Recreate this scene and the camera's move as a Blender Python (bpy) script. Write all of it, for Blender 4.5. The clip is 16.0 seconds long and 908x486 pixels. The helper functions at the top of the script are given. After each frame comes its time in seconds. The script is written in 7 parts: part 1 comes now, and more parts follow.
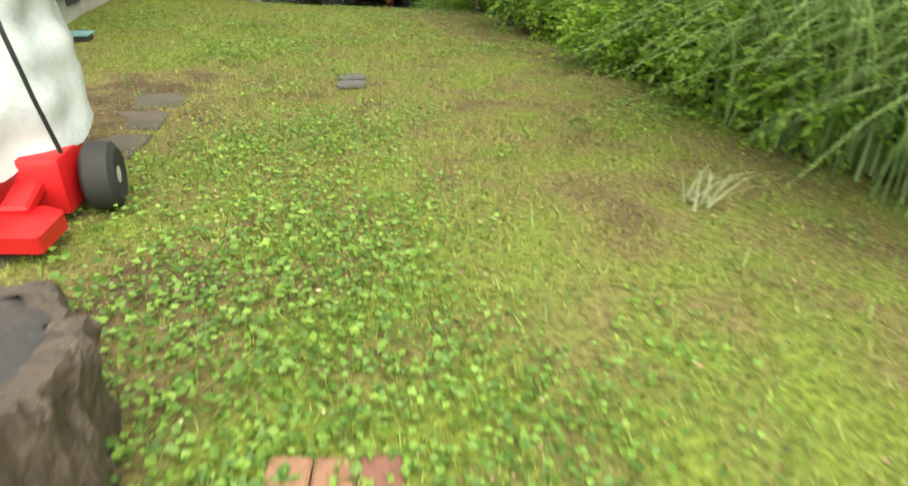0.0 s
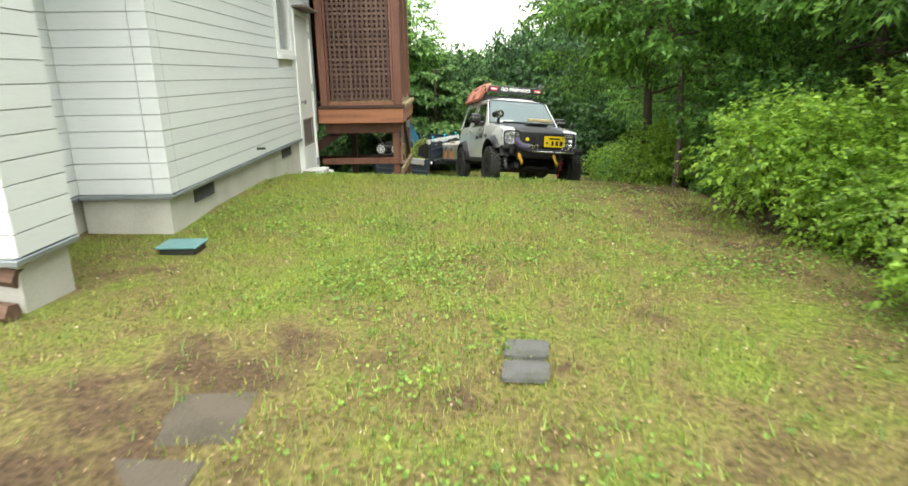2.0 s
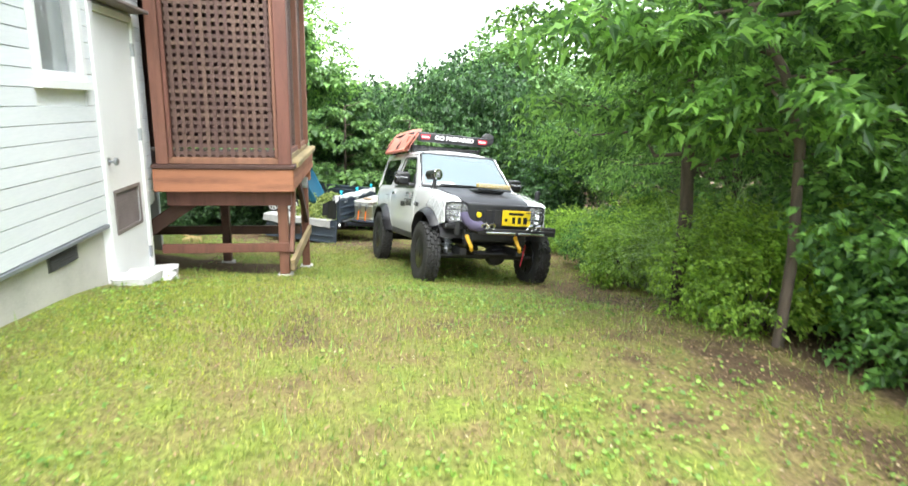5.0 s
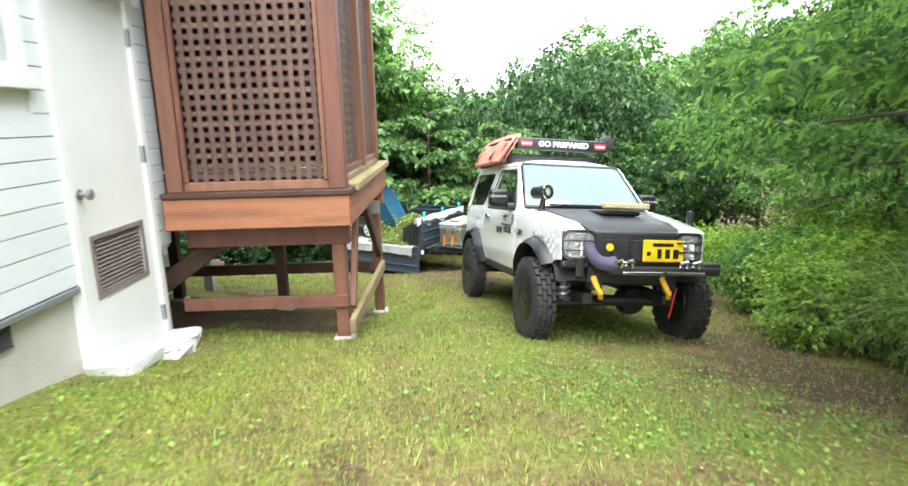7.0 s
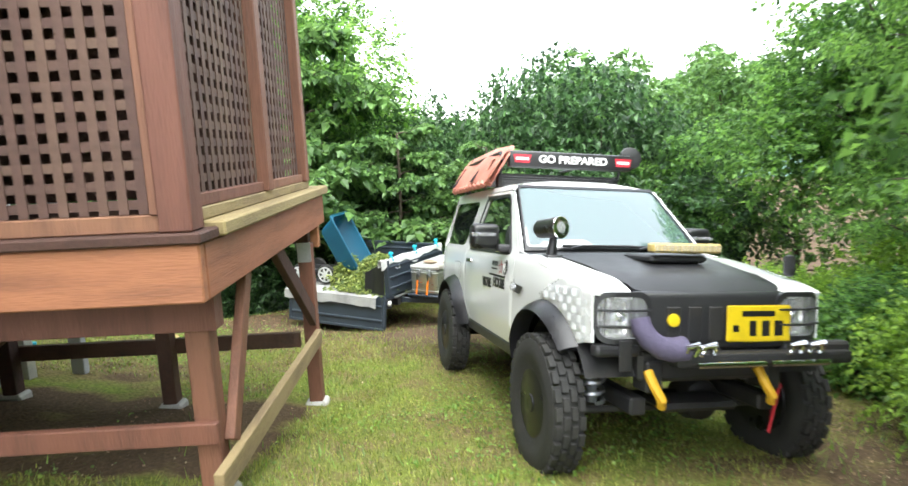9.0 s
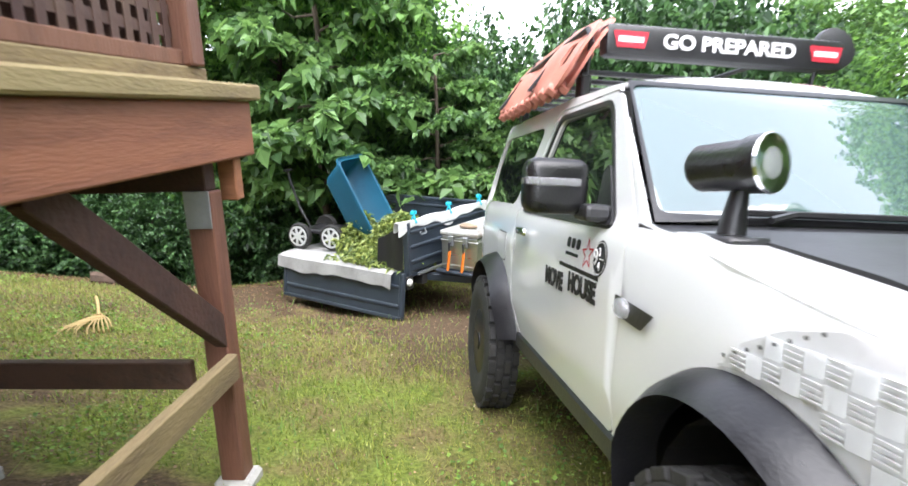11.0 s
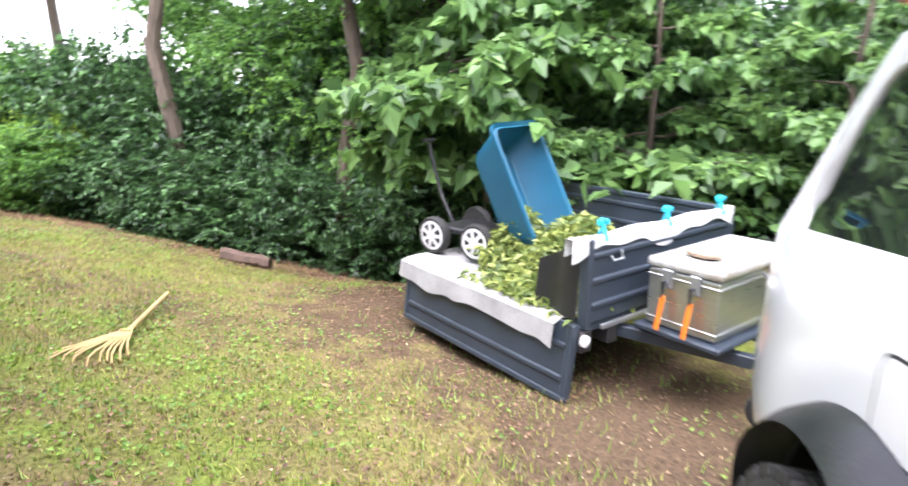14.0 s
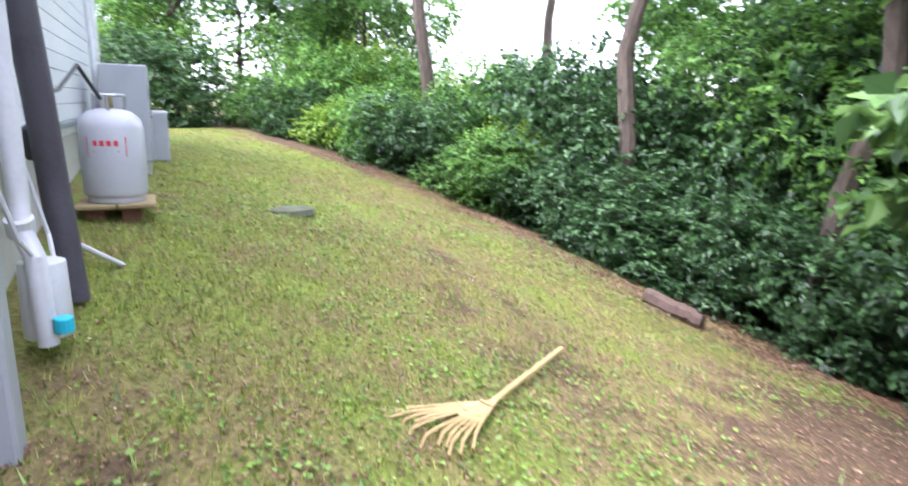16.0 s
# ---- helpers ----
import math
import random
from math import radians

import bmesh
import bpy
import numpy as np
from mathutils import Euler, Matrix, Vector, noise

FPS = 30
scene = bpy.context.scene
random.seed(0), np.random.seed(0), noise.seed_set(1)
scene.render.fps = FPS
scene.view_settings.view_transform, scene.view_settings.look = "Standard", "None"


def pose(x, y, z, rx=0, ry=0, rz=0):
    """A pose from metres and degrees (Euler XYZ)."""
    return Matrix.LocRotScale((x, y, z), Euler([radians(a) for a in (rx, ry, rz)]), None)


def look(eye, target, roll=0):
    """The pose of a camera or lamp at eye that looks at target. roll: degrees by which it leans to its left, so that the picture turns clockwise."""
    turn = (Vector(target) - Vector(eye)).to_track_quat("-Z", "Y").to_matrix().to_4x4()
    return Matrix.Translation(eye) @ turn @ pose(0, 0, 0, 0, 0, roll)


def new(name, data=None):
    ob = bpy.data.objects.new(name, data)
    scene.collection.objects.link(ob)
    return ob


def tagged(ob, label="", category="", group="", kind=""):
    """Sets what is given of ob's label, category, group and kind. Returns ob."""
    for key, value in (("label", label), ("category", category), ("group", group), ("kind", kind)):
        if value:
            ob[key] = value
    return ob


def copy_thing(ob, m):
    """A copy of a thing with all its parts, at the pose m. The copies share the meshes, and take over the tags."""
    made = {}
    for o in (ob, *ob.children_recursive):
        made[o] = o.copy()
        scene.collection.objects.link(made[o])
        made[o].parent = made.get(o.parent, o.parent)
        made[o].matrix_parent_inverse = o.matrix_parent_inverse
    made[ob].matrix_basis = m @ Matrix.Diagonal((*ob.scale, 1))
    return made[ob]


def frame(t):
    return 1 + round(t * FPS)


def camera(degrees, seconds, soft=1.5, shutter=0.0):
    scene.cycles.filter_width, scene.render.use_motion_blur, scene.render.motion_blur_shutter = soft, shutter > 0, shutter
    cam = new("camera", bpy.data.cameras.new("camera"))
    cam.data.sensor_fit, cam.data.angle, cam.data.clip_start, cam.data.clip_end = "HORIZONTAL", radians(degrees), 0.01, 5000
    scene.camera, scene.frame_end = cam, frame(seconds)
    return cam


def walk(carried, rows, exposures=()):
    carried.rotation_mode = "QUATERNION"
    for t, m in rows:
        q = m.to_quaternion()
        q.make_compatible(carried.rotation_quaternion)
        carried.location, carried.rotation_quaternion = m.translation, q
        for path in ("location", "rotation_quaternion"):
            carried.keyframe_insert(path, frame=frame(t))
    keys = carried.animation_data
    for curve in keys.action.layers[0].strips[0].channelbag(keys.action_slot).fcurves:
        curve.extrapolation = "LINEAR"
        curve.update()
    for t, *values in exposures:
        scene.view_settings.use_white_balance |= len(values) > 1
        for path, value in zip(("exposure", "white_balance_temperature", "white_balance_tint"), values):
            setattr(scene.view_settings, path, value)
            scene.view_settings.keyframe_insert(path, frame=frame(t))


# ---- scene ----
cam = camera(75.0, 16.0, shutter=0.5)
METRES, EYE, TILT, LEAN, TURN = 14.2, 1.2, 0.0, 0.0, 0.0
EXPOSURES = [(0, 1.65, 7200, 2), (1, 1.65, 7200, 2), (2, 1.9, 6900, 3), (3, 1.9, 6700, 4), (5.5, 2.75, 6300, 8), (8.5, 2.6, 6400, 6), (11, 2.5, 6200, 14), (13.0, 2.75, 6000, 20), (14.7, 3.15, 6150, 24), (15.4, 3.1, 6150, 25), (16, 3.0, 5700, 26)]
PATH = [
    (0, (0.475, 0.546, 1.464), (0.431, 2.306, 0.515), 2.7),
    (0.5, (0.387, 0.959, 1.482), (0.244, 2.715, 0.534), 3.5),
    (0.7, (0.307, 1.13, 1.479), (0.144, 2.884, 0.533), 3.0),
    (1, (0.243, 1.37, 1.523), (-0.006, 3.124, 0.606), 1.9),
    (1.5, (0.19, 1.769, 1.589), (-0.355, 3.64, 1.148), -0.6),
    (1.6, (0.194, 1.876, 1.577), (-0.404, 3.721, 1.106), -2.1),
    (2, (0.037, 2.257, 1.594), (-0.53, 4.092, 1.047), -0.8),
    (2.3, (-0.003, 2.529, 1.617), (-0.543, 4.36, 1.027), -2.5),
    (2.5, (-0.04, 2.659, 1.657), (-0.567, 4.494, 1.06), -2.3),
    (3, (-0.27, 3.204, 1.652), (-0.781, 5.007, 0.952), -2.6),
    (5.5, (-1.048, 5.435, 1.749), (-1.306, 7.373, 1.33), 1.8),
    (6, (-1.196, 5.777, 1.717), (-1.539, 7.697, 1.274), -0.3),
    (6.5, (-1.282, 6.263, 1.661), (-1.791, 8.154, 1.254), -0.4),
    (7, (-1.388, 6.738, 1.609), (-1.961, 8.609, 1.197), -1.6),
    (7.5, (-1.445, 7.236, 1.556), (-1.95, 9.12, 1.112), -2.3),
    (8, (-1.545, 7.627, 1.511), (-1.949, 9.556, 1.174), 0.5),
    (8.5, (-1.654, 8.075, 1.471), (-2.073, 9.985, 1.051), -1.8),
    (8.7, (-1.706, 8.228, 1.456), (-2.172, 10.147, 1.14), -1.9),
    (10.8, (-2.185, 10.222, 1.147), (-2.863, 12.061, 0.746), -4.1),
    (11, (-2.24, 10.38, 1.11), (-2.945, 12.197, 0.664), -1.7),
    (11.5, (-2.332, 10.659, 1.074), (-3.075, 12.452, 0.591), -2.6),
    (12, (-2.427, 10.942, 1.052), (-3.183, 12.726, 0.559), -4.4),
    (12.5, (-2.52, 11.222, 1.01), (-3.346, 12.987, 0.563), -1.8),
    (13, (-2.676, 11.457, 0.988), (-3.651, 13.135, 0.503), -3.3),
    (13.5, (-2.867, 11.808, 0.968), (-3.891, 13.453, 0.472), -4.3),
    (14, (-3.072, 12.198, 0.877), (-4.317, 13.683, 0.381), -0.5),
    (14.5, (-3.345, 12.418, 0.806), (-4.756, 13.75, 0.323), 1.7),
    (15, (-3.67, 12.587, 0.755), (-5.354, 13.554, 0.274), 1.3),
    (15.5, (-3.954, 12.772, 0.752), (-5.808, 13.327, 0.246), 1.8),
    (16, (-4.197, 12.846, 0.782), (-6.125, 13.135, 0.336), 1.9),
]
walk(cam, [(t, look(eye, target, roll)) for t, eye, target, roll in PATH], EXPOSURES)

# ---- light ----
SUN_ELEV, SUN_AZ = 64.0, 152.0
world = bpy.data.worlds.new("overcast_sky")
scene.world = world
world.use_nodes = True
wn = world.node_tree
sky = wn.nodes.new("ShaderNodeTexSky")
sky.sky_type, sky.sun_disc = "NISHITA", False
sky.sun_elevation, sky.sun_rotation = radians(SUN_ELEV), radians(SUN_AZ)
sky.air_density, sky.dust_density, sky.ozone_density = 1.0, 1.5, 1.0
pale = wn.nodes.new("ShaderNodeHueSaturation")
pale.inputs["Saturation"].default_value = 0.25
wn.links.new(sky.outputs[0], pale.inputs["Color"])
wn.links.new(pale.outputs[0], wn.nodes["Background"].inputs[0])
wn.nodes["Background"].inputs[1].default_value = 0.15
sun = new("sun", bpy.data.lights.new("sun", "SUN"))
sun.data.energy, sun.data.angle, sun.data.color = 1.3, radians(75), (1.0, 0.97, 0.92)
a, e = radians(SUN_AZ), radians(SUN_ELEV)
sun.matrix_world = look((0, 0, 20), (-math.sin(a) * math.cos(e), -math.cos(a) * math.cos(e), 20 - math.sin(e)))

# ---- materials ----
def mat(name, color, rough=0.6, second=None, scale=6.0, fine=60.0, bump=0.15, metal=0.0, spec=0.5, coat=0.0, mixw=0.5,
        stretch=(1, 1, 1), per_piece=0.0, island=0.0):
    """Principled surface with two scales of variation, grain bump and optional per-piece shift."""
    m = bpy.data.materials.new(name)
    m.use_nodes = True
    t = m.node_tree
    n, l = t.nodes, t.links
    b = n["Principled BSDF"]
    co = n.new("ShaderNodeTexCoord")
    mp = n.new("ShaderNodeMapping")
    mp.inputs["Scale"].default_value = stretch
    l.new(co.outputs["Object"], mp.inputs[0])
    big, small = n.new("ShaderNodeTexNoise"), n.new("ShaderNodeTexNoise")
    big.inputs["Scale"].default_value, small.inputs["Scale"].default_value = scale, fine
    big.inputs["Detail"].default_value = 5
    small.inputs["Detail"].default_value = 3
    for q in (big, small):
        l.new(mp.outputs[0], q.inputs["Vector"])
    second = second or tuple(c * 0.75 for c in color)
    mix = n.new("ShaderNodeMix")
    mix.data_type = "RGBA"
    mix.inputs[6].default_value, mix.inputs[7].default_value = (*color, 1), (*second, 1)
    add = n.new("ShaderNodeMath")
    add.operation = "MULTIPLY_ADD"
    l.new(small.outputs["Fac"], add.inputs[0])
    add.inputs[1].default_value = 0.45
    l.new(big.outputs["Fac"], add.inputs[2])
    ramp = n.new("ShaderNodeMapRange")
    ramp.inputs[1].default_value, ramp.inputs[2].default_value = 0.9 - 0.5 * mixw, 1.3 - 0.5 * mixw
    l.new(add.outputs[0], ramp.inputs[0])
    l.new(ramp.outputs[0], mix.inputs[0])
    out = mix.outputs[2]
    if per_piece or island:
        if per_piece:
            src = n.new("ShaderNodeObjectInfo").outputs["Random"]
        else:
            src = n.new("ShaderNodeNewGeometry").outputs["Random Per Island"]
        amount = per_piece or island
        hs = n.new("ShaderNodeHueSaturation")
        mr = n.new("ShaderNodeMapRange")
        mr.inputs[3].default_value, mr.inputs[4].default_value = 1 - amount, 1 + amount
        l.new(src, mr.inputs[0])
        l.new(mr.outputs[0], hs.inputs["Value"])
        mh = n.new("ShaderNodeMapRange")
        mh.inputs[3].default_value, mh.inputs[4].default_value = 0.5 - 0.05 * amount, 0.5 + 0.05 * amount
        l.new(src, mh.inputs[0])
        l.new(mh.outputs[0], hs.inputs["Hue"])
        l.new(out, hs.inputs["Color"])
        out = hs.outputs[0]
    l.new(out, b.inputs["Base Color"])
    rr = n.new("ShaderNodeMapRange")
    rr.inputs[3].default_value, rr.inputs[4].default_value = max(0.02, rough - 0.1), min(1, rough + 0.1)
    l.new(big.outputs["Fac"], rr.inputs[0])
    l.new(rr.outputs[0], b.inputs["Roughness"])
    b.inputs["Metallic"].default_value = metal
    b.inputs["Specular IOR Level"].default_value = spec
    b.inputs["Coat Weight"].default_value = coat
    b.inputs["Coat Roughness"].default_value = 0.05
    if bump:
        bp = n.new("ShaderNodeBump")
        bp.inputs["Strength"].default_value, bp.inputs["Distance"].default_value = bump, 0.01
        l.new(small.outputs["Fac"], bp.inputs["Height"])
        l.new(bp.outputs[0], b.inputs["Normal"])
    return m


def leaf_mat(name, color, second, vary=0.35, glow=0.35):
    m = bpy.data.materials.new(name)
    m.use_nodes = True
    n, l = m.node_tree.nodes, m.node_tree.links
    b = n["Principled BSDF"]
    geo, info = n.new("ShaderNodeNewGeometry"), n.new("ShaderNodeObjectInfo")
    no = n.new("ShaderNodeTexNoise")
    no.inputs["Scale"].default_value = 1.7
    l.new(geo.outputs["Position"], no.inputs["Vector"])
    ad = n.new("ShaderNodeMath")
    ad.operation = "ADD"
    l.new(no.outputs["Fac"], ad.inputs[0])
    l.new(geo.outputs["Random Per Island"], ad.inputs[1])
    mr = n.new("ShaderNodeMapRange")
    mr.inputs[1].default_value, mr.inputs[2].default_value = 0.5, 1.5
    l.new(ad.outputs[0], mr.inputs[0])
    mix = n.new("ShaderNodeMix")
    mix.data_type = "RGBA"
    mix.inputs[6].default_value, mix.inputs[7].default_value = (*color, 1), (*second, 1)
    l.new(mr.outputs[0], mix.inputs[0])
    hs = n.new("ShaderNodeHueSaturation")
    mv = n.new("ShaderNodeMapRange")
    mv.inputs[3].default_value, mv.inputs[4].default_value = 1 - vary, 1 + vary
    l.new(geo.outputs["Random Per Island"], mv.inputs[0])
    l.new(mv.outputs[0], hs.inputs["Value"])
    l.new(mix.outputs[2], hs.inputs["Color"])
    l.new(hs.outputs[0], b.inputs["Base Color"])
    b.inputs["Roughness"].default_value = 0.45
    tr = n.new("ShaderNodeBsdfTranslucent")
    br = n.new("ShaderNodeHueSaturation")
    br.inputs["Value"].default_value, br.inputs["Hue"].default_value = 1.4, 0.485
    l.new(hs.outputs[0], br.inputs["Color"])
    l.new(br.outputs[0], tr.inputs["Color"])
    ms = n.new("ShaderNodeMixShader")
    ms.inputs[0].default_value = glow
    l.new(b.outputs[0], ms.inputs[1])
    l.new(tr.outputs[0], ms.inputs[2])
    l.new(ms.outputs[0], n["Material Output"].inputs["Surface"])
    return m


def glass(name, tint=(0.8, 0.85, 0.85), rough=0.02, alpha=0.35):
    m = bpy.data.materials.new(name)
    m.use_nodes = True
    n, l = m.node_tree.nodes, m.node_tree.links
    b = n["Principled BSDF"]
    b.inputs["Base Color"].default_value = (*tint, 1)
    b.inputs["Roughness"].default_value = rough
    b.inputs["Alpha"].default_value = alpha
    b.inputs["IOR"].default_value = 1.55
    b.inputs["Coat Weight"].default_value = 1.0
    b.inputs["Coat Roughness"].default_value = 0.01
    return m


M_SIDING = mat("white_siding", (0.66, 0.68, 0.70), 0.5, (0.56, 0.59, 0.62), 2.5, 90, 0.06, per_piece=0.03, stretch=(1, 0.15, 1))
M_TRIM = mat("white_trim_paint", (0.74, 0.75, 0.75), 0.45, (0.66, 0.67, 0.66), 3, 50, 0.05)
M_CONC = mat("foundation_render", (0.50, 0.48, 0.44), 0.9, (0.36, 0.35, 0.31), 3, 90, 0.3)
M_FLASH = mat("grey_metal_flashing", (0.33, 0.36, 0.40), 0.35, None, 5, 60, 0.03, metal=0.6)
M_DOOR = mat("white_door_paint", (0.72, 0.73, 0.73), 0.4, (0.64, 0.65, 0.65), 2, 80, 0.03)
M_LOUVRE = mat("brown_grey_louvre", (0.20, 0.17, 0.16), 0.5, None, 6, 60, 0.05)
M_WOOD = mat("red_brown_stained_wood", (0.185, 0.080, 0.050), 0.65, (0.115, 0.052, 0.035), 3, 26, 0.35, stretch=(5, 5, 0.6), per_piece=0.22)
M_WOODH = mat("red_brown_stained_board", (0.335, 0.135, 0.068), 0.62, (0.185, 0.078, 0.045), 3.5, 30, 0.3, stretch=(0.5, 5, 5), per_piece=0.15)
# M_WOOD's hue at about 0.4 brightness, mostly for under-deck, back and roof parts.
M_WOODD = mat("dark_brown_wood", (0.075, 0.035, 0.024), 0.75, (0.04, 0.022, 0.017), 3, 26, 0.35, stretch=(2, 2, 2), per_piece=0.25)
M_MOSSY = mat("mossy_weathered_timber", (0.27, 0.205, 0.10), 0.8, (0.15, 0.105, 0.06), 4, 40, 0.4, stretch=(3, 0.6, 3), per_piece=0.2)
M_SLAT = mat("lattice_wood", (0.105, 0.058, 0.044), 0.7, (0.065, 0.038, 0.031), 4, 40, 0.3, per_piece=0.25)
M_STEEL = mat("galvanised_steel", (0.42, 0.44, 0.46), 0.4, (0.3, 0.31, 0.33), 5, 50, 0.05, metal=0.8)
M_BARK = mat("grey_brown_bark", (0.10, 0.075, 0.055), 0.9, (0.045, 0.036, 0.028), 7, 35, 0.8, stretch=(3, 3, 0.6))
M_LEAF = leaf_mat("bush_leaves", (0.065, 0.165, 0.045), (0.155, 0.310, 0.065), 0.45, 0.5)
M_LEAF2 = leaf_mat("tree_leaves", (0.065, 0.165, 0.045), (0.17, 0.33, 0.065), 0.45, 0.6)
M_LEAF3 = leaf_mat("light_leaves", (0.15, 0.29, 0.042), (0.30, 0.46, 0.07), 0.3, 0.52)
M_REED = leaf_mat("reed_blades", (0.20, 0.32, 0.10), (0.38, 0.50, 0.22), 0.3, 0.45)
M_GRASS = leaf_mat("lawn_blades", (0.150, 0.215, 0.035), (0.285, 0.300, 0.065), 0.35, 0.3)
M_CLOVER = leaf_mat("lawn_weeds", (0.105, 0.225, 0.035), (0.20, 0.315, 0.055), 0.35, 0.3)
M_STRAW = leaf_mat("dry_litter", (0.15, 0.09, 0.05), (0.28, 0.19, 0.10), 0.35, 0.1)


# ---- builders ----
from mathutils.geometry import delaunay_2d_cdt


def thing(name, m, label, category, group="", kind=""):
    ob = new(name)
    ob.empty_display_size = 0.1
    ob.matrix_world = m
    return tagged(ob, label, category, group, kind)


def put(name, bm, material, m, label, category="", group="", kind="", smooth=False):
    """One mesh as a top-level object."""
    ob = part(name, bm, material, None, "", smooth)
    ob.matrix_world = m
    return tagged(ob, label, category, group, kind)


def part(name, bm, material, parent, label="", smooth=False, m=None):
    me = bpy.data.meshes.new(name)
    bmesh.ops.recalc_face_normals(bm, faces=bm.faces)
    bm.to_mesh(me)
    bm.free()
    me.materials.append(material)
    if smooth:
        for p in me.polygons:
            p.use_smooth = True
        me.set_sharp_from_angle(angle=radians(38))
    return share(name, me, parent, label, m)


def share(name, me, parent, label="", m=None):
    ob = new(name, me)
    if parent:
        ob.parent = parent
    if m is not None:
        ob.matrix_basis = m
    if label:
        ob["label"] = label
    return ob


def box(x0, x1, y0, y1, z0, z1, bevel=0.004, bm=None, m=None, seg=1):
    one = bmesh.new()
    bmesh.ops.create_cube(one, size=1, matrix=Matrix.Translation(((x0 + x1) / 2, (y0 + y1) / 2, (z0 + z1) / 2)) @ Matrix.Diagonal((abs(x1 - x0), abs(y1 - y0), abs(z1 - z0), 1)))
    if bevel:
        bmesh.ops.bevel(one, geom=one.edges[:], offset=bevel, segments=seg, affect="EDGES", profile=0.5)
    return join(bm, one, m)


def join(bm, one, m=None):
    if m is not None:
        one.transform(m)
    if bm is None:
        return one
    me = bpy.data.meshes.new("tmp")
    one.to_mesh(me)
    one.free()
    bm.from_mesh(me)
    bpy.data.meshes.remove(me)
    return bm


def cyl(r0, r1, depth, seg=20, bevel=0.0, bm=None, m=None):
    one = bmesh.new()
    bmesh.ops.create_cone(one, cap_ends=True, segments=seg, radius1=r0, radius2=r1, depth=depth)
    if bevel:
        rim = [ed for ed in one.edges if len(ed.link_faces) == 2 and any(len(fc.verts) > 4 for fc in ed.link_faces)]
        bmesh.ops.bevel(one, geom=rim, offset=bevel, segments=2, affect="EDGES", profile=0.5)
    return join(bm, one, m)


def bar(p, q, w, h, bevel=0.004, bm=None, roll=0.0):
    """A straight timber of section w x h from p to q."""
    p, q = Vector(p), Vector(q)
    d = q - p
    rot = d.to_track_quat("X", "Z").to_matrix().to_4x4()
    return box(-d.length / 2, d.length / 2, -w / 2, w / 2, -h / 2, h / 2, bevel, bm, Matrix.Translation((p + q) / 2) @ rot @ pose(0, 0, 0, roll, 0, 0))


def tube(points, radius, seg=8, bm=None, taper=1.0):
    """A round tube along points."""
    pts = [Vector(p) for p in points]
    one = bmesh.new()
    rings = []
    ref = Vector((0.31, 0.17, 0.93)).normalized()
    for i, p in enumerate(pts):
        d = (pts[min(i + 1, len(pts) - 1)] - pts[max(i - 1, 0)]).normalized()
        side = d.cross(ref)
        if side.length < 0.05:
            side = d.cross(Vector((1, 0, 0)))
        side.normalize()
        up = side.cross(d)
        r = radius * (1 + (taper - 1) * i / max(1, len(pts) - 1))
        rings.append([one.verts.new(p + r * (math.cos(k * math.tau / seg) * side + math.sin(k * math.tau / seg) * up)) for k in range(seg)])
    for r0, r1 in zip(rings, rings[1:]):
        for k in range(seg):
            one.faces.new((r0[k], r0[(k + 1) % seg], r1[(k + 1) % seg], r1[k]))
    one.faces.new(rings[0][::-1])
    one.faces.new(rings[-1])
    return join(bm, one)


def revolve(profile, seg=32, bm=None, m=None):
    """Profile of (radius, height) turned round z."""
    one = bmesh.new()
    rings = [[one.verts.new((r * math.cos(k * math.tau / seg), r * math.sin(k * math.tau / seg), z)) for k in range(seg)] for r, z in profile]
    for r0, r1 in zip(rings, rings[1:]):
        for k in range(seg):
            one.faces.new((r0[k], r0[(k + 1) % seg], r1[(k + 1) % seg], r1[k]))
    one.faces.new(rings[0][::-1])
    one.faces.new(rings[-1])
    return join(bm, one, m)


def inside(p, poly):
    x, y = p
    odd = False
    for (x0, y0), (x1, y1) in zip(poly, poly[1:] + poly[:1]):
        if (y0 > y) != (y1 > y) and x < (x1 - x0) * (y - y0) / (y1 - y0) + x0:
            odd = not odd
    return odd


def soften(poly, r, n=4):
    """Rounds the corners of a polygon."""
    out = []
    for i, p in enumerate(poly):
        a, b = Vector(poly[i - 1]), Vector(poly[(i + 1) % len(poly)])
        p = Vector(p)
        ra, rb = min(r, (a - p).length * 0.45), min(r, (b - p).length * 0.45)
        pa, pb = p + (a - p).normalized() * ra, p + (b - p).normalized() * rb
        for k in range(n + 1):
            t = k / n
            out.append(tuple((1 - t) ** 2 * pa + 2 * t * (1 - t) * p + t * t * pb))
    return out


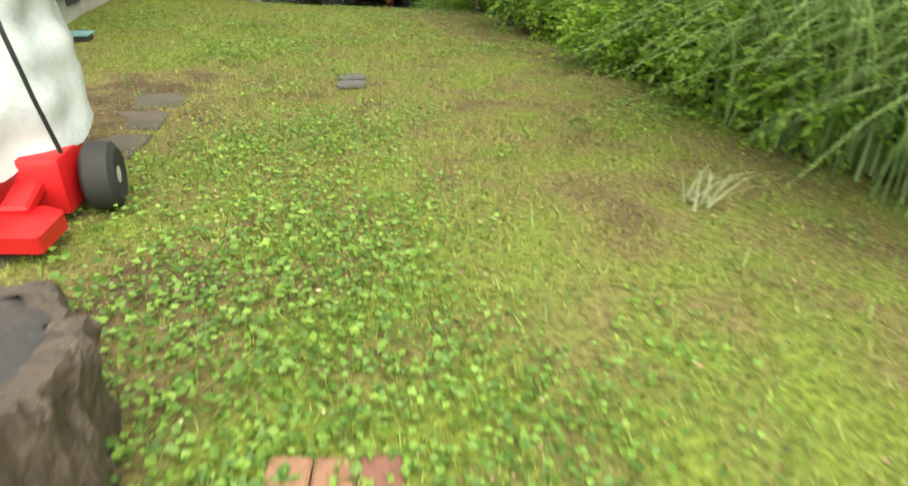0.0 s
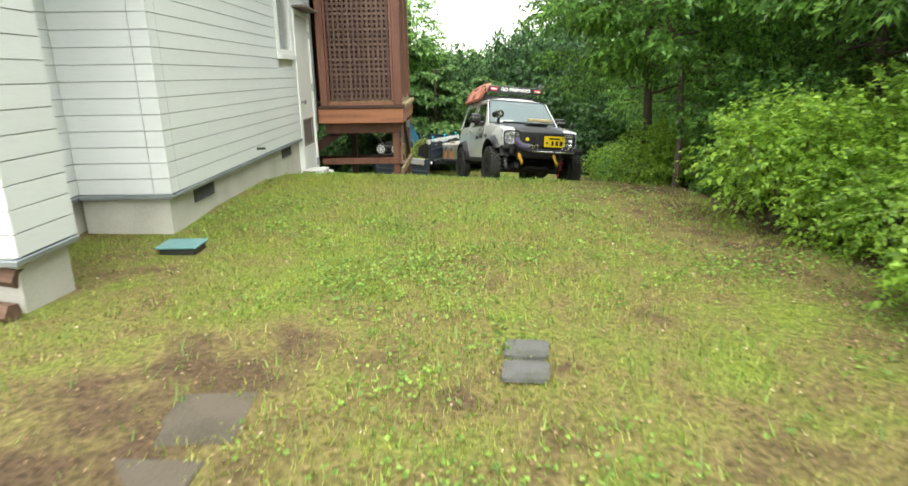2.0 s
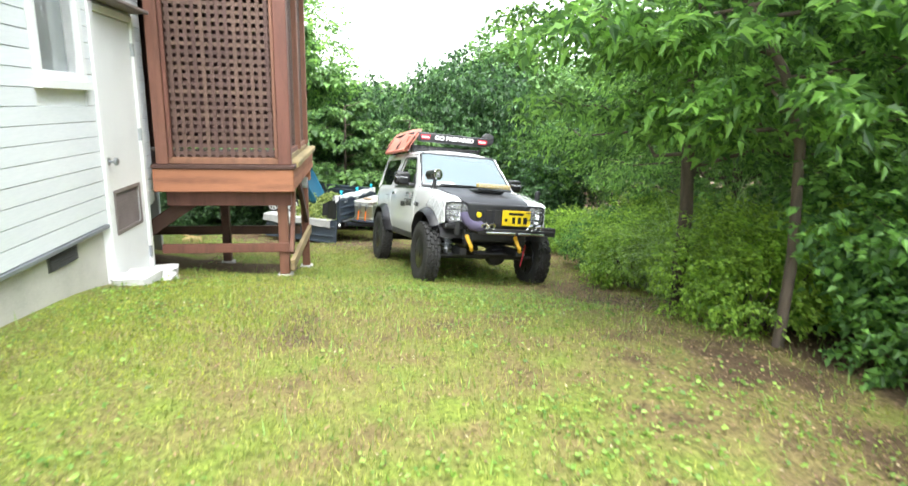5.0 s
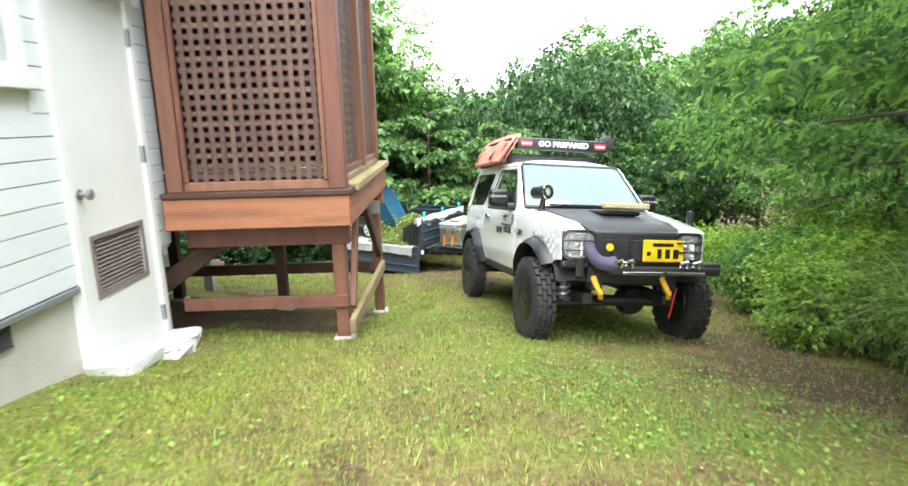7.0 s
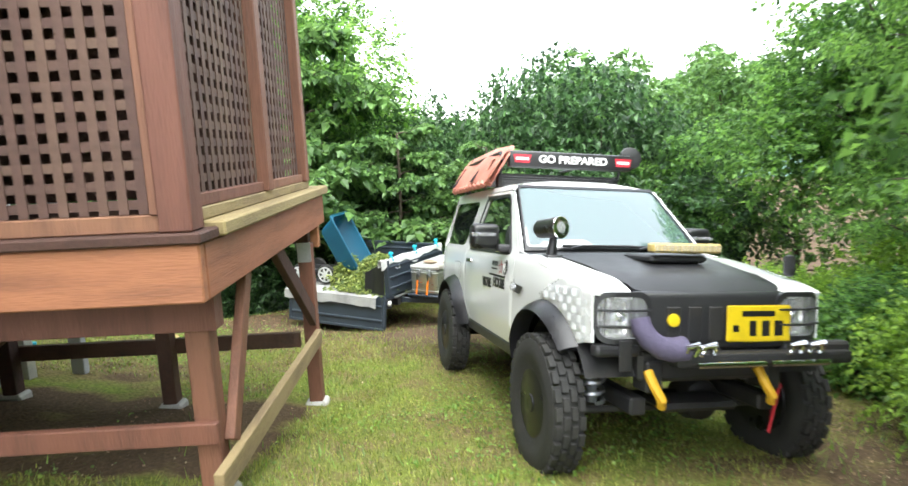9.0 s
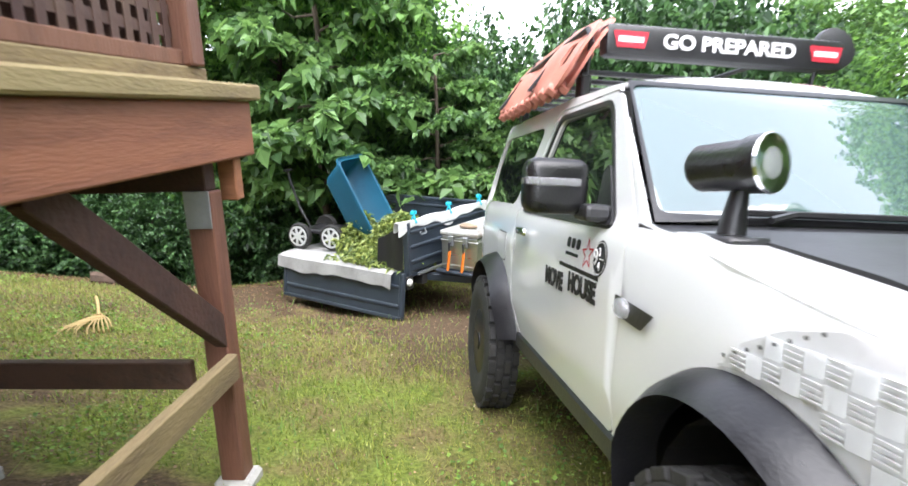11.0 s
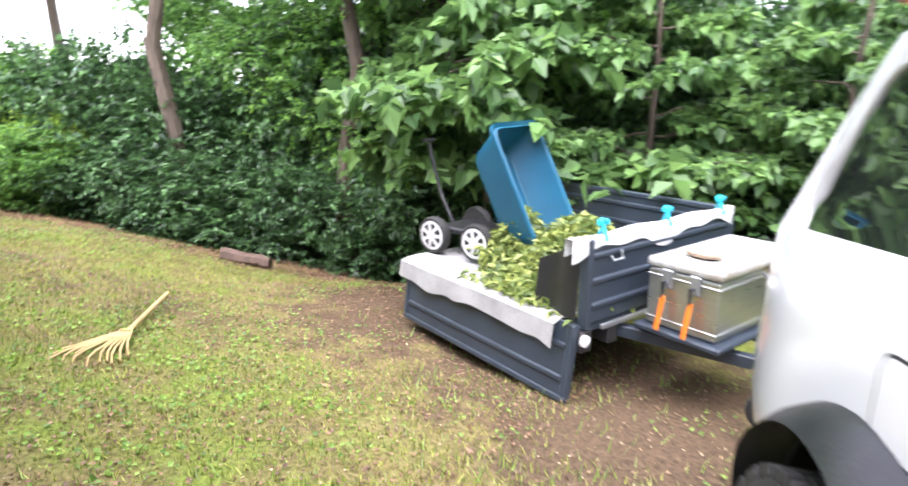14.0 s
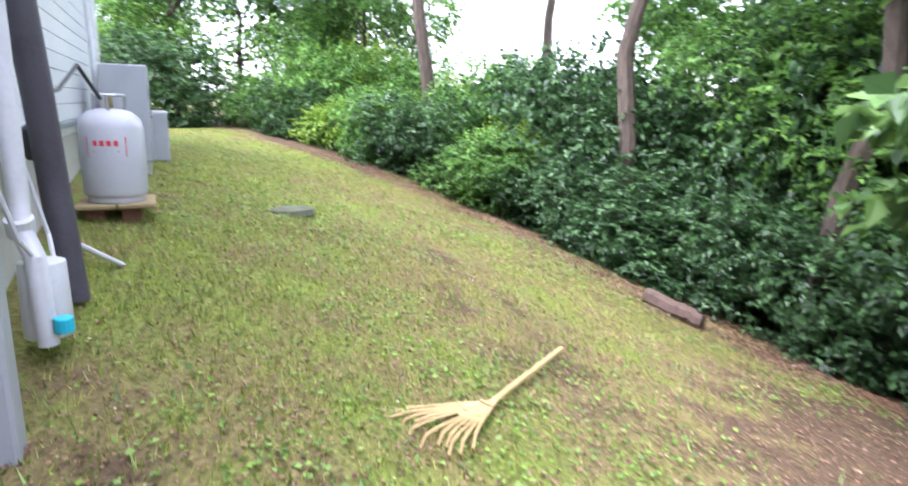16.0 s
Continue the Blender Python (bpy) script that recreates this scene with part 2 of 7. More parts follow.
def panel(outer, holes, place, grid=0.08, thick=0.0):
    """A sheet cut to an outline with holes, laid onto a surface by place(u, v)."""
    from_geometry = []
    edges = []
    for loop in [outer] + list(holes):
        k = len(from_geometry)
        from_geometry += [Vector(p) for p in loop]
        edges += [(k + i, k + (i + 1) % len(loop)) for i in range(len(loop))]
    us, vs = [p[0] for p in outer], [p[1] for p in outer]
    u = min(us) + grid * 0.5
    while u < max(us):
        v = min(vs) + grid * 0.5
        while v < max(vs):
            if inside((u, v), outer) and not any(inside((u, v), h) for h in holes):
                from_geometry.append(Vector((u, v)))
            v += grid
        u += grid
    vv, _, ff, *_ = delaunay_2d_cdt(from_geometry, edges, [], 0, 1e-5)
    bm = bmesh.new()
    made = [bm.verts.new(place(p[0], p[1])) for p in vv]
    for fc in ff:
        c = sum((vv[i] for i in fc), Vector((0, 0))) / len(fc)
        if inside(c, outer) and not any(inside(c, h) for h in holes):
            bm.faces.new([made[i] for i in fc])
    bmesh.ops.delete(bm, geom=[v for v in bm.verts if not v.link_faces], context="VERTS")
    bmesh.ops.recalc_face_normals(bm, faces=bm.faces)
    if thick:
        bmesh.ops.solidify(bm, geom=bm.faces[:], thickness=thick)
    return bm


def soup(name, verts, faces, material, parent=None, label="", smooth=False):
    me = bpy.data.meshes.new(name)
    me.from_pydata(verts.tolist() if hasattr(verts, "tolist") else verts, [], faces.tolist() if hasattr(faces, "tolist") else faces)
    me.materials.append(material)
    if smooth:
        me.shade_smooth()
    return share(name, me, parent, label)


# ---- ground ----
def soft_ramp(u, w):
    return w * np.log1p(np.exp(np.clip(u / w, -30, 30))) + np.where(u / w > 30, u - 30 * w, 0)


def ground_z(x, y):
    x, y = np.asarray(x, float), np.asarray(y, float)
    z = 0.58 - 0.27 * soft_ramp(y - 8.5, 0.6) + 0.17 * soft_ramp(y - 11.6, 0.5)
    late = np.clip((y - 13.4) / 1.6, 0, 1)
    w = np.clip((-x - 4.4 - 0.7 * late * late * (3 - 2 * late)) / 3.2, 0, 1)
    w = w * w * (3 - 2 * w)
    z = z * (1 - w) + w * (-0.04 + 0.015 * np.clip(-x - 7, 0, 30) - 0.13 * (np.clip(y, 10.6, 12.6) - 12.3) - 0.30 * soft_ramp(np.clip(y, 0, 17) - 12.6, 0.4))
    z = z - 0.12 * np.exp(-((x + 5.0) / 1.0) ** 2 - ((y - 15.0) / 0.9) ** 2)
    z = z - 0.12 * soft_ramp(x - 2.5, 0.5) + 0.05 * soft_ramp(x - 12, 2)
    far = np.hypot(x, y - 8)
    z = np.maximum(z, -7.0 - 0.0 * far)
    z = z + 0.02 * np.sin(1.7 * x + 0.6 * y) * np.sin(1.3 * y - 0.5 * x) + 0.008 * np.sin(6.1 * x + 2 * y) * np.sin(5.3 * y - x)
    return z


def gz(x, y):
    return float(ground_z(x, y))


def ground_mat():
    m = bpy.data.materials.new("mossy_lawn_soil")
    m.use_nodes = True
    n, l = m.node_tree.nodes, m.node_tree.links
    b = n["Principled BSDF"]
    co = n.new("ShaderNodeTexCoord")
    def noise_tex(s, d=6):
        q = n.new("ShaderNodeTexNoise")
        q.inputs["Scale"].default_value, q.inputs["Detail"].default_value = s, d
        l.new(co.outputs["Object"], q.inputs["Vector"])
        return q
    patch, mid, fine = noise_tex(0.55), noise_tex(3.5), noise_tex(45)
    r1 = n.new("ShaderNodeValToRGB")
    r1.color_ramp.elements[0].position, r1.color_ramp.elements[0].color = 0.36, (0.098, 0.066, 0.039, 1)
    r1.color_ramp.elements[1].position, r1.color_ramp.elements[1].color = 0.60, (0.15, 0.19, 0.035, 1)
    mid_el = r1.color_ramp.elements.new(0.46)
    mid_el.color = (0.17, 0.14, 0.055, 1)
    last = r1.color_ramp.elements.new(0.8)
    last.color = (0.23, 0.26, 0.04, 1)
    s = n.new("ShaderNodeMath")
    s.operation = "MULTIPLY_ADD"
    l.new(mid.outputs["Fac"], s.inputs[0])
    s.inputs[1].default_value = 0.55
    k = n.new("ShaderNodeMath")
    k.operation = "MULTIPLY_ADD"
    l.new(patch.outputs["Fac"], k.inputs[0])
    k.inputs[1].default_value, k.inputs[2].default_value = 0.45, 0.03
    l.new(k.outputs[0], s.inputs[2])
    soil = n.new("ShaderNodeAttribute")
    soil.attribute_name = "soil"
    sm = n.new("ShaderNodeMath")
    sm.operation = "MULTIPLY_ADD"
    l.new(soil.outputs["Fac"], sm.inputs[0])
    sm.inputs[1].default_value = -0.26
    l.new(s.outputs[0], sm.inputs[2])
    l.new(sm.outputs[0], r1.inputs[0])
    hs = n.new("ShaderNodeHueSaturation")
    mv = n.new("ShaderNodeMapRange")
    mv.inputs[1].default_value, mv.inputs[2].default_value = 0.3, 0.7
    mv.inputs[3].default_value, mv.inputs[4].default_value = 0.55, 1.4
    l.new(fine.outputs["Fac"], mv.inputs[0])
    l.new(mv.outputs[0], hs.inputs["Value"])
    l.new(r1.outputs[0], hs.inputs["Color"])
    l.new(hs.outputs[0], b.inputs["Base Color"])
    b.inputs["Roughness"].default_value = 0.95
    b.inputs["Specular IOR Level"].default_value = 0.2
    bp = n.new("ShaderNodeBump")
    bp.inputs["Strength"].default_value, bp.inputs["Distance"].default_value = 0.7, 0.03
    l.new(fine.outputs["Fac"], bp.inputs["Height"])
    l.new(bp.outputs[0], b.inputs["Normal"])
    return m


M_GROUND = ground_mat()
far = np.array([13, 17, 23, 32, 45, 65, 100, 160, 260, 400.0])
gx = np.concatenate([-far[::-1] - 2, np.linspace(-14, 10, 121), far])
gy = np.concatenate([-far[::-1] + 10, np.linspace(-2, 22, 121), far + 12])
GX, GY = np.meshgrid(gx, gy)
gv = np.stack([GX, GY, ground_z(GX, GY)], -1).reshape(-1, 3)
ii = np.arange(len(gx) * len(gy)).reshape(len(gy), len(gx))
gf = np.stack([ii[:-1, :-1], ii[:-1, 1:], ii[1:, 1:], ii[1:, :-1]], -1).reshape(-1, 4)
def edge_line(y):
    return np.interp(y, [0, 3, 4, 5, 6, 6.7, 8.1, 9.8, 12, 14, 16], [2.6, 1.95, 1.55, 1.25, 0.9, 0.5, 0.2, 0.0, -0.2, -0.5, -1.2])


def far_line(x):
    return np.interp(x, [-16, -15.3, -13.4, -12.3, -11.3, -10.2, -9.0, -8.0, -7.3, -6.3, -1.0], [9.3, 10.5, 12.3, 13.4, 14.3, 15.2, 16.0, 16.5, 16.6, 16.4, 16.3])


def soil_shade_at(x, y):
    """How bare the earth lies: worn strip by the shrubs, tracks by the car, mulch under the deck and the trailer. Shade
    below the deck and the far shrubs is put in with it.
    """
    lx = (x + 2.93) * 0.9537 + (y - 5.437) * 0.3007
    ly = -(x + 2.93) * 0.3007 + (y - 5.437) * 0.9537
    s = (0.20 + 0.24 * np.clip((y - 7.4) / 1.2, 0, 1)) * np.exp(-((x - edge_line(y) + 0.2) / 0.5) ** 2) * (y > 5.5) + 0.2 * np.exp(-((x - edge_line(y)) / 0.4) ** 2)
    s = s + 1.1 * np.exp(-((x + 3.7) / 0.8) ** 2 - ((y - 14.2) / 0.8) ** 2) + 0.9 * np.exp(-((x + 4.6) / 1.2) ** 2 - ((y - 15.2) / 0.8) ** 2)
    # Mulch under the deck, spread wider to darken the shaded ground there.
    s = s + 0.9 * ((lx < 1.1) & (lx > -1) & (ly > 5.0) & (ly < 6.5)) + 0.4 * np.exp(-((x + 0.7) / 0.5) ** 2 - ((y - 11.0) / 1.3) ** 2)
    # Brown earth by the far shrubs, which also carries the shade below them.
    s = s + 0.85 * np.exp(-((y - far_line(x) + 0.25) / (0.5 + 0.3 * np.exp(-((x + 8.6) / 1.6) ** 2))) ** 2) * (x < -5.0) + 0.5 * np.exp(-((x + 12.4) / 0.8) ** 2 - ((y - 13.0) / 0.5) ** 2) + 0.75 * np.exp(-((x + 6.7) / 1.1) ** 2 - ((y - 15.1) / 0.8) ** 2) + 0.35 * np.exp(-((x + 5.6) / 0.7) ** 2 - ((y - 14.2) / 0.5) ** 2) + 0.4 * np.exp(-((x + 8.0) / 0.7) ** 2 - ((y - 13.4) / 0.4) ** 2) + 0.3 * np.exp(-((x + 5.3) / 0.5) ** 2 - ((y - 12.1) / 0.35) ** 2)
    s = s + 0.62 * np.exp(-((x + 1.45) / 0.6) ** 2 - ((y - 3.4) / 1.1) ** 2) + 0.9 * np.exp(-((x + 0.35) / 0.35) ** 2 - ((y - 1.5) / 0.6) ** 2) + 0.5 * np.exp(-((x - 1.0) / 0.35) ** 2 - ((y - 2.5) / 0.5) ** 2) + 0.45 * np.exp(-((x - 0.7) / 0.25) ** 2 - ((y - 1.75) / 0.25) ** 2) + 0.3 * np.exp(-((x - 0.3) / 0.3) ** 2 - ((y - 2.7) / 0.3) ** 2) + 0.45 * np.exp(-((x + 2.5) / 0.5) ** 2 - ((y - 4.6) / 0.6) ** 2)
    s = s + 1.0 * (x > edge_line(y) + 0.4) + 1.0 * (y > far_line(x) + 0.1)
    return np.clip(s, 0, 1.2)


ground = soup("ground", gv, gf, M_GROUND, smooth=True)
ground.data.attributes.new("soil", "FLOAT", "POINT").data.foreach_set("value", soil_shade_at(gv[:, 0], gv[:, 1]).astype(np.float32))
tagged(ground, "sloping mossy lawn soil with bare brown patches", "ground", kind="structure")

# ---- house ----
HOUSE = pose(-2.93, 5.437, 0, 0, 0, 17.5)
SID, EXPO, TOP = 0.85, 0.104, 3.3


def clap_mesh(length):
    """One flat siding board with a narrow groove along its foot; runs along +y from 0, faces +x."""
    bm = bmesh.new()
    ends = []
    for y in (0.0, length):
        ends.append([bm.verts.new(p) for p in ((0.0, y, 0), (0.005, y, 0.0), (0.0155, y, 0.004), (0.0145, y, EXPO - 0.003), (0.005, y, EXPO - 0.001), (0.0, y, EXPO - 0.001))])
    for k in range(6):
        bm.faces.new((ends[0][k], ends[0][(k + 1) % 6], ends[1][(k + 1) % 6], ends[1][k]))
    bm.faces.new(ends[0][::-1])
    bm.faces.new(ends[1])
    bmesh.ops.recalc_face_normals(bm, faces=bm.faces)
    me = bpy.data.meshes.new("siding_board")
    bm.to_mesh(me)
    bm.free()
    me.materials.append(M_SIDING)
    return me


def siding(wall, m, length, z0, top, gaps=()):
    """Boards on a wall face: m puts +y along the wall and +x out of it; gaps are (y0, y1, z0, z1) openings."""
    meshes = {}
    z = z0
    while z < top:
        spans = [(0.0, length)]
        for g0, g1, h0, h1 in gaps:
            if z + EXPO > h0 and z < h1:
                cut = []
                for s0, s1 in spans:
                    if g0 > s0:
                        cut.append((s0, min(s1, g0)))
                    if g1 < s1:
                        cut.append((max(s0, g1), s1))
                spans = [c for c in cut if c[1] - c[0] > 0.02]
        for s0, s1 in spans:
            key = round(s1 - s0, 3)
            meshes[key] = meshes.get(key) or clap_mesh(key)
            share("siding_board", meshes[key], wall, m=m @ pose(0, s0, z))
        z += EXPO


def wall_block(name, x0, x1, y0, y1, holes, label):
    """A wall along y from y0 to y1 with thickness x0..x1 and rectangular holes (y0, y1, z0, z1)."""
    outer = [(y0, SID - 0.02), (y1, SID - 0.02), (y1, TOP), (y0, TOP)]
    rects = [[(a, c), (b, c), (b, d), (a, d)] for a, b, c, d in holes]
    bm = panel(outer, rects, lambda u, v: (x0, u, v), 5.0)
    ext = bmesh.ops.extrude_face_region(bm, geom=bm.faces[:])
    bmesh.ops.translate(bm, vec=(x1 - x0, 0, 0), verts=[g for g in ext["geom"] if isinstance(g, bmesh.types.BMVert)])
    return put(name, bm, M_TRIM, HOUSE, label, "wall", kind="structure")


DOOR = (3.70, 4.42, 0.28, 2.32)
WIN = (2.93, 3.45, 1.86, 2.95)
w_main = wall_block("wall_east", -0.15, -0.002, 0.16, 4.66, [WIN, (DOOR[0], DOOR[1], 0.83, DOOR[3])], "white lap-sided house wall above a concrete foundation")
siding(w_main, pose(0, 0, 0), 4.66, SID, TOP, [(0.105, 0.108, 0, 9), (WIN[0] - 0.07, WIN[1] + 0.07, WIN[2] - 0.09, WIN[3] + 0.07), (DOOR[0] - 0.06, DOOR[1] + 0.06, 0, DOOR[3] + 0.06)])
# the return, the recessed wall, the pier and the walls behind them
w_ret = put("wall_south", box(-0.62, -0.002, 0.002, 0.15, SID - 0.02, TOP, 0), M_TRIM, HOUSE, "white lap-sided return wall of the house", "wall", kind="structure")
siding(w_ret, pose(-0.60, 0, 0, 0, 0, -90), 0.615, SID, TOP, [(0.495, 0.5, 0, 9)])
w_rec = put("wall_recess", box(-0.76, -0.622, -1.0, 0.15, SID - 0.02, TOP, 0), M_TRIM, HOUSE, "white lap-sided recessed house wall", "wall", kind="structure")
siding(w_rec, pose(-0.62, -1.0, 0), 1.0, SID, TOP)
w_pier = put("wall_pier", box(-0.44, -0.022, -1.44, -1.04, SID - 0.02, TOP, 0), M_TRIM, HOUSE, "white lap-sided porch pier on a concrete footing", "wall", kind="structure")
siding(w_pier, pose(-0.02, -1.458, 0), 0.43, SID, TOP)
siding(w_pier, pose(-0.44, -1.44, 0, 0, 0, -90), 0.438, SID, TOP)
w_back = put("wall_porch", box(-3.4, -0.78, -1.0, -0.86, 0.3, TOP, 0), M_TRIM, HOUSE, "white house wall behind the porch pier", "wall", kind="structure")
w_end = put("wall_north", box(-0.98, -0.16, 4.51, 4.655, SID - 0.02, TOP, 0), M_TRIM, HOUSE, "white house end wall behind the deck", "wall", kind="structure")
w_wing = put("wall_wing", box(-1.13, -0.985, 4.66, 6.86, 0.35, TOP, 0), M_TRIM, HOUSE, "white house wall beside the raised deck", "wall", kind="structure")
w_rear = put("wall_rear", box(-6.6, -1.0, 6.71, 6.858, 0.52, TOP, 0), M_TRIM, HOUSE, "white lap-sided rear house wall", "wall", kind="structure")
siding(w_rear, pose(-0.985, 6.86, 0, 0, 0, 90), 5.6, 0.62, 3.2)
# Unseen slab: shuts sky out of the house, kept low to light the lawn.
put("house_roof", box(-8, 0.35, -2.4, 7.1, TOP, TOP + 0.2, 0.02), M_FLASH, HOUSE, "unseen grey roof slab closing the house against the sky", "roof", kind="structure")
for n, (x0, x1, y0, y1, z0) in {"east": (-0.2, -0.03, 0.12, 4.62, -0.3), "south": (-0.62, -0.03, 0.03, 0.118, 0.2), "recess": (-0.8, -0.66, -0.86, 0.1, 0.2), "pier": (-0.42, -0.045, -1.42, -1.06, 0.2), "rear": (-6.6, -0.95, 6.74, 6.83, -0.6), "wing": (-1.1, -1.0, 4.66, 6.73, -0.5)}.items():
    put("foundation_" + n, box(x0, x1, y0, y1, z0, 0.62 if n == "rear" else SID - 0.022, 0.004), M_CONC, HOUSE, "stained pale concrete foundation of the house", "foundation", kind="structure")
for i, b4 in enumerate([(-0.01, 0.028, 0.03, 3.63), (-0.62, 0.028, -0.028, 0.0), (-0.03, 0.008, -1.47, -1.03), (-0.45, 0.008, -1.487, -1.46), (-0.62, -0.592, -1.0, -0.03)]):
    put("trim", box(b4[0], b4[1], b4[2], b4[3], SID - 0.032, SID - 0.004, 0.004), M_FLASH, HOUSE, "grey metal drip flashing under the siding", "trim", kind="structure")
put("trim", box(-5.5, -1.0, 6.865, 6.91, 0.585, 0.615, 0.004), M_FLASH, HOUSE, "dark drip flashing under the rear siding", "trim", kind="structure")

# utility door with its louvre
door = thing("door_1", HOUSE, "white flush utility door with a brown-grey louvre, closed", "door", kind="structure")
part("door_frame", box(-0.06, 0.03, DOOR[0] - 0.06, DOOR[0], DOOR[2] - 0.02, DOOR[3] + 0.06), M_TRIM, door)
part("door_frame", box(-0.06, 0.03, DOOR[1], DOOR[1] + 0.06, DOOR[2] - 0.02, DOOR[3] + 0.06), M_TRIM, door)
part("door_frame", box(-0.06, 0.03, DOOR[0] + 0.001, DOOR[1] - 0.001, DOOR[3] + 0.002, DOOR[3] + 0.058), M_TRIM, door)
part("threshold", box(-0.06, 0.05, DOOR[0] + 0.001, DOOR[1] - 0.001, DOOR[2] - 0.06, DOOR[2] - 0.01), M_TRIM, door)
LV = (3.80, 4.31, 0.74, 1.05)
leafbm = panel([(DOOR[0] + 0.004, DOOR[2]), (DOOR[1] - 0.004, DOOR[2]), (DOOR[1] - 0.004, DOOR[3] - 0.004), (DOOR[0] + 0.004, DOOR[3] - 0.004)], [[(LV[0], LV[2]), (LV[1], LV[2]), (LV[1], LV[3]), (LV[0], LV[3])]], lambda u, v: (-0.03, u, v), 9)
ext = bmesh.ops.extrude_face_region(leafbm, geom=leafbm.faces[:])
bmesh.ops.translate(leafbm, vec=(0.04, 0, 0), verts=[g for g in ext["geom"] if isinstance(g, bmesh.types.BMVert)])
part("door_leaf", leafbm, M_DOOR, door)
lou = part("louvre", box(-0.025, -0.012, LV[0], LV[1], LV[2], LV[3], 0), M_LOUVRE, door, "brown-grey slatted louvre")
for b4 in ((LV[0] - 0.015, LV[0] + 0.012, LV[2] - 0.015, LV[3] + 0.015), (LV[1] - 0.012, LV[1] + 0.015, LV[2] - 0.015, LV[3] + 0.015), (LV[0] + 0.013, LV[1] - 0.013, LV[2] - 0.015, LV[2] + 0.012), (LV[0] + 0.013, LV[1] - 0.013, LV[3] - 0.012, LV[3] + 0.015)):
    part("louvre_frame", box(0.011, 0.018, *b4, 0.002), M_LOUVRE, lou)
for k in range(13):
    zc = LV[2] + 0.024 + k * 0.0222
    part("slat", bar((0.0, LV[0] + 0.012, zc), (0.0, LV[1] - 0.012, zc), 0.024, 0.003, 0, roll=40), M_LOUVRE, lou)
knob = part("door_knob", revolve([(0.028, 0), (0.028, 0.008), (0.011, 0.012), (0.011, 0.035), (0.027, 0.045), (0.028, 0.062), (0.016, 0.07)], 20, m=pose(0.01, 3.76, 1.285, 0, 90, 0)), M_STEEL, door, "dull steel round knob", True)
for zc in (0.45, 1.45, 2.12):
    part("hinge", box(0.008, 0.034, DOOR[1] - 0.012, DOOR[1] + 0.014, zc - 0.05, zc + 0.05, 0.003), M_STEEL, door, "steel hinge")
put("door_canopy", box(0.0, 0.16, 3.66, 4.46, 2.40, 2.425, 0.006), M_LOUVRE, HOUSE, "small dark canopy strip over the utility door", "canopy", kind="structure")

win = thing("window_1", HOUSE, "white framed window with a sill, closed", "window", kind="structure")
y0, y1, z0, z1 = WIN
for b6 in ((y0 - 0.06, y0, z0 - 0.02, z1 + 0.06), (y1, y1 + 0.06, z0 - 0.02, z1 + 0.06), (y0 + 0.001, y1 - 0.001, z1, z1 + 0.06), (y0 + 0.001, y1 - 0.001, z0 - 0.02, z0 + 0.03)):
    part("window_frame", box(-0.08, 0.035, *b6, 0.004), M_TRIM, win)
part("window_sill", box(-0.02, 0.06, y0 - 0.08, y1 + 0.08, z0 - 0.075, z0 - 0.022), M_TRIM, win)
part("pane", box(-0.06, -0.054, y0 + 0.002, y1 - 0.002, z0 + 0.032, z1 - 0.002, 0), glass("window_glass", (0.25, 0.28, 0.28), 0.04, 0.8), win, "grey reflecting glass")
put("wall_dark_room", box(-0.5, -0.45, y0 - 0.3, y1 + 0.3, z0 - 0.3, z1 + 0.3, 0), M_TRIM, HOUSE, "plain inner wall behind the window", "wall", kind="structure")

# foundation vents
M_VENT = mat("dark_vent", (0.06, 0.06, 0.058), 0.6)
for y0 in (0.42, 2.83):
    v = thing("foundation_vent", HOUSE @ pose(-0.03, y0, 0.70), "dark slatted vent in the concrete foundation", "vent", "foundation vents")
    part("backing", box(0.0, 0.006, 0, 0.37, 0, 0.105, 0), M_VENT, v)
    for k in range(6):
        part("slat", bar((0.014, 0.01, 0.012 + k * 0.017), (0.014, 0.36, 0.012 + k * 0.017), 0.016, 0.003, 0, roll=35), M_VENT, v)
put("pipe_stub", cyl(0.012, 0.012, 0.09, 12, m=pose(0.05, 1.85, 0.93, 0, 90, 0)), M_VENT, HOUSE, "short dark pipe stub in the siding", "pipe")

# ---- raised deck ----
deck = thing("raised_deck", HOUSE, "red-brown stained raised timber deck with lattice screens", "deck")
DX, DY0, DY1 = 1.24, 4.5, 6.76
part("fascia_board", box(0.06, DX, DY0, DY0 + 0.045, 0.955, 1.155, 0.006), M_WOODH, deck)
part("fascia_board", box(-DY1 + 0.0, -DY0 - 0.05, DX - 0.045, DX, 0.955, 1.155, 0.006), M_WOODH, deck, m=pose(0, 0, 0, 0, 0, -90))
part("fascia_board", box(-0.9, DX - 0.05, DY1 - 0.045, DY1, 0.955, 1.155, 0.006), M_WOODH, deck)
part("cap_board", box(0.06, DX + 0.015, DY0 - 0.02, DY0 + 0.16, 1.158, 1.195, 0.006), M_WOODD, deck)
part("cap_board", box(DX - 0.16, DX + 0.035, DY0 + 0.165, DY1 + 0.03, 1.158, 1.215, 0.008), M_MOSSY, deck, "mossy yellow-green edge board")
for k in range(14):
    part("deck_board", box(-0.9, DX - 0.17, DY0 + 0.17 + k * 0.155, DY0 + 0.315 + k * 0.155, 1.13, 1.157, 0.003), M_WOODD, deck)
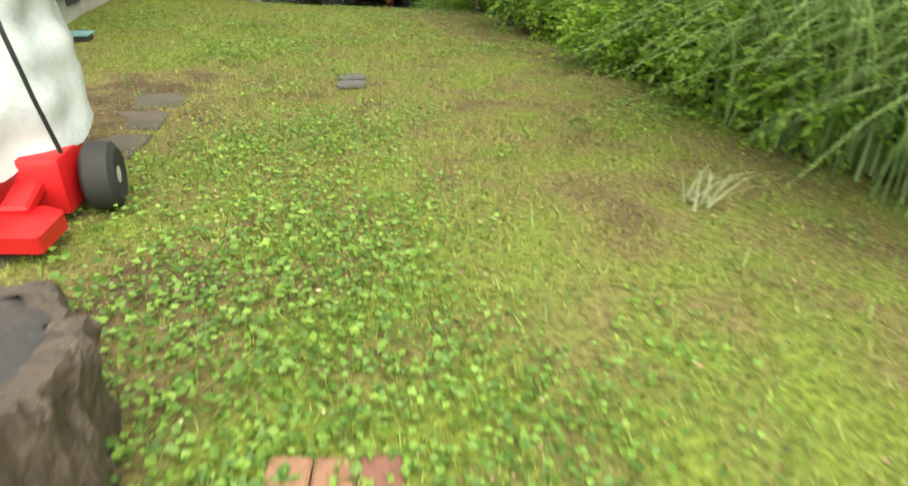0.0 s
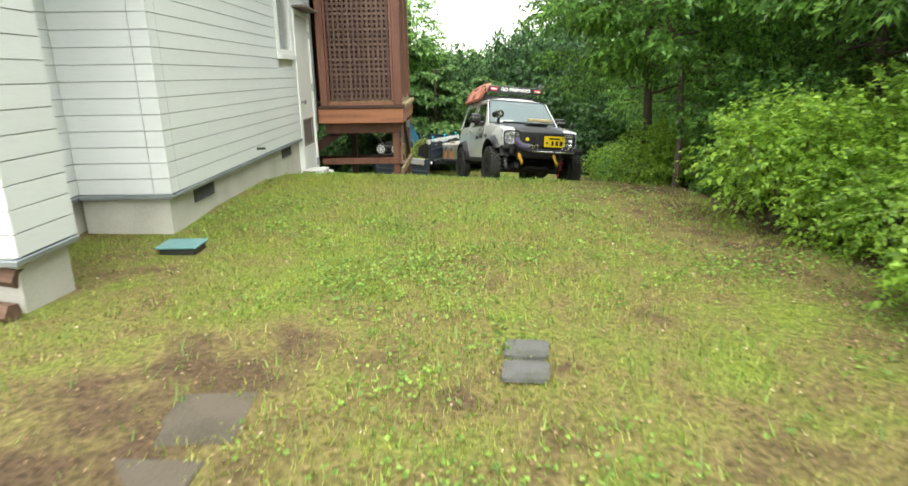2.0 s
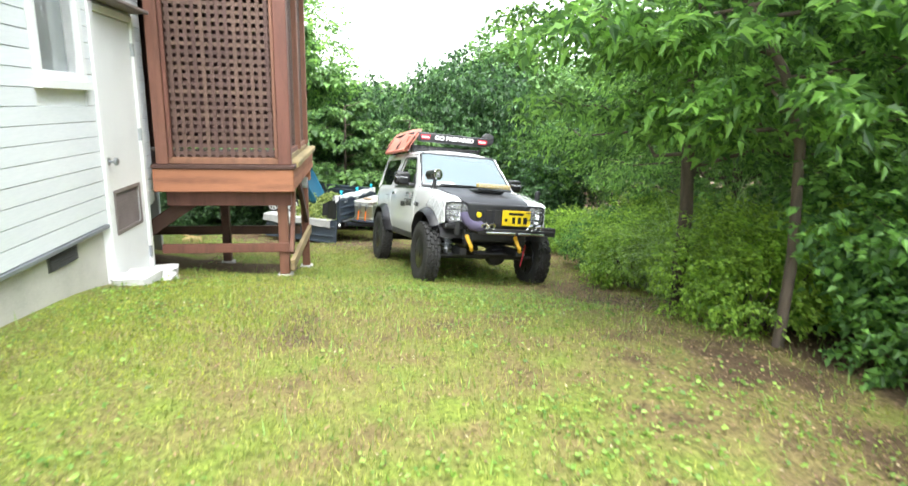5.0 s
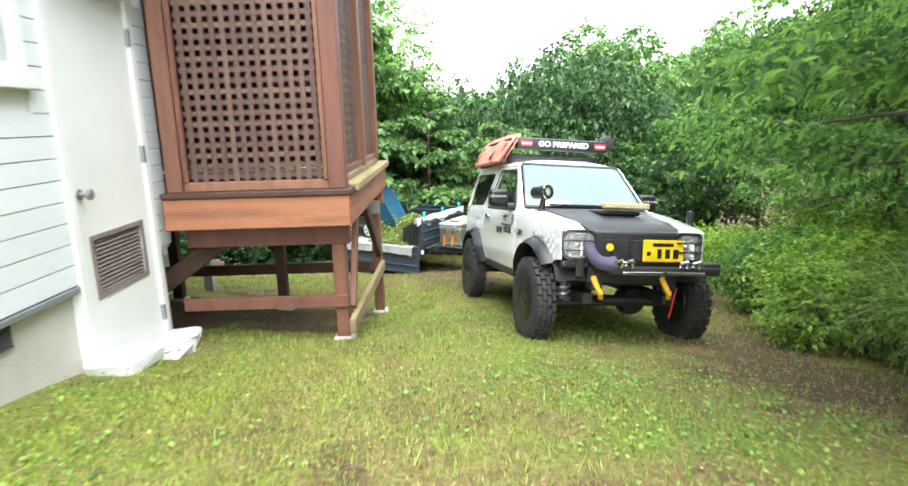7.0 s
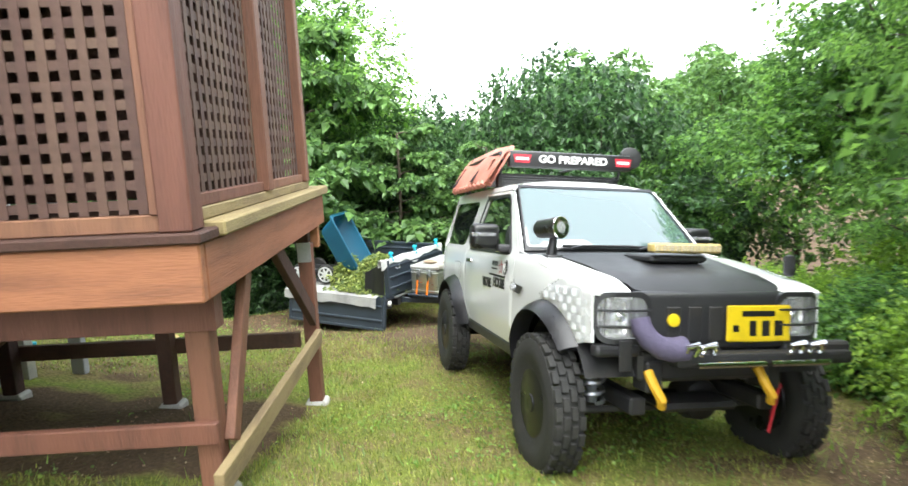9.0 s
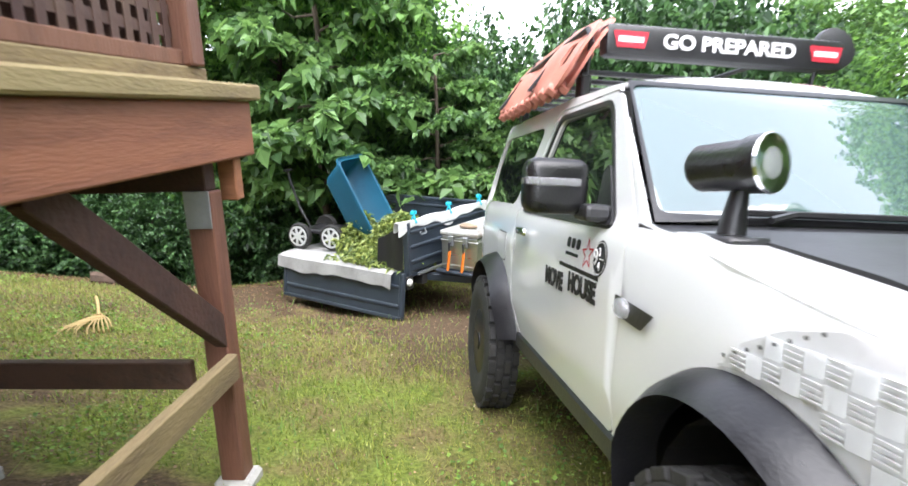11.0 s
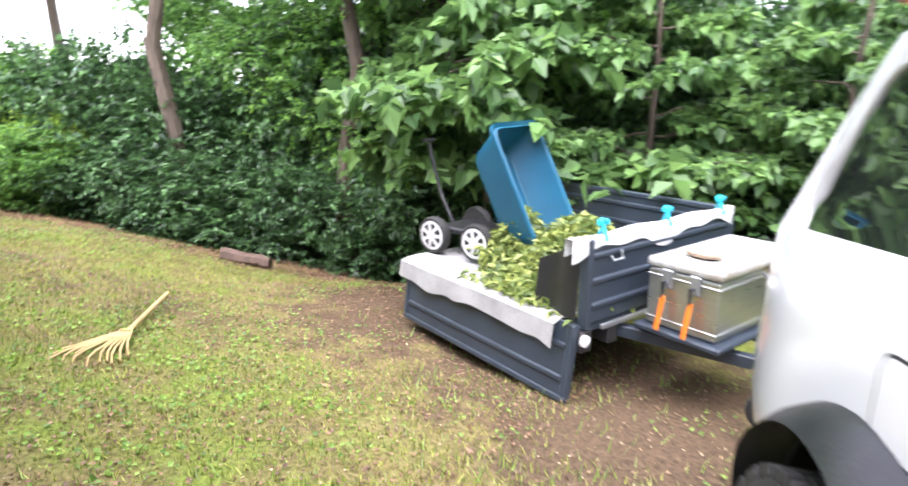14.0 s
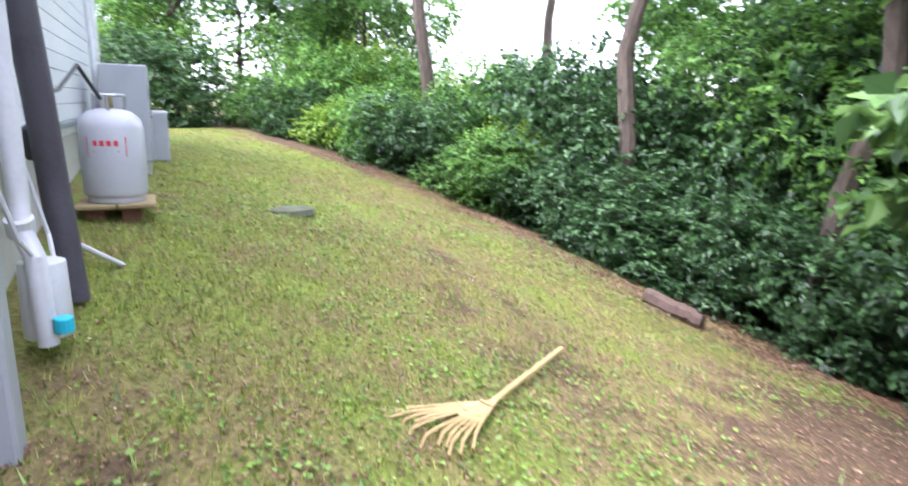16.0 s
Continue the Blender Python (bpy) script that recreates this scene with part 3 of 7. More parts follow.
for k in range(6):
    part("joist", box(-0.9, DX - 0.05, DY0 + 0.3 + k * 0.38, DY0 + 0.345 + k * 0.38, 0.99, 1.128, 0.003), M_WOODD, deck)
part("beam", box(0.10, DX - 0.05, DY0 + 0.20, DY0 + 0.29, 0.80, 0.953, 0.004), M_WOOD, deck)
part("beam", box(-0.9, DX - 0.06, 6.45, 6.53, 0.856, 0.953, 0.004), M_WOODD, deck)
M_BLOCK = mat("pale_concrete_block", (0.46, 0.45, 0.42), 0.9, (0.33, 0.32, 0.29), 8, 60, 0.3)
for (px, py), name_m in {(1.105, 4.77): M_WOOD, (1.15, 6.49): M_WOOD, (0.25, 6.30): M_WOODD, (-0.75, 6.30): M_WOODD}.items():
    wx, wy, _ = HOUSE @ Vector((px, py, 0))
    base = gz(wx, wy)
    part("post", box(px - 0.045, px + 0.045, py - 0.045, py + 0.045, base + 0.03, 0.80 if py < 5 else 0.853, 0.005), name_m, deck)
    part("footing", box(px - 0.075, px + 0.075, py - 0.065, py + 0.07, base - 0.1, base + 0.032, 0.015), M_BLOCK, deck, "pale concrete pad")
part("rail", bar((0.03, 4.705, 0.40), (1.16, 4.705, 0.40), 0.035, 0.085), M_WOOD, deck)
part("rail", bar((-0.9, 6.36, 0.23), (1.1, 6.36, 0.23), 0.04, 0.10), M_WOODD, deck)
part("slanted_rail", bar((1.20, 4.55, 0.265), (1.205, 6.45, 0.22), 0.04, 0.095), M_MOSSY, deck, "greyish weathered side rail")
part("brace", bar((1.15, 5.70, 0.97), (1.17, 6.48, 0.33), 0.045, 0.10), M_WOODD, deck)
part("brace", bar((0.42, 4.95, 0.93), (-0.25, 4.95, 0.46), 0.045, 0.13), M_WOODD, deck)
part("brace", bar((1.17, 5.15, 0.94), (1.17, 4.80, 0.32), 0.04, 0.08), M_WOOD, deck)
part("stub", box(1.15, 1.215, 6.62, 6.68, 0.80, 0.952, 0.004), M_WOODH, deck)
part("bracket", box(1.105, 1.195, 6.434, 6.441, 0.73, 0.86, 0.002), M_STEEL, deck, "galvanised post bracket")

# lattice screens
def lattice(parent, m, w, z0, z1, pitch=0.064, sw=0.032):
    """Square lattice of slats between z0 and z1, w wide along x, facing -y."""
    up = box(-sw / 2, sw / 2, -0.0018, 0.0018, z0, z1, 0)
    me = bpy.data.meshes.new("slat")
    up.to_mesh(me)
    up.free()
    me.materials.append(M_SLAT)
    ac = box(0, w, -0.0018, 0.0018, -sw / 2, sw / 2, 0)
    me2 = bpy.data.meshes.new("slat")
    ac.to_mesh(me2)
    ac.free()
    me2.materials.append(M_SLAT)
    n = int(w / pitch)
    for k in range(n):
        share("slat", me, parent, m=m @ pose((k + 0.5) * w / n, 0, 0))
    n = int((z1 - z0) / pitch)
    for k in range(n):
        share("slat", me2, parent, m=m @ pose(0, 0.0038, z0 + (k + 0.5) * (z1 - z0) / n))


ZT = 3.05
south = part("screen", box(0.16, 1.16, 4.53, 4.60, 1.197, 1.255, 0.004), M_WOOD, deck)
for b4 in ((0.10, 0.20), (1.115, 1.225)):
    part("screen_post", box(b4[0], b4[1], 4.50, 4.61, 1.197, ZT, 0.006), M_WOOD, south)
part("screen_rail", box(0.21, 1.11, 4.53, 4.59, ZT - 0.1, ZT, 0.004), M_WOOD, south)
for b4 in ((0.205, 0.235), (1.085, 1.112)):
    part("screen_trim", box(b4[0], b4[1], 4.515, 4.545, 1.257, ZT - 0.102, 0.003), M_WOOD, south)
lattice(south, pose(0.236, 4.555, 0), 0.848, 1.257, ZT - 0.102)
east = part("screen", box(1.13, 1.20, 4.62, 6.52, 1.217, 1.262, 0.004), M_MOSSY, deck)
for yy in (5.55, 6.44):
    part("screen_post", box(1.12, 1.215, yy - 0.045, yy + 0.045, 1.264, ZT, 0.006), M_WOOD, east)
part("screen_rail", box(1.13, 1.20, 4.615, 6.52, ZT + 0.002, ZT + 0.09, 0.004), M_WOOD, east)
for ya, yb in ((4.62, 5.50), (5.60, 6.39)):
    lattice(east, pose(1.165, ya, 0, 0, 0, 90), yb - ya, 1.264, ZT)
    part("screen_rail", box(1.14, 1.19, ya, yb, 1.264, 1.31, 0.003), M_WOOD, east)
part("screen_wall", box(-0.9, 1.05, 6.46, 6.50, 1.197, ZT, 0.003), M_WOODD, deck, "dark brown back wall of the deck")
# Roof slab added above the lattice to keep skylight out of the deck.
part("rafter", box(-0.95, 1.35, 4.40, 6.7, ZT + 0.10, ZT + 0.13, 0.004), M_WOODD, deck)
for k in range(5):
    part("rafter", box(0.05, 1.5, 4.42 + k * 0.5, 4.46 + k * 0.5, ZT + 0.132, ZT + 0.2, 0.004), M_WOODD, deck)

# ---- plants ----
def leaves(rng, base, aim, size, droop=0.25, width=0.36):
    """Folded four-cornered leaves: base points, aim directions, sizes."""
    n = len(base)
    aim = aim / np.linalg.norm(aim, axis=1, keepdims=True)
    up = np.tile((0.0, 0.0, 1.0), (n, 1)) + rng.normal(0, 0.45, (n, 3))
    side = np.cross(aim, up)
    side /= np.linalg.norm(side, axis=1, keepdims=True) + 1e-9
    nor = np.cross(side, aim)
    s = size[:, None]
    v = np.stack([base, base + s * (0.45 * aim + width * side + 0.10 * nor), base + s * (aim - droop * np.array((0, 0, 1.0))), base + s * (0.45 * aim - width * side + 0.10 * nor)], 1).reshape(-1, 3)
    k = np.arange(n)[:, None] * 4
    f = np.concatenate([k + np.array([[0, 1, 2]]), k + np.array([[0, 2, 3]])], 0)
    return v, f


def sprigs(rng, pos, out, length, per, size, width=0.36):
    """Leafy twigs: leaves set alternately along each twig."""
    n = len(pos)
    out = out / np.linalg.norm(out, axis=1, keepdims=True)
    t = np.tile(np.linspace(0.1, 1.0, per), n)
    P, D = np.repeat(pos, per, 0), np.repeat(out, per, 0)
    L = np.repeat(rng.uniform(0.6, 1.3, n) * length, per)
    base = P + D * (t * L)[:, None] - np.array((0, 0, 1.0)) * (0.25 * L * t ** 2)[:, None]
    lat = np.cross(D, rng.normal(0, 1, (n * per, 3)))
    lat[:, 2] *= 0.45
    aim = 0.55 * D + 1.0 * lat / (np.linalg.norm(lat, axis=1, keepdims=True) + 1e-9)
    aim[:, 2] -= 0.15
    return leaves(rng, base, aim, size * rng.uniform(0.6, 1.25, n * per), width=width)


def clump_points(rng, clumps, n):
    """Twig roots in the outer shell of ellipsoid clumps (cx, cy, cz, rx, ry, rz), with their outward ways."""
    c = np.array(clumps, float)
    w = (c[:, 3] * c[:, 4] * c[:, 5]) ** 0.67
    k = rng.choice(len(c), n, p=w / w.sum())
    d = rng.normal(0, 1, (n, 3))
    d /= np.linalg.norm(d, axis=1, keepdims=True)
    r = rng.uniform(0.45, 1.0, n) ** 0.6
    p = c[k, :3] + d * c[k, 3:] * r[:, None]
    out = d + np.array((0, 0, 0.25))
    return p, out


def plant_parts(rng, clumps, twigs, per, length, size, stems, leaf, width=0.36, stem_r=0.02):
    p, out = clump_points(rng, clumps, twigs)
    keep = p[:, 2] > 0.02
    v, f = sprigs(rng, p[keep], out[keep], length, per, size, width)
    return v, f


def limb(bm, p, q, r0, r1, rng, bend=0.1, n=5):
    p, q = Vector(p), Vector(q)
    pts = []
    for k in range(n + 1):
        t = k / n
        o = Vector(rng.normal(0, 1, 3)) * bend * math.sin(math.pi * t) * (q - p).length * 0.5
        pts.append(p.lerp(q, t) + o)
    return tube(pts, r0, 8, bm, r1 / r0)


def make_bush(name, seed, w, h, leaf, twigs=800, per=9, size=0.075, length=0.22):
    rng = np.random.default_rng(seed)
    clumps = [(rng.uniform(-0.35, 0.35) * w, rng.uniform(-0.35, 0.35) * w, h * rng.uniform(0.15, 0.75), w * rng.uniform(0.22, 0.36), w * rng.uniform(0.22, 0.36), h * rng.uniform(0.18, 0.3)) for _ in range(9)]
    ob = thing(name, pose(0, 0, 0), "dense leafy green shrub at the edge of the lawn", "shrub", "shrubs along the lawn")
    bm = bmesh.new()
    for c in clumps:
        limb(bm, (rng.uniform(-0.1, 0.1), rng.uniform(-0.1, 0.1), -0.15), c[:3], 0.016, 0.006, rng)
    part("stem", bm, M_BARK, ob, smooth=True)
    v, f = plant_parts(rng, clumps, twigs, per, length, size, None, leaf)
    soup("crown", v, f, leaf, ob)
    return ob


def make_tree(name, seed, h, spread, crown_z, leaf, twigs=1400, per=9, size=0.11, length=0.4, trunk=0.09, label="", lean=(0, 0)):
    rng = np.random.default_rng(seed)
    ob = thing(name, pose(0, 0, 0), label or "broadleaf tree with a grey-brown trunk behind the shrubs", "tree", "trees round the lawn")
    bm = bmesh.new()
    top = Vector((lean[0], lean[1], h * 0.8))
    limb(bm, (0, 0, -0.3), top, trunk, trunk * 0.35, rng, 0.05, 8)
    clumps = []
    for k in range(13):
        zf = rng.uniform(crown_z, 0.95)
        root = top * (zf * 0.85)
        ang = rng.uniform(0, math.tau)
        r = spread * rng.uniform(0.35, 0.85) * (1.15 - 0.6 * abs(zf - 0.55))
        c = (root.x + r * math.cos(ang), root.y + r * math.sin(ang), h * zf + rng.uniform(-0.1, 0.2) * h * 0.2)
        limb(bm, root, c, trunk * 0.38, trunk * 0.1, rng, 0.12)
        clumps.append((*c, spread * rng.uniform(0.28, 0.45), spread * rng.uniform(0.28, 0.45), h * rng.uniform(0.06, 0.11)))
    clumps.append((top.x, top.y, h * 0.9, spread * 0.4, spread * 0.4, h * 0.1))
    part("trunk", bm, M_BARK, ob, smooth=True)
    v, f = plant_parts(rng, clumps, twigs, per, length, size, None, leaf)
    soup("crown", v, f, leaf, ob)
    return ob


PLACED = set()


def plant(proto, x, y, turn, s=1.0, dz=0.0, label="", sz=None):
    """Puts the first plant itself, later ones as copies."""
    m = Matrix.LocRotScale((x, y, gz(x, y) + dz), Euler((0, 0, radians(turn))), (s, s, sz or s))
    if proto.name in PLACED:
        made = copy_thing(proto, m)
        made.matrix_basis = m
    else:
        PLACED.add(proto.name)
        made = proto
        made.matrix_world = m
    if label:
        made["label"] = label
    return made


rng = np.random.default_rng(5)
M_SPRAY = leaf_mat("slim_leaflets", (0.055, 0.14, 0.036), (0.155, 0.30, 0.06), 0.45, 0.55)
# Leaf green darkened to put the canopy's shade into the far shrubs.
M_SHADELEAF = leaf_mat("shade_darkened_leaves", (0.026, 0.075, 0.028), (0.070, 0.150, 0.046), 0.5, 0.35)
M_BROAD = leaf_mat("broad_leaves", (0.06, 0.14, 0.045), (0.15, 0.27, 0.08), 0.4, 0.45)
BUSH = [make_bush("shrub", 11, 1.3, 1.25, M_LEAF, 1150, 9, 0.062), make_bush("shrub", 12, 1.2, 1.0, M_LEAF3, 900, 10, 0.050), make_bush("shrub", 13, 1.5, 1.5, M_SHADELEAF, 1000, 9, 0.075)]
TREE = [make_tree("tree", 21, 6.0, 2.0, 0.3, M_LEAF2, 2300, 9, 0.095, 0.42, 0.085), make_tree("tree", 22, 7.5, 2.3, 0.2, M_LEAF, 2700, 9, 0.105, 0.45, 0.10), make_tree("tree", 23, 5.0, 1.9, 0.15, M_LEAF, 2100, 9, 0.10, 0.4, 0.06)]


def edge_x(y):
    return float(edge_line(y))


def make_spray_tree(name, seed, path, r0, boughs, leaf, label, per_bough=95, size=0.085, width=0.24):
    """A tree of level boughs: each carries flat sprays of slim leaflets. path is the trunk; boughs are (height share, heading, reach)."""
    rng = np.random.default_rng(seed)
    ob = thing(name, pose(0, 0, 0), label, "tree", "trees round the lawn")
    pts = [Vector(p) for p in path]
    bm = tube(pts, r0, 10, None, 0.45)
    P, O = [], []
    for share_up, heading, reach in boughs:
        t = share_up * (len(pts) - 1)
        k = min(int(t), len(pts) - 2)
        root = pts[k].lerp(pts[k + 1], t - k)
        a0 = radians(heading)
        tip = root + Vector((math.cos(a0), math.sin(a0), rng.uniform(0.0, 0.28))) * reach
        limb(bm, root, tip, max(0.014, r0 * 0.3), 0.004, rng, 0.10, 6)
        u = rng.uniform(0.22, 1.05, per_bough)
        fan = rng.normal(0, 0.24, per_bough) * reach * (1.15 - 0.6 * u)
        base = np.array(root) + np.outer(u, np.array(tip - root)) + np.outer(fan, np.array((-math.sin(a0), math.cos(a0), 0)))
        base[:, 2] += rng.normal(0, 0.05, per_bough) - 0.10 * np.abs(fan)
        P.append(base)
        O.append(np.array((math.cos(a0), math.sin(a0), -0.1)) + np.outer(np.sign(fan), np.array((-math.sin(a0), math.cos(a0), 0))) * 0.8 + rng.normal(0, 0.25, (per_bough, 3)) * (1, 1, 0.4))
    part("trunk", bm, M_BARK, ob, smooth=True)
    v, f = sprigs(rng, np.concatenate(P), np.concatenate(O), 0.34, 11, size, width)
    soup("crown", v, f, leaf, ob)
    return ob


def spread_boughs(seed, n, low, high, reach):
    r = np.random.default_rng(seed)
    return [(low + (high - low) * k / (n - 1), (k * 137.5 + r.uniform(-25, 25)) % 360, reach * r.uniform(0.6, 1.15) * (1.1 - 0.5 * k / (n - 1))) for k in range(n)]


# shrubs along the open side of the lawn
y = 3.7
while y < 15.5:
    for row in range(3):
        x = edge_x(y) + 0.55 + row * 0.85 + rng.uniform(-0.15, 0.15)
        kind = 1 if rng.random() < (0.9 if row == 0 else 0.78) else (0 if rng.random() < 0.85 else 2)
        s = rng.uniform(0.6, 1.0) * (1.0 if row == 0 else 1.15)
        if 7.2 < y < 8.9:
            x, s = x + 0.25, s * 0.85
        plant(BUSH[kind], x, y + rng.uniform(-0.2, 0.2), rng.uniform(0, 360), s)
    y += 0.75
# trees behind them
for x, y, k, s in [(4.4, 9.4, 0, 1.0), (4.2, 5.2, 2, 1.1), (5.4, 8.0, 1, 1.1), (3.4, 13.4, 2, 0.9), (1.5, 16.2, 0, 0.8), (0.6, 17.2, 2, 0.7), (2.8, 17.5, 1, 0.9), (4.6, 13.0, 0, 1.0), (6.2, 11, 1, 1.1), (6, 3.6, 0, 1.0), (7, 6, 2, 1.3)]:
    plant(TREE[k], x, y, rng.uniform(0, 360), s)
FRONT = make_spray_tree("tree", 41, [(0, 0, -0.3), (0.01, 0, 0.5), (-0.03, 0.02, 1.1), (-0.13, 0.08, 1.45), (-0.34, 0.2, 1.85), (-0.45, 0.35, 2.6), (-0.5, 0.5, 3.6), (-0.45, 0.55, 4.4)], 0.032,
                        [(0.30, 150, 0.7), (0.34, 240, 0.65), (0.38, 60, 0.9), (0.42, 20, 1.1), (0.46, 180, 0.8), (0.5, 200, 1.0), (0.52, 290, 0.9), (0.55, 90, 1.3), (0.55, 330, 1.3), (0.6, 260, 0.9)] + spread_boughs(4, 15, 0.62, 1.0, 1.4), M_LEAF2, "slender tree with a bent grey trunk at the lawn's edge", 70, 0.075)
plant(FRONT, 0.42, 8.38, 0)
SPRAY = make_spray_tree("tree", 43, [(0, 0, -0.3), (0.03, 0, 1.0), (-0.05, 0.05, 2.2), (0.05, 0.1, 3.6), (0.0, 0.0, 5.2)], 0.075, spread_boughs(6, 24, 0.34, 1.0, 2.1), M_SPRAY, "tree with level boughs of slim leaflets behind the shrubs", 85, 0.078)
for x, y, turn, s in [(0.12, 9.55, 0, 0.75), (1.3, 12.2, 40, 0.85), (1.2, 14.0, 170, 0.7), (2.3, 9.4, 0, 1.0), (2.6, 12.3, 140, 0.95), (2.7, 7.4, 75, 0.95), (3.4, 10.8, 200, 1.15), (3.3, 6.0, 300, 0.95)]:
    plant(SPRAY, x, y, turn, s)
TALL = make_tree("tree", 42, 8.5, 1.8, 0.62, M_LEAF3, 700, 8, 0.12, 0.45, 0.13, "tall tree with a bare straight trunk above the shrubs", (0.2, 0.1))
for x, y, s in [(-13.9, 13.8, 1.0), (-11.1, 15.9, 1.0), (-15.8, 16.5, 1.1), (-18.0, 12.2, 1.1), (-8.9, 17.15, 1.0)]:
    plant(TALL, x, y, rng.uniform(0, 360), s)


# behind the car and the trailer, and round to the house's far lawn
def far_edge(x):
    return float(far_line(x)) + 0.1


x = -15.6
while x < -0.6:
    steep = 1.0 if x < -8.5 else 0.0
    for row in range(3):
        along = 0.7 + 0.85 * row
        px, py = x - 0.45 * along * steep + rng.uniform(-0.15, 0.15), far_edge(x) + along * (0.8 if steep else 1.0) + rng.uniform(-0.15, 0.15)
        # From x = -11.6 on, mostly shade-darkened shrubs for the gloom under the trees.
        k = [0, 0, 1, 2, 0][int(rng.integers(5))] if x < -11.6 else [2, 2, 2, 2, 0][int(rng.integers(5))]
        size = rng.uniform(0.75, 1.1) * (0.95 + 0.15 * row)
        plant(BUSH[k], px, py, rng.uniform(0, 360), size, 0.0, sz=size * rng.uniform(0.95, 1.3) * ((0.75, 1.0, 1.25)[row] if x < -9.6 else (0.9, 1.3, 1.6)[row]))
    x += 0.72
for px, py, s in [(-2.2, 18.6, 1.2), (-0.4, 17.6, 1.2), (-3.3, 18.9, 1.25), (-4.2, 18.9, 1.35), (-5.0, 18.8, 1.45), (-3.7, 19.8, 1.4), (-2.7, 19.9, 1.4), (-15.6, 9.3, 1.0), (-15.8, 8.4, 1.1)]:
    plant(BUSH[[0, 2][int(rng.integers(2))]], px, py, rng.uniform(0, 360), s)
for x, y, k, s in [(-7.1, 18.5, 0, 1.0), (-7.9, 18.0, 2, 1.1), (-9.8, 18.4, 1, 0.85), (-8.7, 18.5, 0, 0.95), (-13.6, 16.6, 2, 0.5), (-10.3, 17.6, 2, 0.7), (-16.2, 12.8, 2, 0.75), (-17.5, 12.2, 0, 1.0), (-18.2, 10.0, 2, 1.2), (-18.5, 7.6, 1, 0.9), (-17.6, 8.9, 0, 0.8), (-19.5, 14.0, 2, 1.2), (-12.5, 18.0, 2, 0.8)]:
    plant(TREE[k], x, y, rng.uniform(0, 360), s)

# large-leaved tree hanging over the trailer
BROAD = make_spray_tree("tree", 15, [(0, 0, -0.3), (0.03, -0.03, 0.9), (-0.02, 0.0, 1.9), (0.05, 0.05, 3.0), (0.0, 0.0, 4.0)], 0.06,
                        [(0.34, 265, 1.1), (0.40, 300, 1.35), (0.5, 275, 1.5), (0.55, 330, 1.3)] + spread_boughs(8, 14, 0.36, 1.0, 1.5), M_BROAD, "large-leaved tree hanging over the trailer", 40, 0.15, 0.40)
for x, y, turn, s in [(-6.45, 16.75, 0, 1.0), (-4.9, 16.8, 60, 0.62), (-3.6, 17.0, 150, 0.55), (-7.6, 18.0, 20, 0.95)]:
    plant(BROAD, x, y, turn, s)

# ---- four-wheel-drive car ----
CAR = Matrix(((0.46096, 0.88711, 0.02364, -2.0215), (-0.87917, 0.45288, 0.14818, 12.3785), (0.12075, -0.08909, 0.98868, -0.337), (0, 0, 0, 1)))
M_WHITE = mat("white_car_paint", (0.80, 0.81, 0.81), 0.18, (0.77, 0.78, 0.78), 2, 120, 0.0, coat=0.8)
M_BLACK = mat("matt_black_wrap", (0.018, 0.018, 0.02), 0.42, (0.028, 0.028, 0.03), 6, 90, 0.05)
M_PLASTIC = mat("black_plastic", (0.022, 0.022, 0.024), 0.35, (0.03, 0.03, 0.033), 8, 90, 0.1)
M_RUBBER = mat("black_rubber", (0.02, 0.02, 0.02), 0.75, (0.035, 0.033, 0.03), 10, 80, 0.2)
M_RIM = mat("black_alloy", (0.02, 0.02, 0.022), 0.3, None, 8, 60, 0.02, metal=0.5)
M_CHROME = mat("chrome", (0.75, 0.76, 0.78), 0.08, None, 8, 60, 0.0, metal=1.0)
M_DARKM = mat("dark_chassis_metal", (0.03, 0.03, 0.032), 0.55, (0.05, 0.045, 0.04), 8, 60, 0.1, metal=0.4)
M_YEL = mat("yellow_enamel", (0.75, 0.55, 0.015), 0.4, None, 8, 60, 0.0)
M_GLASSD = glass("dark_tinted_glass", (0.014, 0.017, 0.016), 0.02, 1.0)
M_GLASSW = glass("windscreen_glass", (0.07, 0.115, 0.115), 0.02, 1.0)
M_GLASSW.node_tree.nodes["Principled BSDF"].inputs["IOR"].default_value = 2.1
M_LENS = glass("clear_lens", (0.8, 0.82, 0.85), 0.03, 0.25)

M_HLENS = glass("headlight_lens", (0.85, 0.87, 0.9), 0.02, 0.10)
M_REFL = mat("bright_reflector", (0.86, 0.87, 0.88), 0.16, (0.7, 0.71, 0.72), 40, 60, 0.0, metal=0.9)
M_HOUSING = mat("silver_lamp_housing", (0.35, 0.36, 0.38), 0.25, (0.12, 0.12, 0.13), 14, 50, 0.3, metal=0.8)

M_FLARE = mat("wet_black_plastic", (0.012, 0.012, 0.014), 0.32, (0.02, 0.02, 0.022), 30, 120, 0.1)
car = thing("car", CAR, "white lifted small off-road car with black bonnet and roof rack", "car")


def half_width(x, z):
    w = np.interp(z, [0.3, 0.5, 0.62, 0.9, 1.02, 1.06, 1.44, 1.5], [0.585, 0.615, 0.635, 0.64, 0.625, 0.60, 0.52, 0.50])
    w -= 0.075 * max(0.0, (x - 0.75) / 0.7) ** 2 + 0.06 * max(0.0, (-1.55 - x) / 0.4) ** 2
    return float(w)


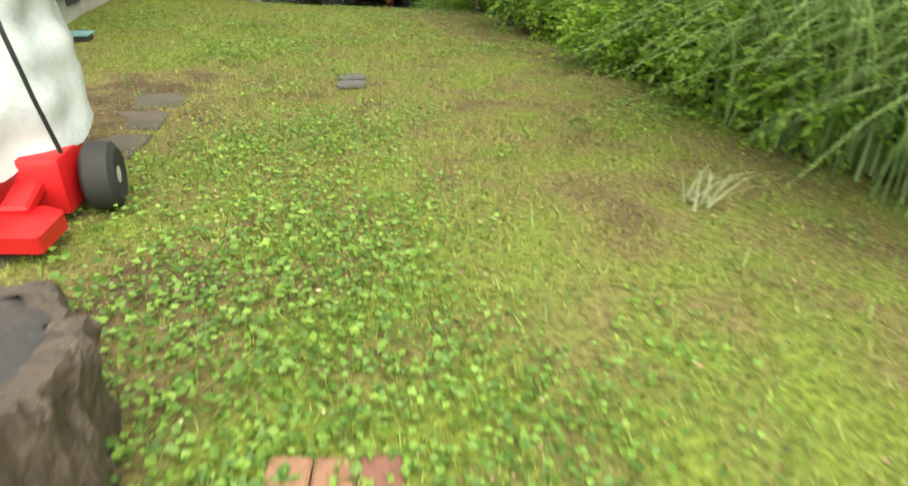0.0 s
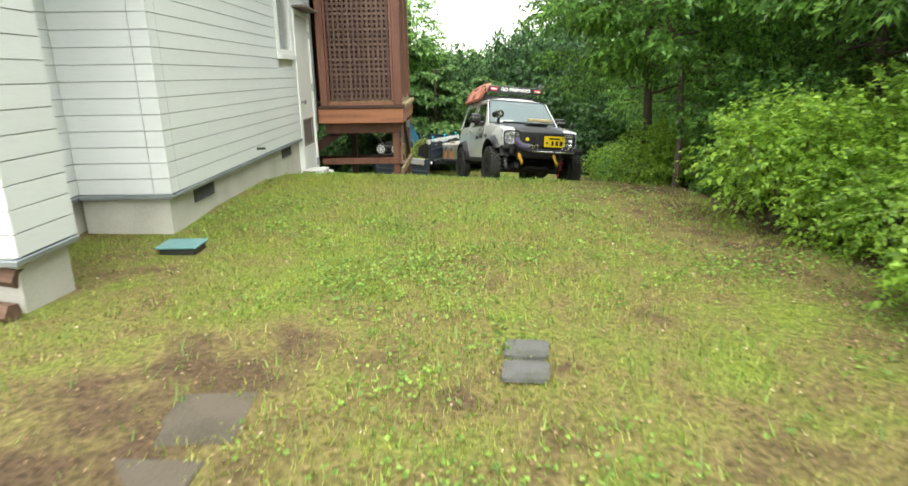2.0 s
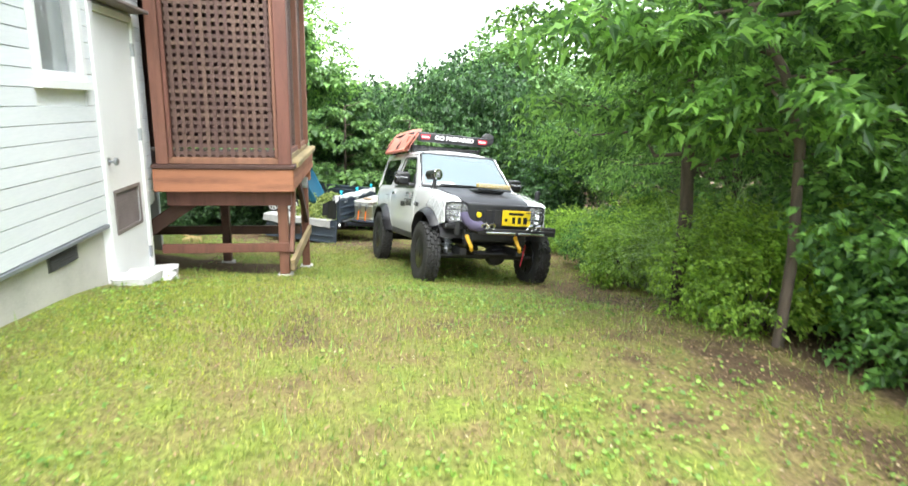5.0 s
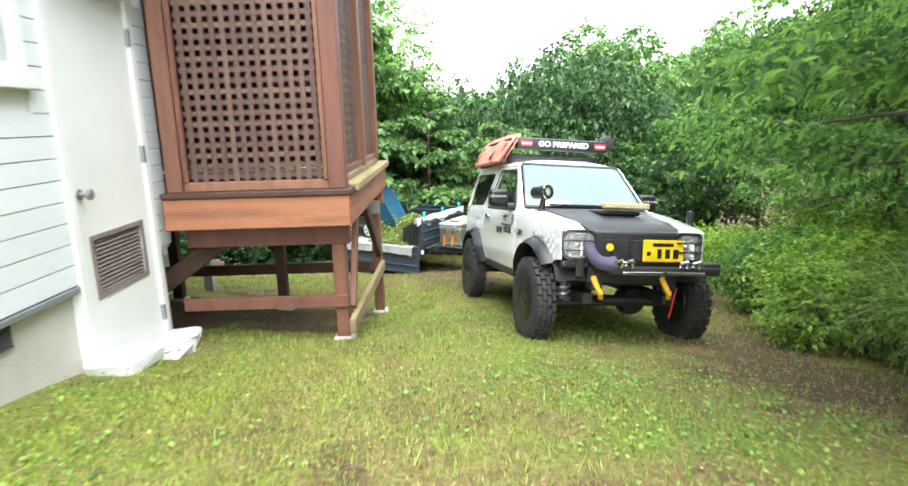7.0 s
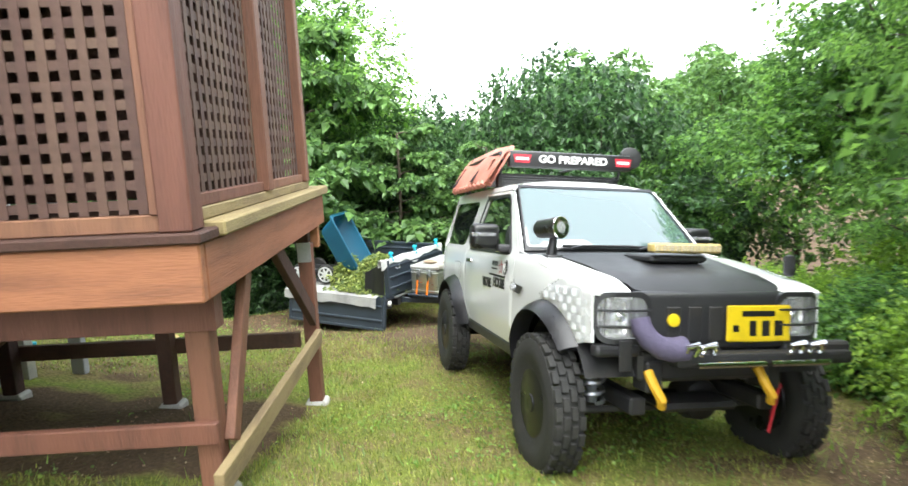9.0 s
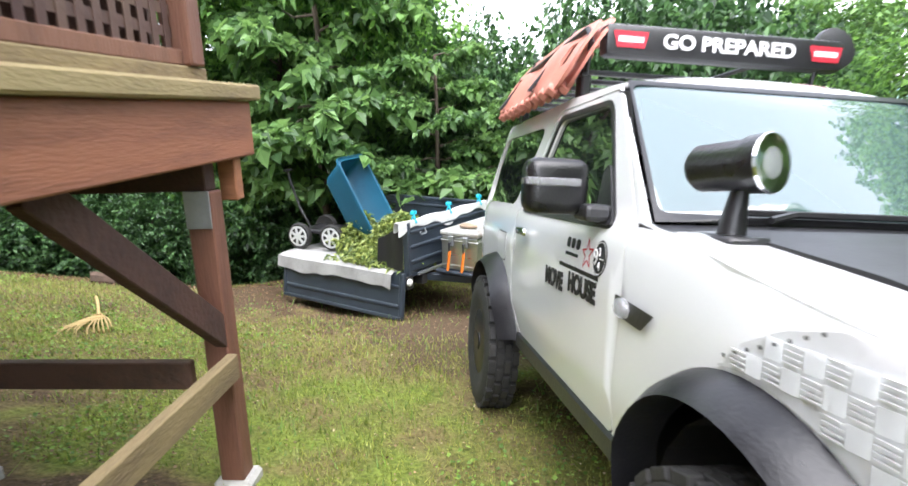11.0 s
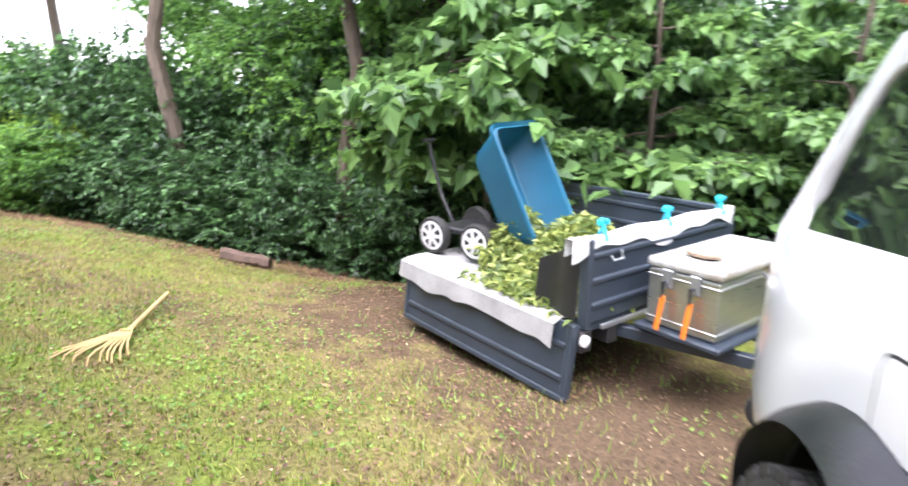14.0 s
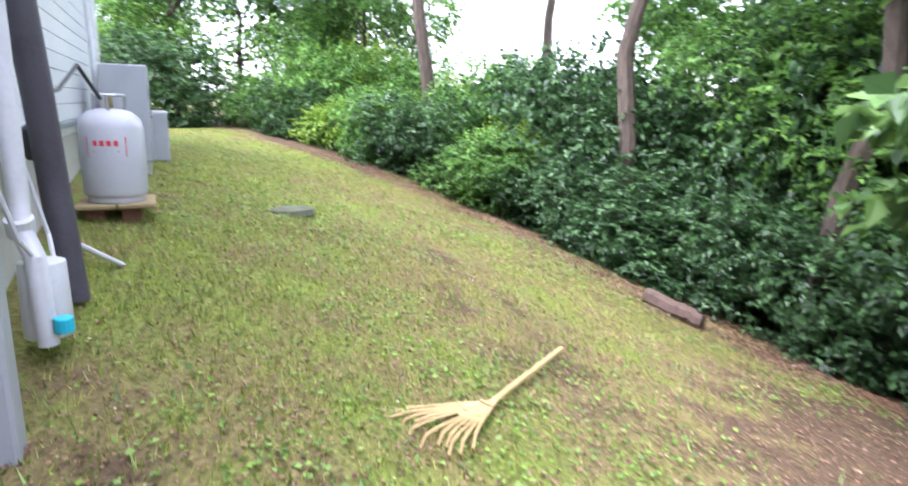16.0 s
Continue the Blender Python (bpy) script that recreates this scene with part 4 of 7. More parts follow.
def arc(cx, cz, r, a0, a1, n=14):
    return [(cx + r * math.cos(radians(a0 + (a1 - a0) * k / n)), cz + r * math.sin(radians(a0 + (a1 - a0) * k / n))) for k in range(n + 1)]


FX, RX, WZ, WR = 1.0, -1.17, 0.335, 0.335
DOORP = soften([(0.40, 0.50), (0.42, 1.05), (0.05, 1.45), (-0.60, 1.455), (-0.82, 1.05), (-0.82, 0.66), (-0.68, 0.50)], 0.05)
DWIN = soften([(0.27, 1.06), (0.0, 1.41), (-0.54, 1.415), (-0.74, 1.06)], 0.045)
QWIN = soften([(-0.98, 1.06), (-0.76, 1.41), (-1.60, 1.42), (-1.80, 1.10), (-1.76, 1.06)], 0.07)
shell = [(0.46, 0.45)] + arc(0.95, 0.445, 0.36, 172, 38) + [(1.31, 0.69), (1.375, 0.70), (1.375, 0.915), (1.30, 0.945), (0.62, 1.05), (0.47, 1.065), (0.015, 1.475), (-0.5, 1.50), (-1.66, 1.50), (-1.84, 1.30), (-1.92, 1.05), (-1.95, 0.62)] + arc(RX, 0.36, 0.42, 5, 175)[::-1][0:0] + [(-1.62, 0.5)] + arc(RX, 0.36, 0.42, 160, 15) + [(-0.70, 0.45)]
for sgn, nm in ((-1, "near"), (1, "far")):
    put_side = lambda u, v: (u, sgn * half_width(u, v), v)
    gap = soften([(p[0], p[1]) for p in [(0.406, 0.494), (0.427, 1.052), (0.054, 1.457), (-0.603, 1.462), (-0.827, 1.052), (-0.827, 0.655), (-0.685, 0.494)]], 0.05)
    part("side_panel", panel(shell, [gap, QWIN], put_side, 0.035, 0.012), M_WHITE, car, smooth=True)
    dr = part("car_door", panel(DOORP, [DWIN], put_side, 0.035, 0.012), M_WHITE, car, smooth=True)
    part("window_glass", panel(soften([(0.28, 1.05), (0.01, 1.42), (-0.55, 1.425), (-0.76, 1.05)], 0.045), [], lambda u, v: (u, sgn * (half_width(u, v) - 0.012), v), 0.1, 0.004), M_GLASSD, dr, "dark tinted wet door window", True)
    seal = [(u * 1.0, v) for u, v in soften([(0.305, 1.035), (0.015, 1.43), (-0.56, 1.437), (-0.775, 1.035)], 0.055)]
    part("window_seal", panel(seal, [DWIN], lambda u, v: (u, sgn * (half_width(u, v) + 0.004), v), 0.2, 0.006), M_PLASTIC, dr)
    hd = part("door_handle", box(-0.665, -0.515, sgn * 0.642, sgn * 0.668, 0.942, 0.974, 0.012, seg=2), M_CHROME, dr, "chrome pull handle", True)
    part("quarter_window", panel(soften([(-0.97, 1.05), (-0.75, 1.42), (-1.61, 1.43), (-1.81, 1.10), (-1.77, 1.05)], 0.07), [], lambda u, v: (u, sgn * (half_width(u, v) - 0.008), v), 0.1, 0.004), M_GLASSD, car, "dark tinted rear quarter window", True)
    # Dark sheet added behind the door so its open gap looks shaded.
    part("door_jamb", panel(gap, [DWIN], lambda u, v: (u, sgn * (half_width(u, v) - 0.022), v), 0.2), M_DARKM, car)
    part("sill", box(-0.72, 0.48, sgn * 0.56, sgn * 0.625, 0.43, 0.505, 0.012), M_PLASTIC, car)
    for cx, nm2 in ((FX, "front"), (RX, "rear")):
        ax, az, ar = (0.95, 0.445, 0.395) if cx == FX else (cx, 0.36, 0.445)
        end = 34 if cx == FX else 12
        outer = arc(ax, az, ar, 176, end, 20)
        inner = arc(ax, az, ar - 0.05, end, 176, 20)
        fl = bmesh.new()
        rings = []
        for (ox, oz), (ix, iz) in zip(outer, inner[::-1]):
            hw = half_width(ox, oz)
            rings.append([fl.verts.new(p) for p in ((ox, sgn * (hw + 0.002), oz), (ox * 0.6 + ix * 0.4, sgn * (hw + 0.05), oz * 0.6 + iz * 0.4), (ix, sgn * (hw + 0.085), iz), (ix, sgn * (hw - 0.02), iz - 0.0))])
        for r0, r1 in zip(rings, rings[1:]):
            for k in range(3):
                fl.faces.new((r0[k], r0[k + 1], r1[k + 1], r1[k]))
        part("wheel_arch_flare", fl, M_FLARE, car, "wet black plastic arch flare", True)
        well = bmesh.new()
        tube([(cx, sgn * 0.30, 0.36), (cx, sgn * 0.60, 0.36)], 0.41, 24, well)
        bmesh.ops.delete(well, geom=[fc for fc in well.faces if fc.calc_center_median().z < 0.52 or abs(fc.calc_center_median().y) > 0.59], context="FACES")
        part("wheel_well", well, M_DARKM, car)

# roof, bonnet, nose, screen, tail
def roof_place(u, v):
    hw = half_width(u, 1.5)
    return (u, v * hw, 1.497 + 0.045 * (1 - abs(v) ** 3.0) - 0.02 * max(0, (u + 0.3) / 0.3) ** 2 - 0.03 * max(0, (-1.4 - u) / 0.4) ** 2)


part("roof", panel([(0.02, -1), (0.02, 1), (-1.68, 1), (-1.68, -1)], [], roof_place, 0.12, 0.012), M_WHITE, car, smooth=True)
def screen_place(u, v):
    x = 0.46 - 0.455 * v + 0.05 * (1 - u * u)
    z = 1.068 + 0.418 * v
    return (x, u * (half_width(0.3, z) - 0.022), z)


part("windscreen", panel([(-0.985, 0.03), (0.985, 0.03), (0.985, 0.97), (-0.985, 0.97)], [], screen_place, 0.1, 0.004), M_GLASSW, car, "windscreen reflecting trees and pale sky", True)
part("windscreen_seal", panel([(-1, -0.01), (1, -0.01), (1, 1), (-1, 1)], [soften([(-0.975, 0.045), (0.975, 0.045), (0.975, 0.955), (-0.975, 0.955)], 0.05)], lambda u, v: tuple(Vector(screen_place(u, v)) + Vector((0.004, 0, 0.004))), 0.1, 0.006), M_FLARE, car, smooth=True)
part("cowl", panel([(0.44, -1), (0.64, -1), (0.64, 1), (0.44, 1)], [], lambda u, v: (u, v * half_width(u, 1.05), 1.062 - 0.12 * (u - 0.44) + 0.015 * (1 - v * v)), 0.1, 0.01), M_PLASTIC, car, smooth=True)
def bonnet_z(x, y):
    return 1.045 - 0.13 * (x - 0.6) - 0.06 * max(0, (x - 1.2) / 0.2) ** 2 + 0.025 * (1 - (y / 0.6) ** 2)


def wing_top(x):
    return float(np.interp(x, [0.62, 1.30, 1.39], [1.052, 0.947, 0.92]))


part("bonnet", panel(soften([(0.61, -0.47), (1.37, -0.38), (1.39, 0), (1.37, 0.38), (0.61, 0.47)], 0.05), [], lambda u, v: (u, v, bonnet_z(u, v) + 0.008), 0.08, 0.012), M_BLACK, car, "matt black bonnet beaded with rain", True)
for sgn in (-1, 1):
    part("fender_top", panel([(0.58, 0.0), (1.39, 0.0), (1.39, 1.0), (0.58, 1.0)], [], lambda u, v: (u, sgn * (np.interp(u, [0.61, 1.37], [0.465, 0.375]) * (1 - v) + half_width(u, wing_top(u)) * v), bonnet_z(u, 0.45) * (1 - v ** 2) + wing_top(u) * v ** 2), 0.08, 0.012), M_WHITE, car, smooth=True)
scoop = bmesh.new()
box(0.72, 1.02, -0.10, 0.24, 1.03, 1.075, 0.03, scoop, seg=3)
part("bonnet_scoop", scoop, M_BLACK, car, smooth=True)
part("nose_panel", box(1.33, 1.405, -0.40, 0.40, 0.66, 0.925, 0.03, seg=3), M_PLASTIC, car, "black slatted grille panel", True)
for k in range(5):
    part("grille_slot", box(1.404, 1.414, -0.24 + k * 0.105, -0.17 + k * 0.105, 0.70, 0.86, 0.006), M_DARKM, car)
for sgn in (-1, 1):
    rimline = soften([(0.305, 0.70), (0.55, 0.695), (0.582, 0.80), (0.565, 0.925), (0.32, 0.925)], 0.06, 5)
    inner = soften([(0.327, 0.722), (0.538, 0.718), (0.564, 0.80), (0.55, 0.902), (0.34, 0.902)], 0.055, 5)
    nose = lambda u, v: 1.412 - 2.6 * max(0, u - 0.45) ** 2
    hl = part("headlight", panel(inner, [], lambda u, v: (nose(u, v) + 0.002, sgn * u, v), 0.05, 0.004), M_HLENS, car, "clear lens over a bright faceted reflector", True)
    part("bezel", panel(rimline, [inner], lambda u, v: (nose(u, v), sgn * u, v), 0.05, 0.05), M_PLASTIC, hl, "black surround")
    part("reflector", panel(inner, [], lambda u, v: (nose(u, v) - 0.012 - 0.085 * max(0, 1 - ((u - 0.44) / 0.125) ** 2) * max(0, 1 - ((v - 0.81) / 0.095) ** 2) ** 0.5, sgn * u, v), 0.024, 0.003), M_REFL, hl, "bright faceted reflector")
    part("bulb_cap", revolve([(0.026, 0.0), (0.024, 0.02), (0.012, 0.032)], 16, m=pose(1.35, sgn * 0.44, 0.81, 0, 90, 0)), M_CHROME, hl, smooth=True)
    part("divider", box(1.36, 1.385, sgn * 0.516, sgn * 0.524, 0.725, 0.897, 0.002), M_PLASTIC, hl)
    for zc in (0.775, 0.845):
        part("guard_bar", tube([(nose(0.33, 0) + 0.014, sgn * 0.325, zc), (nose(0.45, 0) + 0.018, sgn * 0.45, zc), (nose(0.565, 0) + 0.012, sgn * 0.566, zc)], 0.005, 6), M_PLASTIC, hl, "black lamp guard bar", True)
    part("lower_corner", box(1.345, 1.415, sgn * 0.36, sgn * 0.575, 0.640, 0.695, 0.018, seg=2), M_PLASTIC, car)
part("tailgate", panel(soften([(-0.56, 0.55), (0.56, 0.55), (0.58, 1.0), (0.50, 1.48), (-0.50, 1.48), (-0.58, 1.0)], 0.06), [], lambda u, v: (-1.95 + 0.30 * max(0, v - 1.05) / 0.45 * 0.9, u, v), 0.1, 0.012), M_WHITE, car, smooth=True)
part("floor_pan", box(-1.9, 0.9, -0.56, 0.56, 0.44, 0.50, 0.02), M_DARKM, car)
part("dashboard", box(0.15, 0.44, -0.54, 0.54, 0.85, 1.03, 0.04, seg=2), M_PLASTIC, car)
for sgn in (-1, 1):
    st = part("seat", box(-0.55, -0.42, sgn * 0.29 - 0.22, sgn * 0.29 + 0.22, 0.6, 1.12, 0.04, seg=2), M_BLACK, car)
    part("headrest", box(-0.56, -0.46, sgn * 0.29 - 0.12, sgn * 0.29 + 0.12, 1.15, 1.30, 0.03, seg=2), M_BLACK, st)
    part("frame_rail", box(-1.85, 1.35, sgn * 0.33 - 0.04, sgn * 0.33 + 0.04, 0.36, 0.44, 0.01), M_DARKM, car)
part("axle", tube([(FX, -0.6, WZ), (FX, 0.6, WZ)], 0.045, 12), M_DARKM, car, smooth=True)
part("axle", tube([(RX, -0.6, WZ), (RX, 0.6, WZ)], 0.045, 12), M_DARKM, car, smooth=True)
part("differential", revolve([(0.03, -0.12), (0.10, -0.08), (0.12, 0), (0.10, 0.08), (0.03, 0.12)], 16, m=pose(FX, 0.18, WZ, 0, 90, 0)), M_DARKM, car, smooth=True)

# wheels
def make_wheel():
    w = part("wheel", revolve([(0.16, -0.09), (0.19, -0.095), (0.20, -0.07), (0.19, 0.07), (0.16, 0.085)], 28), M_RIM, car, smooth=True)
    prof = [(0.20, -0.082), (0.23, -0.100), (0.28, -0.101), (0.315, -0.088), (0.326, -0.05), (0.328, 0.0), (0.326, 0.05), (0.315, 0.088), (0.28, 0.101), (0.23, 0.100), (0.20, 0.082)]
    ty = part("tyre", revolve(prof, 40), M_RUBBER, w, "muddy-terrain black tyre", True)
    tr = bmesh.new()
    for k in range(26):
        a = k * math.tau / 26
        for row, off in ((-0.068, 0.0), (-0.023, 0.5), (0.023, 0.0), (0.068, 0.5)):
            aa = a + off * math.tau / 26
            box(-0.014, 0.012, -0.030, 0.030, row - 0.019, row + 0.019, 0.003, tr, pose(0.329 * math.cos(aa), 0.329 * math.sin(aa), 0, 0, 0, math.degrees(aa)))
    part("tread", tr, M_RUBBER, w)
    sp = bmesh.new()
    for k in range(6):
        a = k * math.tau / 6
        box(0.03, 0.185, -0.026, 0.026, 0.045, 0.075, 0.008, sp, pose(0, 0, 0, 0, 0, math.degrees(a)))
    cyl(0.05, 0.045, 0.05, 18, 0.006, sp, pose(0, 0, 0.07))
    part("spokes", sp, M_RIM, w)
    return w


wheel = make_wheel()
wheel.matrix_basis = pose(FX, -0.645, WZ, 90, 0, 0) @ Matrix.Diagonal((1, 1, 0.82, 1))
for cx, sgn, steer in ((FX, 1, 0), (RX, -1, 0), (RX, 1, 0)):
    copy_thing(wheel, pose(cx, sgn * 0.645, WZ, 90 if sgn < 0 else -90, 0, 0))

# roof rack with its printed cover, and recovery boards
rack = part("roof_rack", bar((-0.45, -0.47, 1.60), (-1.6, -0.47, 1.60), 0.03, 0.03), M_PLASTIC, car)
part("rack_tube", bar((-0.45, 0.47, 1.60), (-1.6, 0.47, 1.60), 0.03, 0.03), M_PLASTIC, rack)
for k in range(7):
    xx = -0.47 - k * 0.185
    part("cross_bar", bar((xx, -0.47, 1.60), (xx, 0.47, 1.60), 0.025, 0.02), M_PLASTIC, rack)
for xx in (-0.5, -1.5):
    for sgn in (-1, 1):
        part("rack_foot", box(xx - 0.04, xx + 0.04, sgn * 0.46 - 0.02, sgn * 0.46 + 0.02, 1.50, 1.60, 0.008), M_PLASTIC, rack)
for sgn in (-1, 1):
    part("rack_tube", tube([(-0.45, sgn * 0.47, 1.60), (-0.40, sgn * 0.47, 1.70), (-0.45, sgn * 0.47, 1.76), (-1.6, sgn * 0.47, 1.76)], 0.012, 8), M_PLASTIC, rack, smooth=True)
cover = part("light_bar_cover", box(-0.47, -0.38, -0.42, 0.56, 1.655, 1.775, 0.02, seg=2), M_PLASTIC, rack, "black light-bar cover with white words", True)


def words(text, size, material, parent, m, name="lettering", bold=0.0, squeeze=1.0):
    c = bpy.data.curves.new(name, "FONT")
    c.body, c.size, c.align_x, c.align_y, c.extrude, c.offset = text, size, "CENTER", "CENTER", 0.001, bold
    tmp = new("tmp_text", c)
    me = bpy.data.meshes.new_from_object(tmp.evaluated_get(bpy.context.evaluated_depsgraph_get()))
    bpy.data.objects.remove(tmp)
    bpy.data.curves.remove(c)
    me.materials.clear()
    me.materials.append(material)
    me.transform(Matrix.Diagonal((squeeze, 1, 1, 1)))
    return share(name, me, parent, "", m)


M_INKW = mat("white_print", (0.8, 0.8, 0.8), 0.5, None, 9, 60, 0)
M_INK = mat("black_vinyl", (0.012, 0.012, 0.013), 0.4, None, 9, 60, 0)
M_RED = mat("red_print", (0.55, 0.03, 0.05), 0.5, None, 9, 60, 0)
FACE = Matrix(((0, 0, 1, 0), (1, 0, 0, 0), (0, 1, 0, 0), (0, 0, 0, 1)))
words("GO PREPARED", 0.075, M_INKW, cover, Matrix.Translation((-0.378, 0.075, 1.715)) @ FACE, bold=0.0025, squeeze=1.12)
for yc in (-0.325, 0.475):
    lg = part("badge", panel([(-0.07, 0.03), (0.07, 0.03), (0.055, -0.03), (-0.055, -0.03)], [], lambda u, v: (-0.376, yc + u, 1.715 + v), 0.5), M_RED, cover, "red badge on the cover")
    part("badge_edge", box(-0.379, -0.3745, yc - 0.05, yc + 0.05, 1.705, 1.725, 0), M_INKW, cover)

# stickers on the near door, along the panel's curve
def decal(outline, material, name, parent, lift=0.004, grid=0.2):
    return part(name, panel(outline, [], lambda u, v: (u, -(half_width(u, v) + lift), v), grid), material, parent)


near_door = [o for o in car.children if o.name.startswith("car_door")][0]
SIDE = Matrix(((1, 0, 0, 0), (0, 0, -1, 0), (0, 1, 0, 0), (0, 0, 0, 1)))
words("MOVE", 0.080, M_INK, near_door, Matrix.Translation((-0.135, -0.6415, 0.832)) @ SIDE, bold=0.004, squeeze=0.95)
words("HOUSE", 0.080, M_INK, near_door, Matrix.Translation((0.148, -0.6415, 0.848)) @ SIDE, bold=0.004, squeeze=0.95)
decal([(-0.075, 0.889), (0.285, 0.889), (0.285, 0.902), (-0.075, 0.902)], M_INK, "sticker_bar", near_door, 0.002)
words("9", 0.066, M_INKW, near_door, Matrix.Translation((0.258, -0.642, 0.952)) @ SIDE)
words("3", 0.034, M_INKW, near_door, Matrix.Translation((0.293, -0.644, 0.970)) @ SIDE)
words("4", 0.034, M_INKW, near_door, Matrix.Translation((0.293, -0.646, 0.932)) @ SIDE)
decal([(0.277, 0.950), (0.309, 0.950), (0.309, 0.953), (0.277, 0.953)], M_INKW, "sticker_line", near_door, 0.005)
decal([(0.275 + 0.050 * math.cos(k * math.tau / 28), 0.952 + 0.050 * math.sin(k * math.tau / 28)) for k in range(28)], M_INK, "sticker_disc", near_door, 0.002)
ring = panel([(0.275 + 0.046 * math.cos(k * math.tau / 28), 0.952 + 0.046 * math.sin(k * math.tau / 28)) for k in range(28)], [[(0.275 + 0.0435 * math.cos(k * math.tau / 28), 0.952 + 0.0435 * math.sin(k * math.tau / 28)) for k in range(28)]], lambda u, v: (u, -(half_width(u, v) + 0.004), v), 0.5)
part("sticker_ring", ring, M_INKW, near_door)
star = []
for k in range(10):
    r, a2 = (0.052 if k % 2 == 0 else 0.021), math.pi / 2 + k * math.tau / 10 + 0.12
    star.append((0.172 + r * math.cos(a2), 0.952 + r * math.sin(a2)))
inner = [(0.172 + (u - 0.172) * 0.72, 0.952 + (v - 0.952) * 0.72) for u, v in star]
part("sticker_star", panel(star, [inner], lambda u, v: (u, -(half_width(u, v) + 0.002), v), 0.5), mat("red_vinyl", (0.5, 0.02, 0.03), 0.4, None, 9, 60, 0), near_door, "red star outline sticker")
for k in range(3):
    decal(soften([(-0.03 + k * 0.046, 0.955), (0.008 + k * 0.046, 0.955), (0.008 + k * 0.046, 0.987), (-0.03 + k * 0.046, 0.987)], 0.012), M_INK, "sticker_mark", near_door, 0.002)
decal([(-0.03, 0.931), (0.095, 0.931), (0.095, 0.941), (-0.03, 0.941)], M_INK, "sticker_mark", near_door, 0.002)

# side repeater in its black strip, fender tread plate
strip = decal(soften([(0.431, 0.884), (0.427, 0.834), (0.585, 0.826), (0.648, 0.872)], 0.008), M_PLASTIC, "repeater_strip", car, 0.010, 0.05)
flap = part("fuel_flap", panel(soften([(-1.16, 0.79), (-0.96, 0.79), (-0.96, 0.92), (-1.16, 0.92)], 0.03), [], lambda u, v: (u, -(half_width(u, v) + 0.003), v), 0.1, 0.004), M_WHITE, car, "white fuel filler flap", True)
part("flap_gap", panel(soften([(-1.166, 0.784), (-0.954, 0.784), (-0.954, 0.926), (-1.166, 0.926)], 0.033), [soften([(-1.16, 0.79), (-0.96, 0.79), (-0.96, 0.92), (-1.16, 0.92)], 0.03)], lambda u, v: (u, -(half_width(u, v) + 0.002), v), 0.1), M_DARKM, flap)
part("key_barrel", revolve([(0.016, 0), (0.015, 0.008), (0.008, 0.010)], 14, m=pose(-0.708, -0.641, 0.952, 90, 0, 0)), M_CHROME, near_door, "round chrome key barrel", True)
part("repeater", revolve([(0.033, 0), (0.03, 0.012), (0.016, 0.02)], 18, m=pose(0.485, -0.650, 0.858, 90, 0, 0) @ Matrix.Diagonal((1.1, 0.8, 1, 1))), M_LENS, strip, "clear side repeater", True)
M_TREAD = mat("aluminium_tread_plate", (0.78, 0.79, 0.80), 0.28, (0.7, 0.71, 0.72), 6, 60, 0.03, metal=0.35)
tp_out = [(0.95 + 0.402 * math.cos(radians(q)), 0.445 + 0.402 * math.sin(radians(q))) for q in (100, 92, 80, 65, 50, 38)] + [(1.31, 0.70), (1.374, 0.71), (1.374, 0.912), (1.30, 0.936), (1.13, 0.962), (1.03, 0.940), (0.94, 0.896)]
tp = part("tread_plate", panel(tp_out, [], lambda u, v: (u, -(half_width(u, v) + 0.004), v), 0.025, 0.004), M_TREAD, car, "bright aluminium tread plate on the front wing", True)
rows_bm = bmesh.new()
for i in range(16):
    for j in range(11):
        u, v = 0.825 + i * 0.0385, 0.60 + j * 0.0385
        if inside((u - 0.014, v - 0.014), tp_out) and inside((u + 0.014, v + 0.016), tp_out):
            for k in range(4):
                o = (k - 1.5) * 0.009
                du, dv = (0.017, 0.0) if (i + j) % 2 == 0 else (0.0, 0.017)
                cu, cv = (u, v + o) if (i + j) % 2 == 0 else (u + o, v)
                bar((cu - du, -(half_width(cu, cv) + 0.0095), cv - dv), (cu + du, -(half_width(cu, cv) + 0.0095), cv + dv), 0.004, 0.003, 0, rows_bm)
tagged(part("raised_ribs", rows_bm, M_TREAD, tp), kind="stuff")
for k in range(8):
    part("rivet", revolve([(0.004, 0), (0.003, 0.002)], 8, m=pose(0.905 + 0.029 * k, -(half_width(0.90 + 0.029 * k, 0.88) + 0.009), 0.866 + k * 0.0125, 90, 0, 0)), M_DARKM, tp)

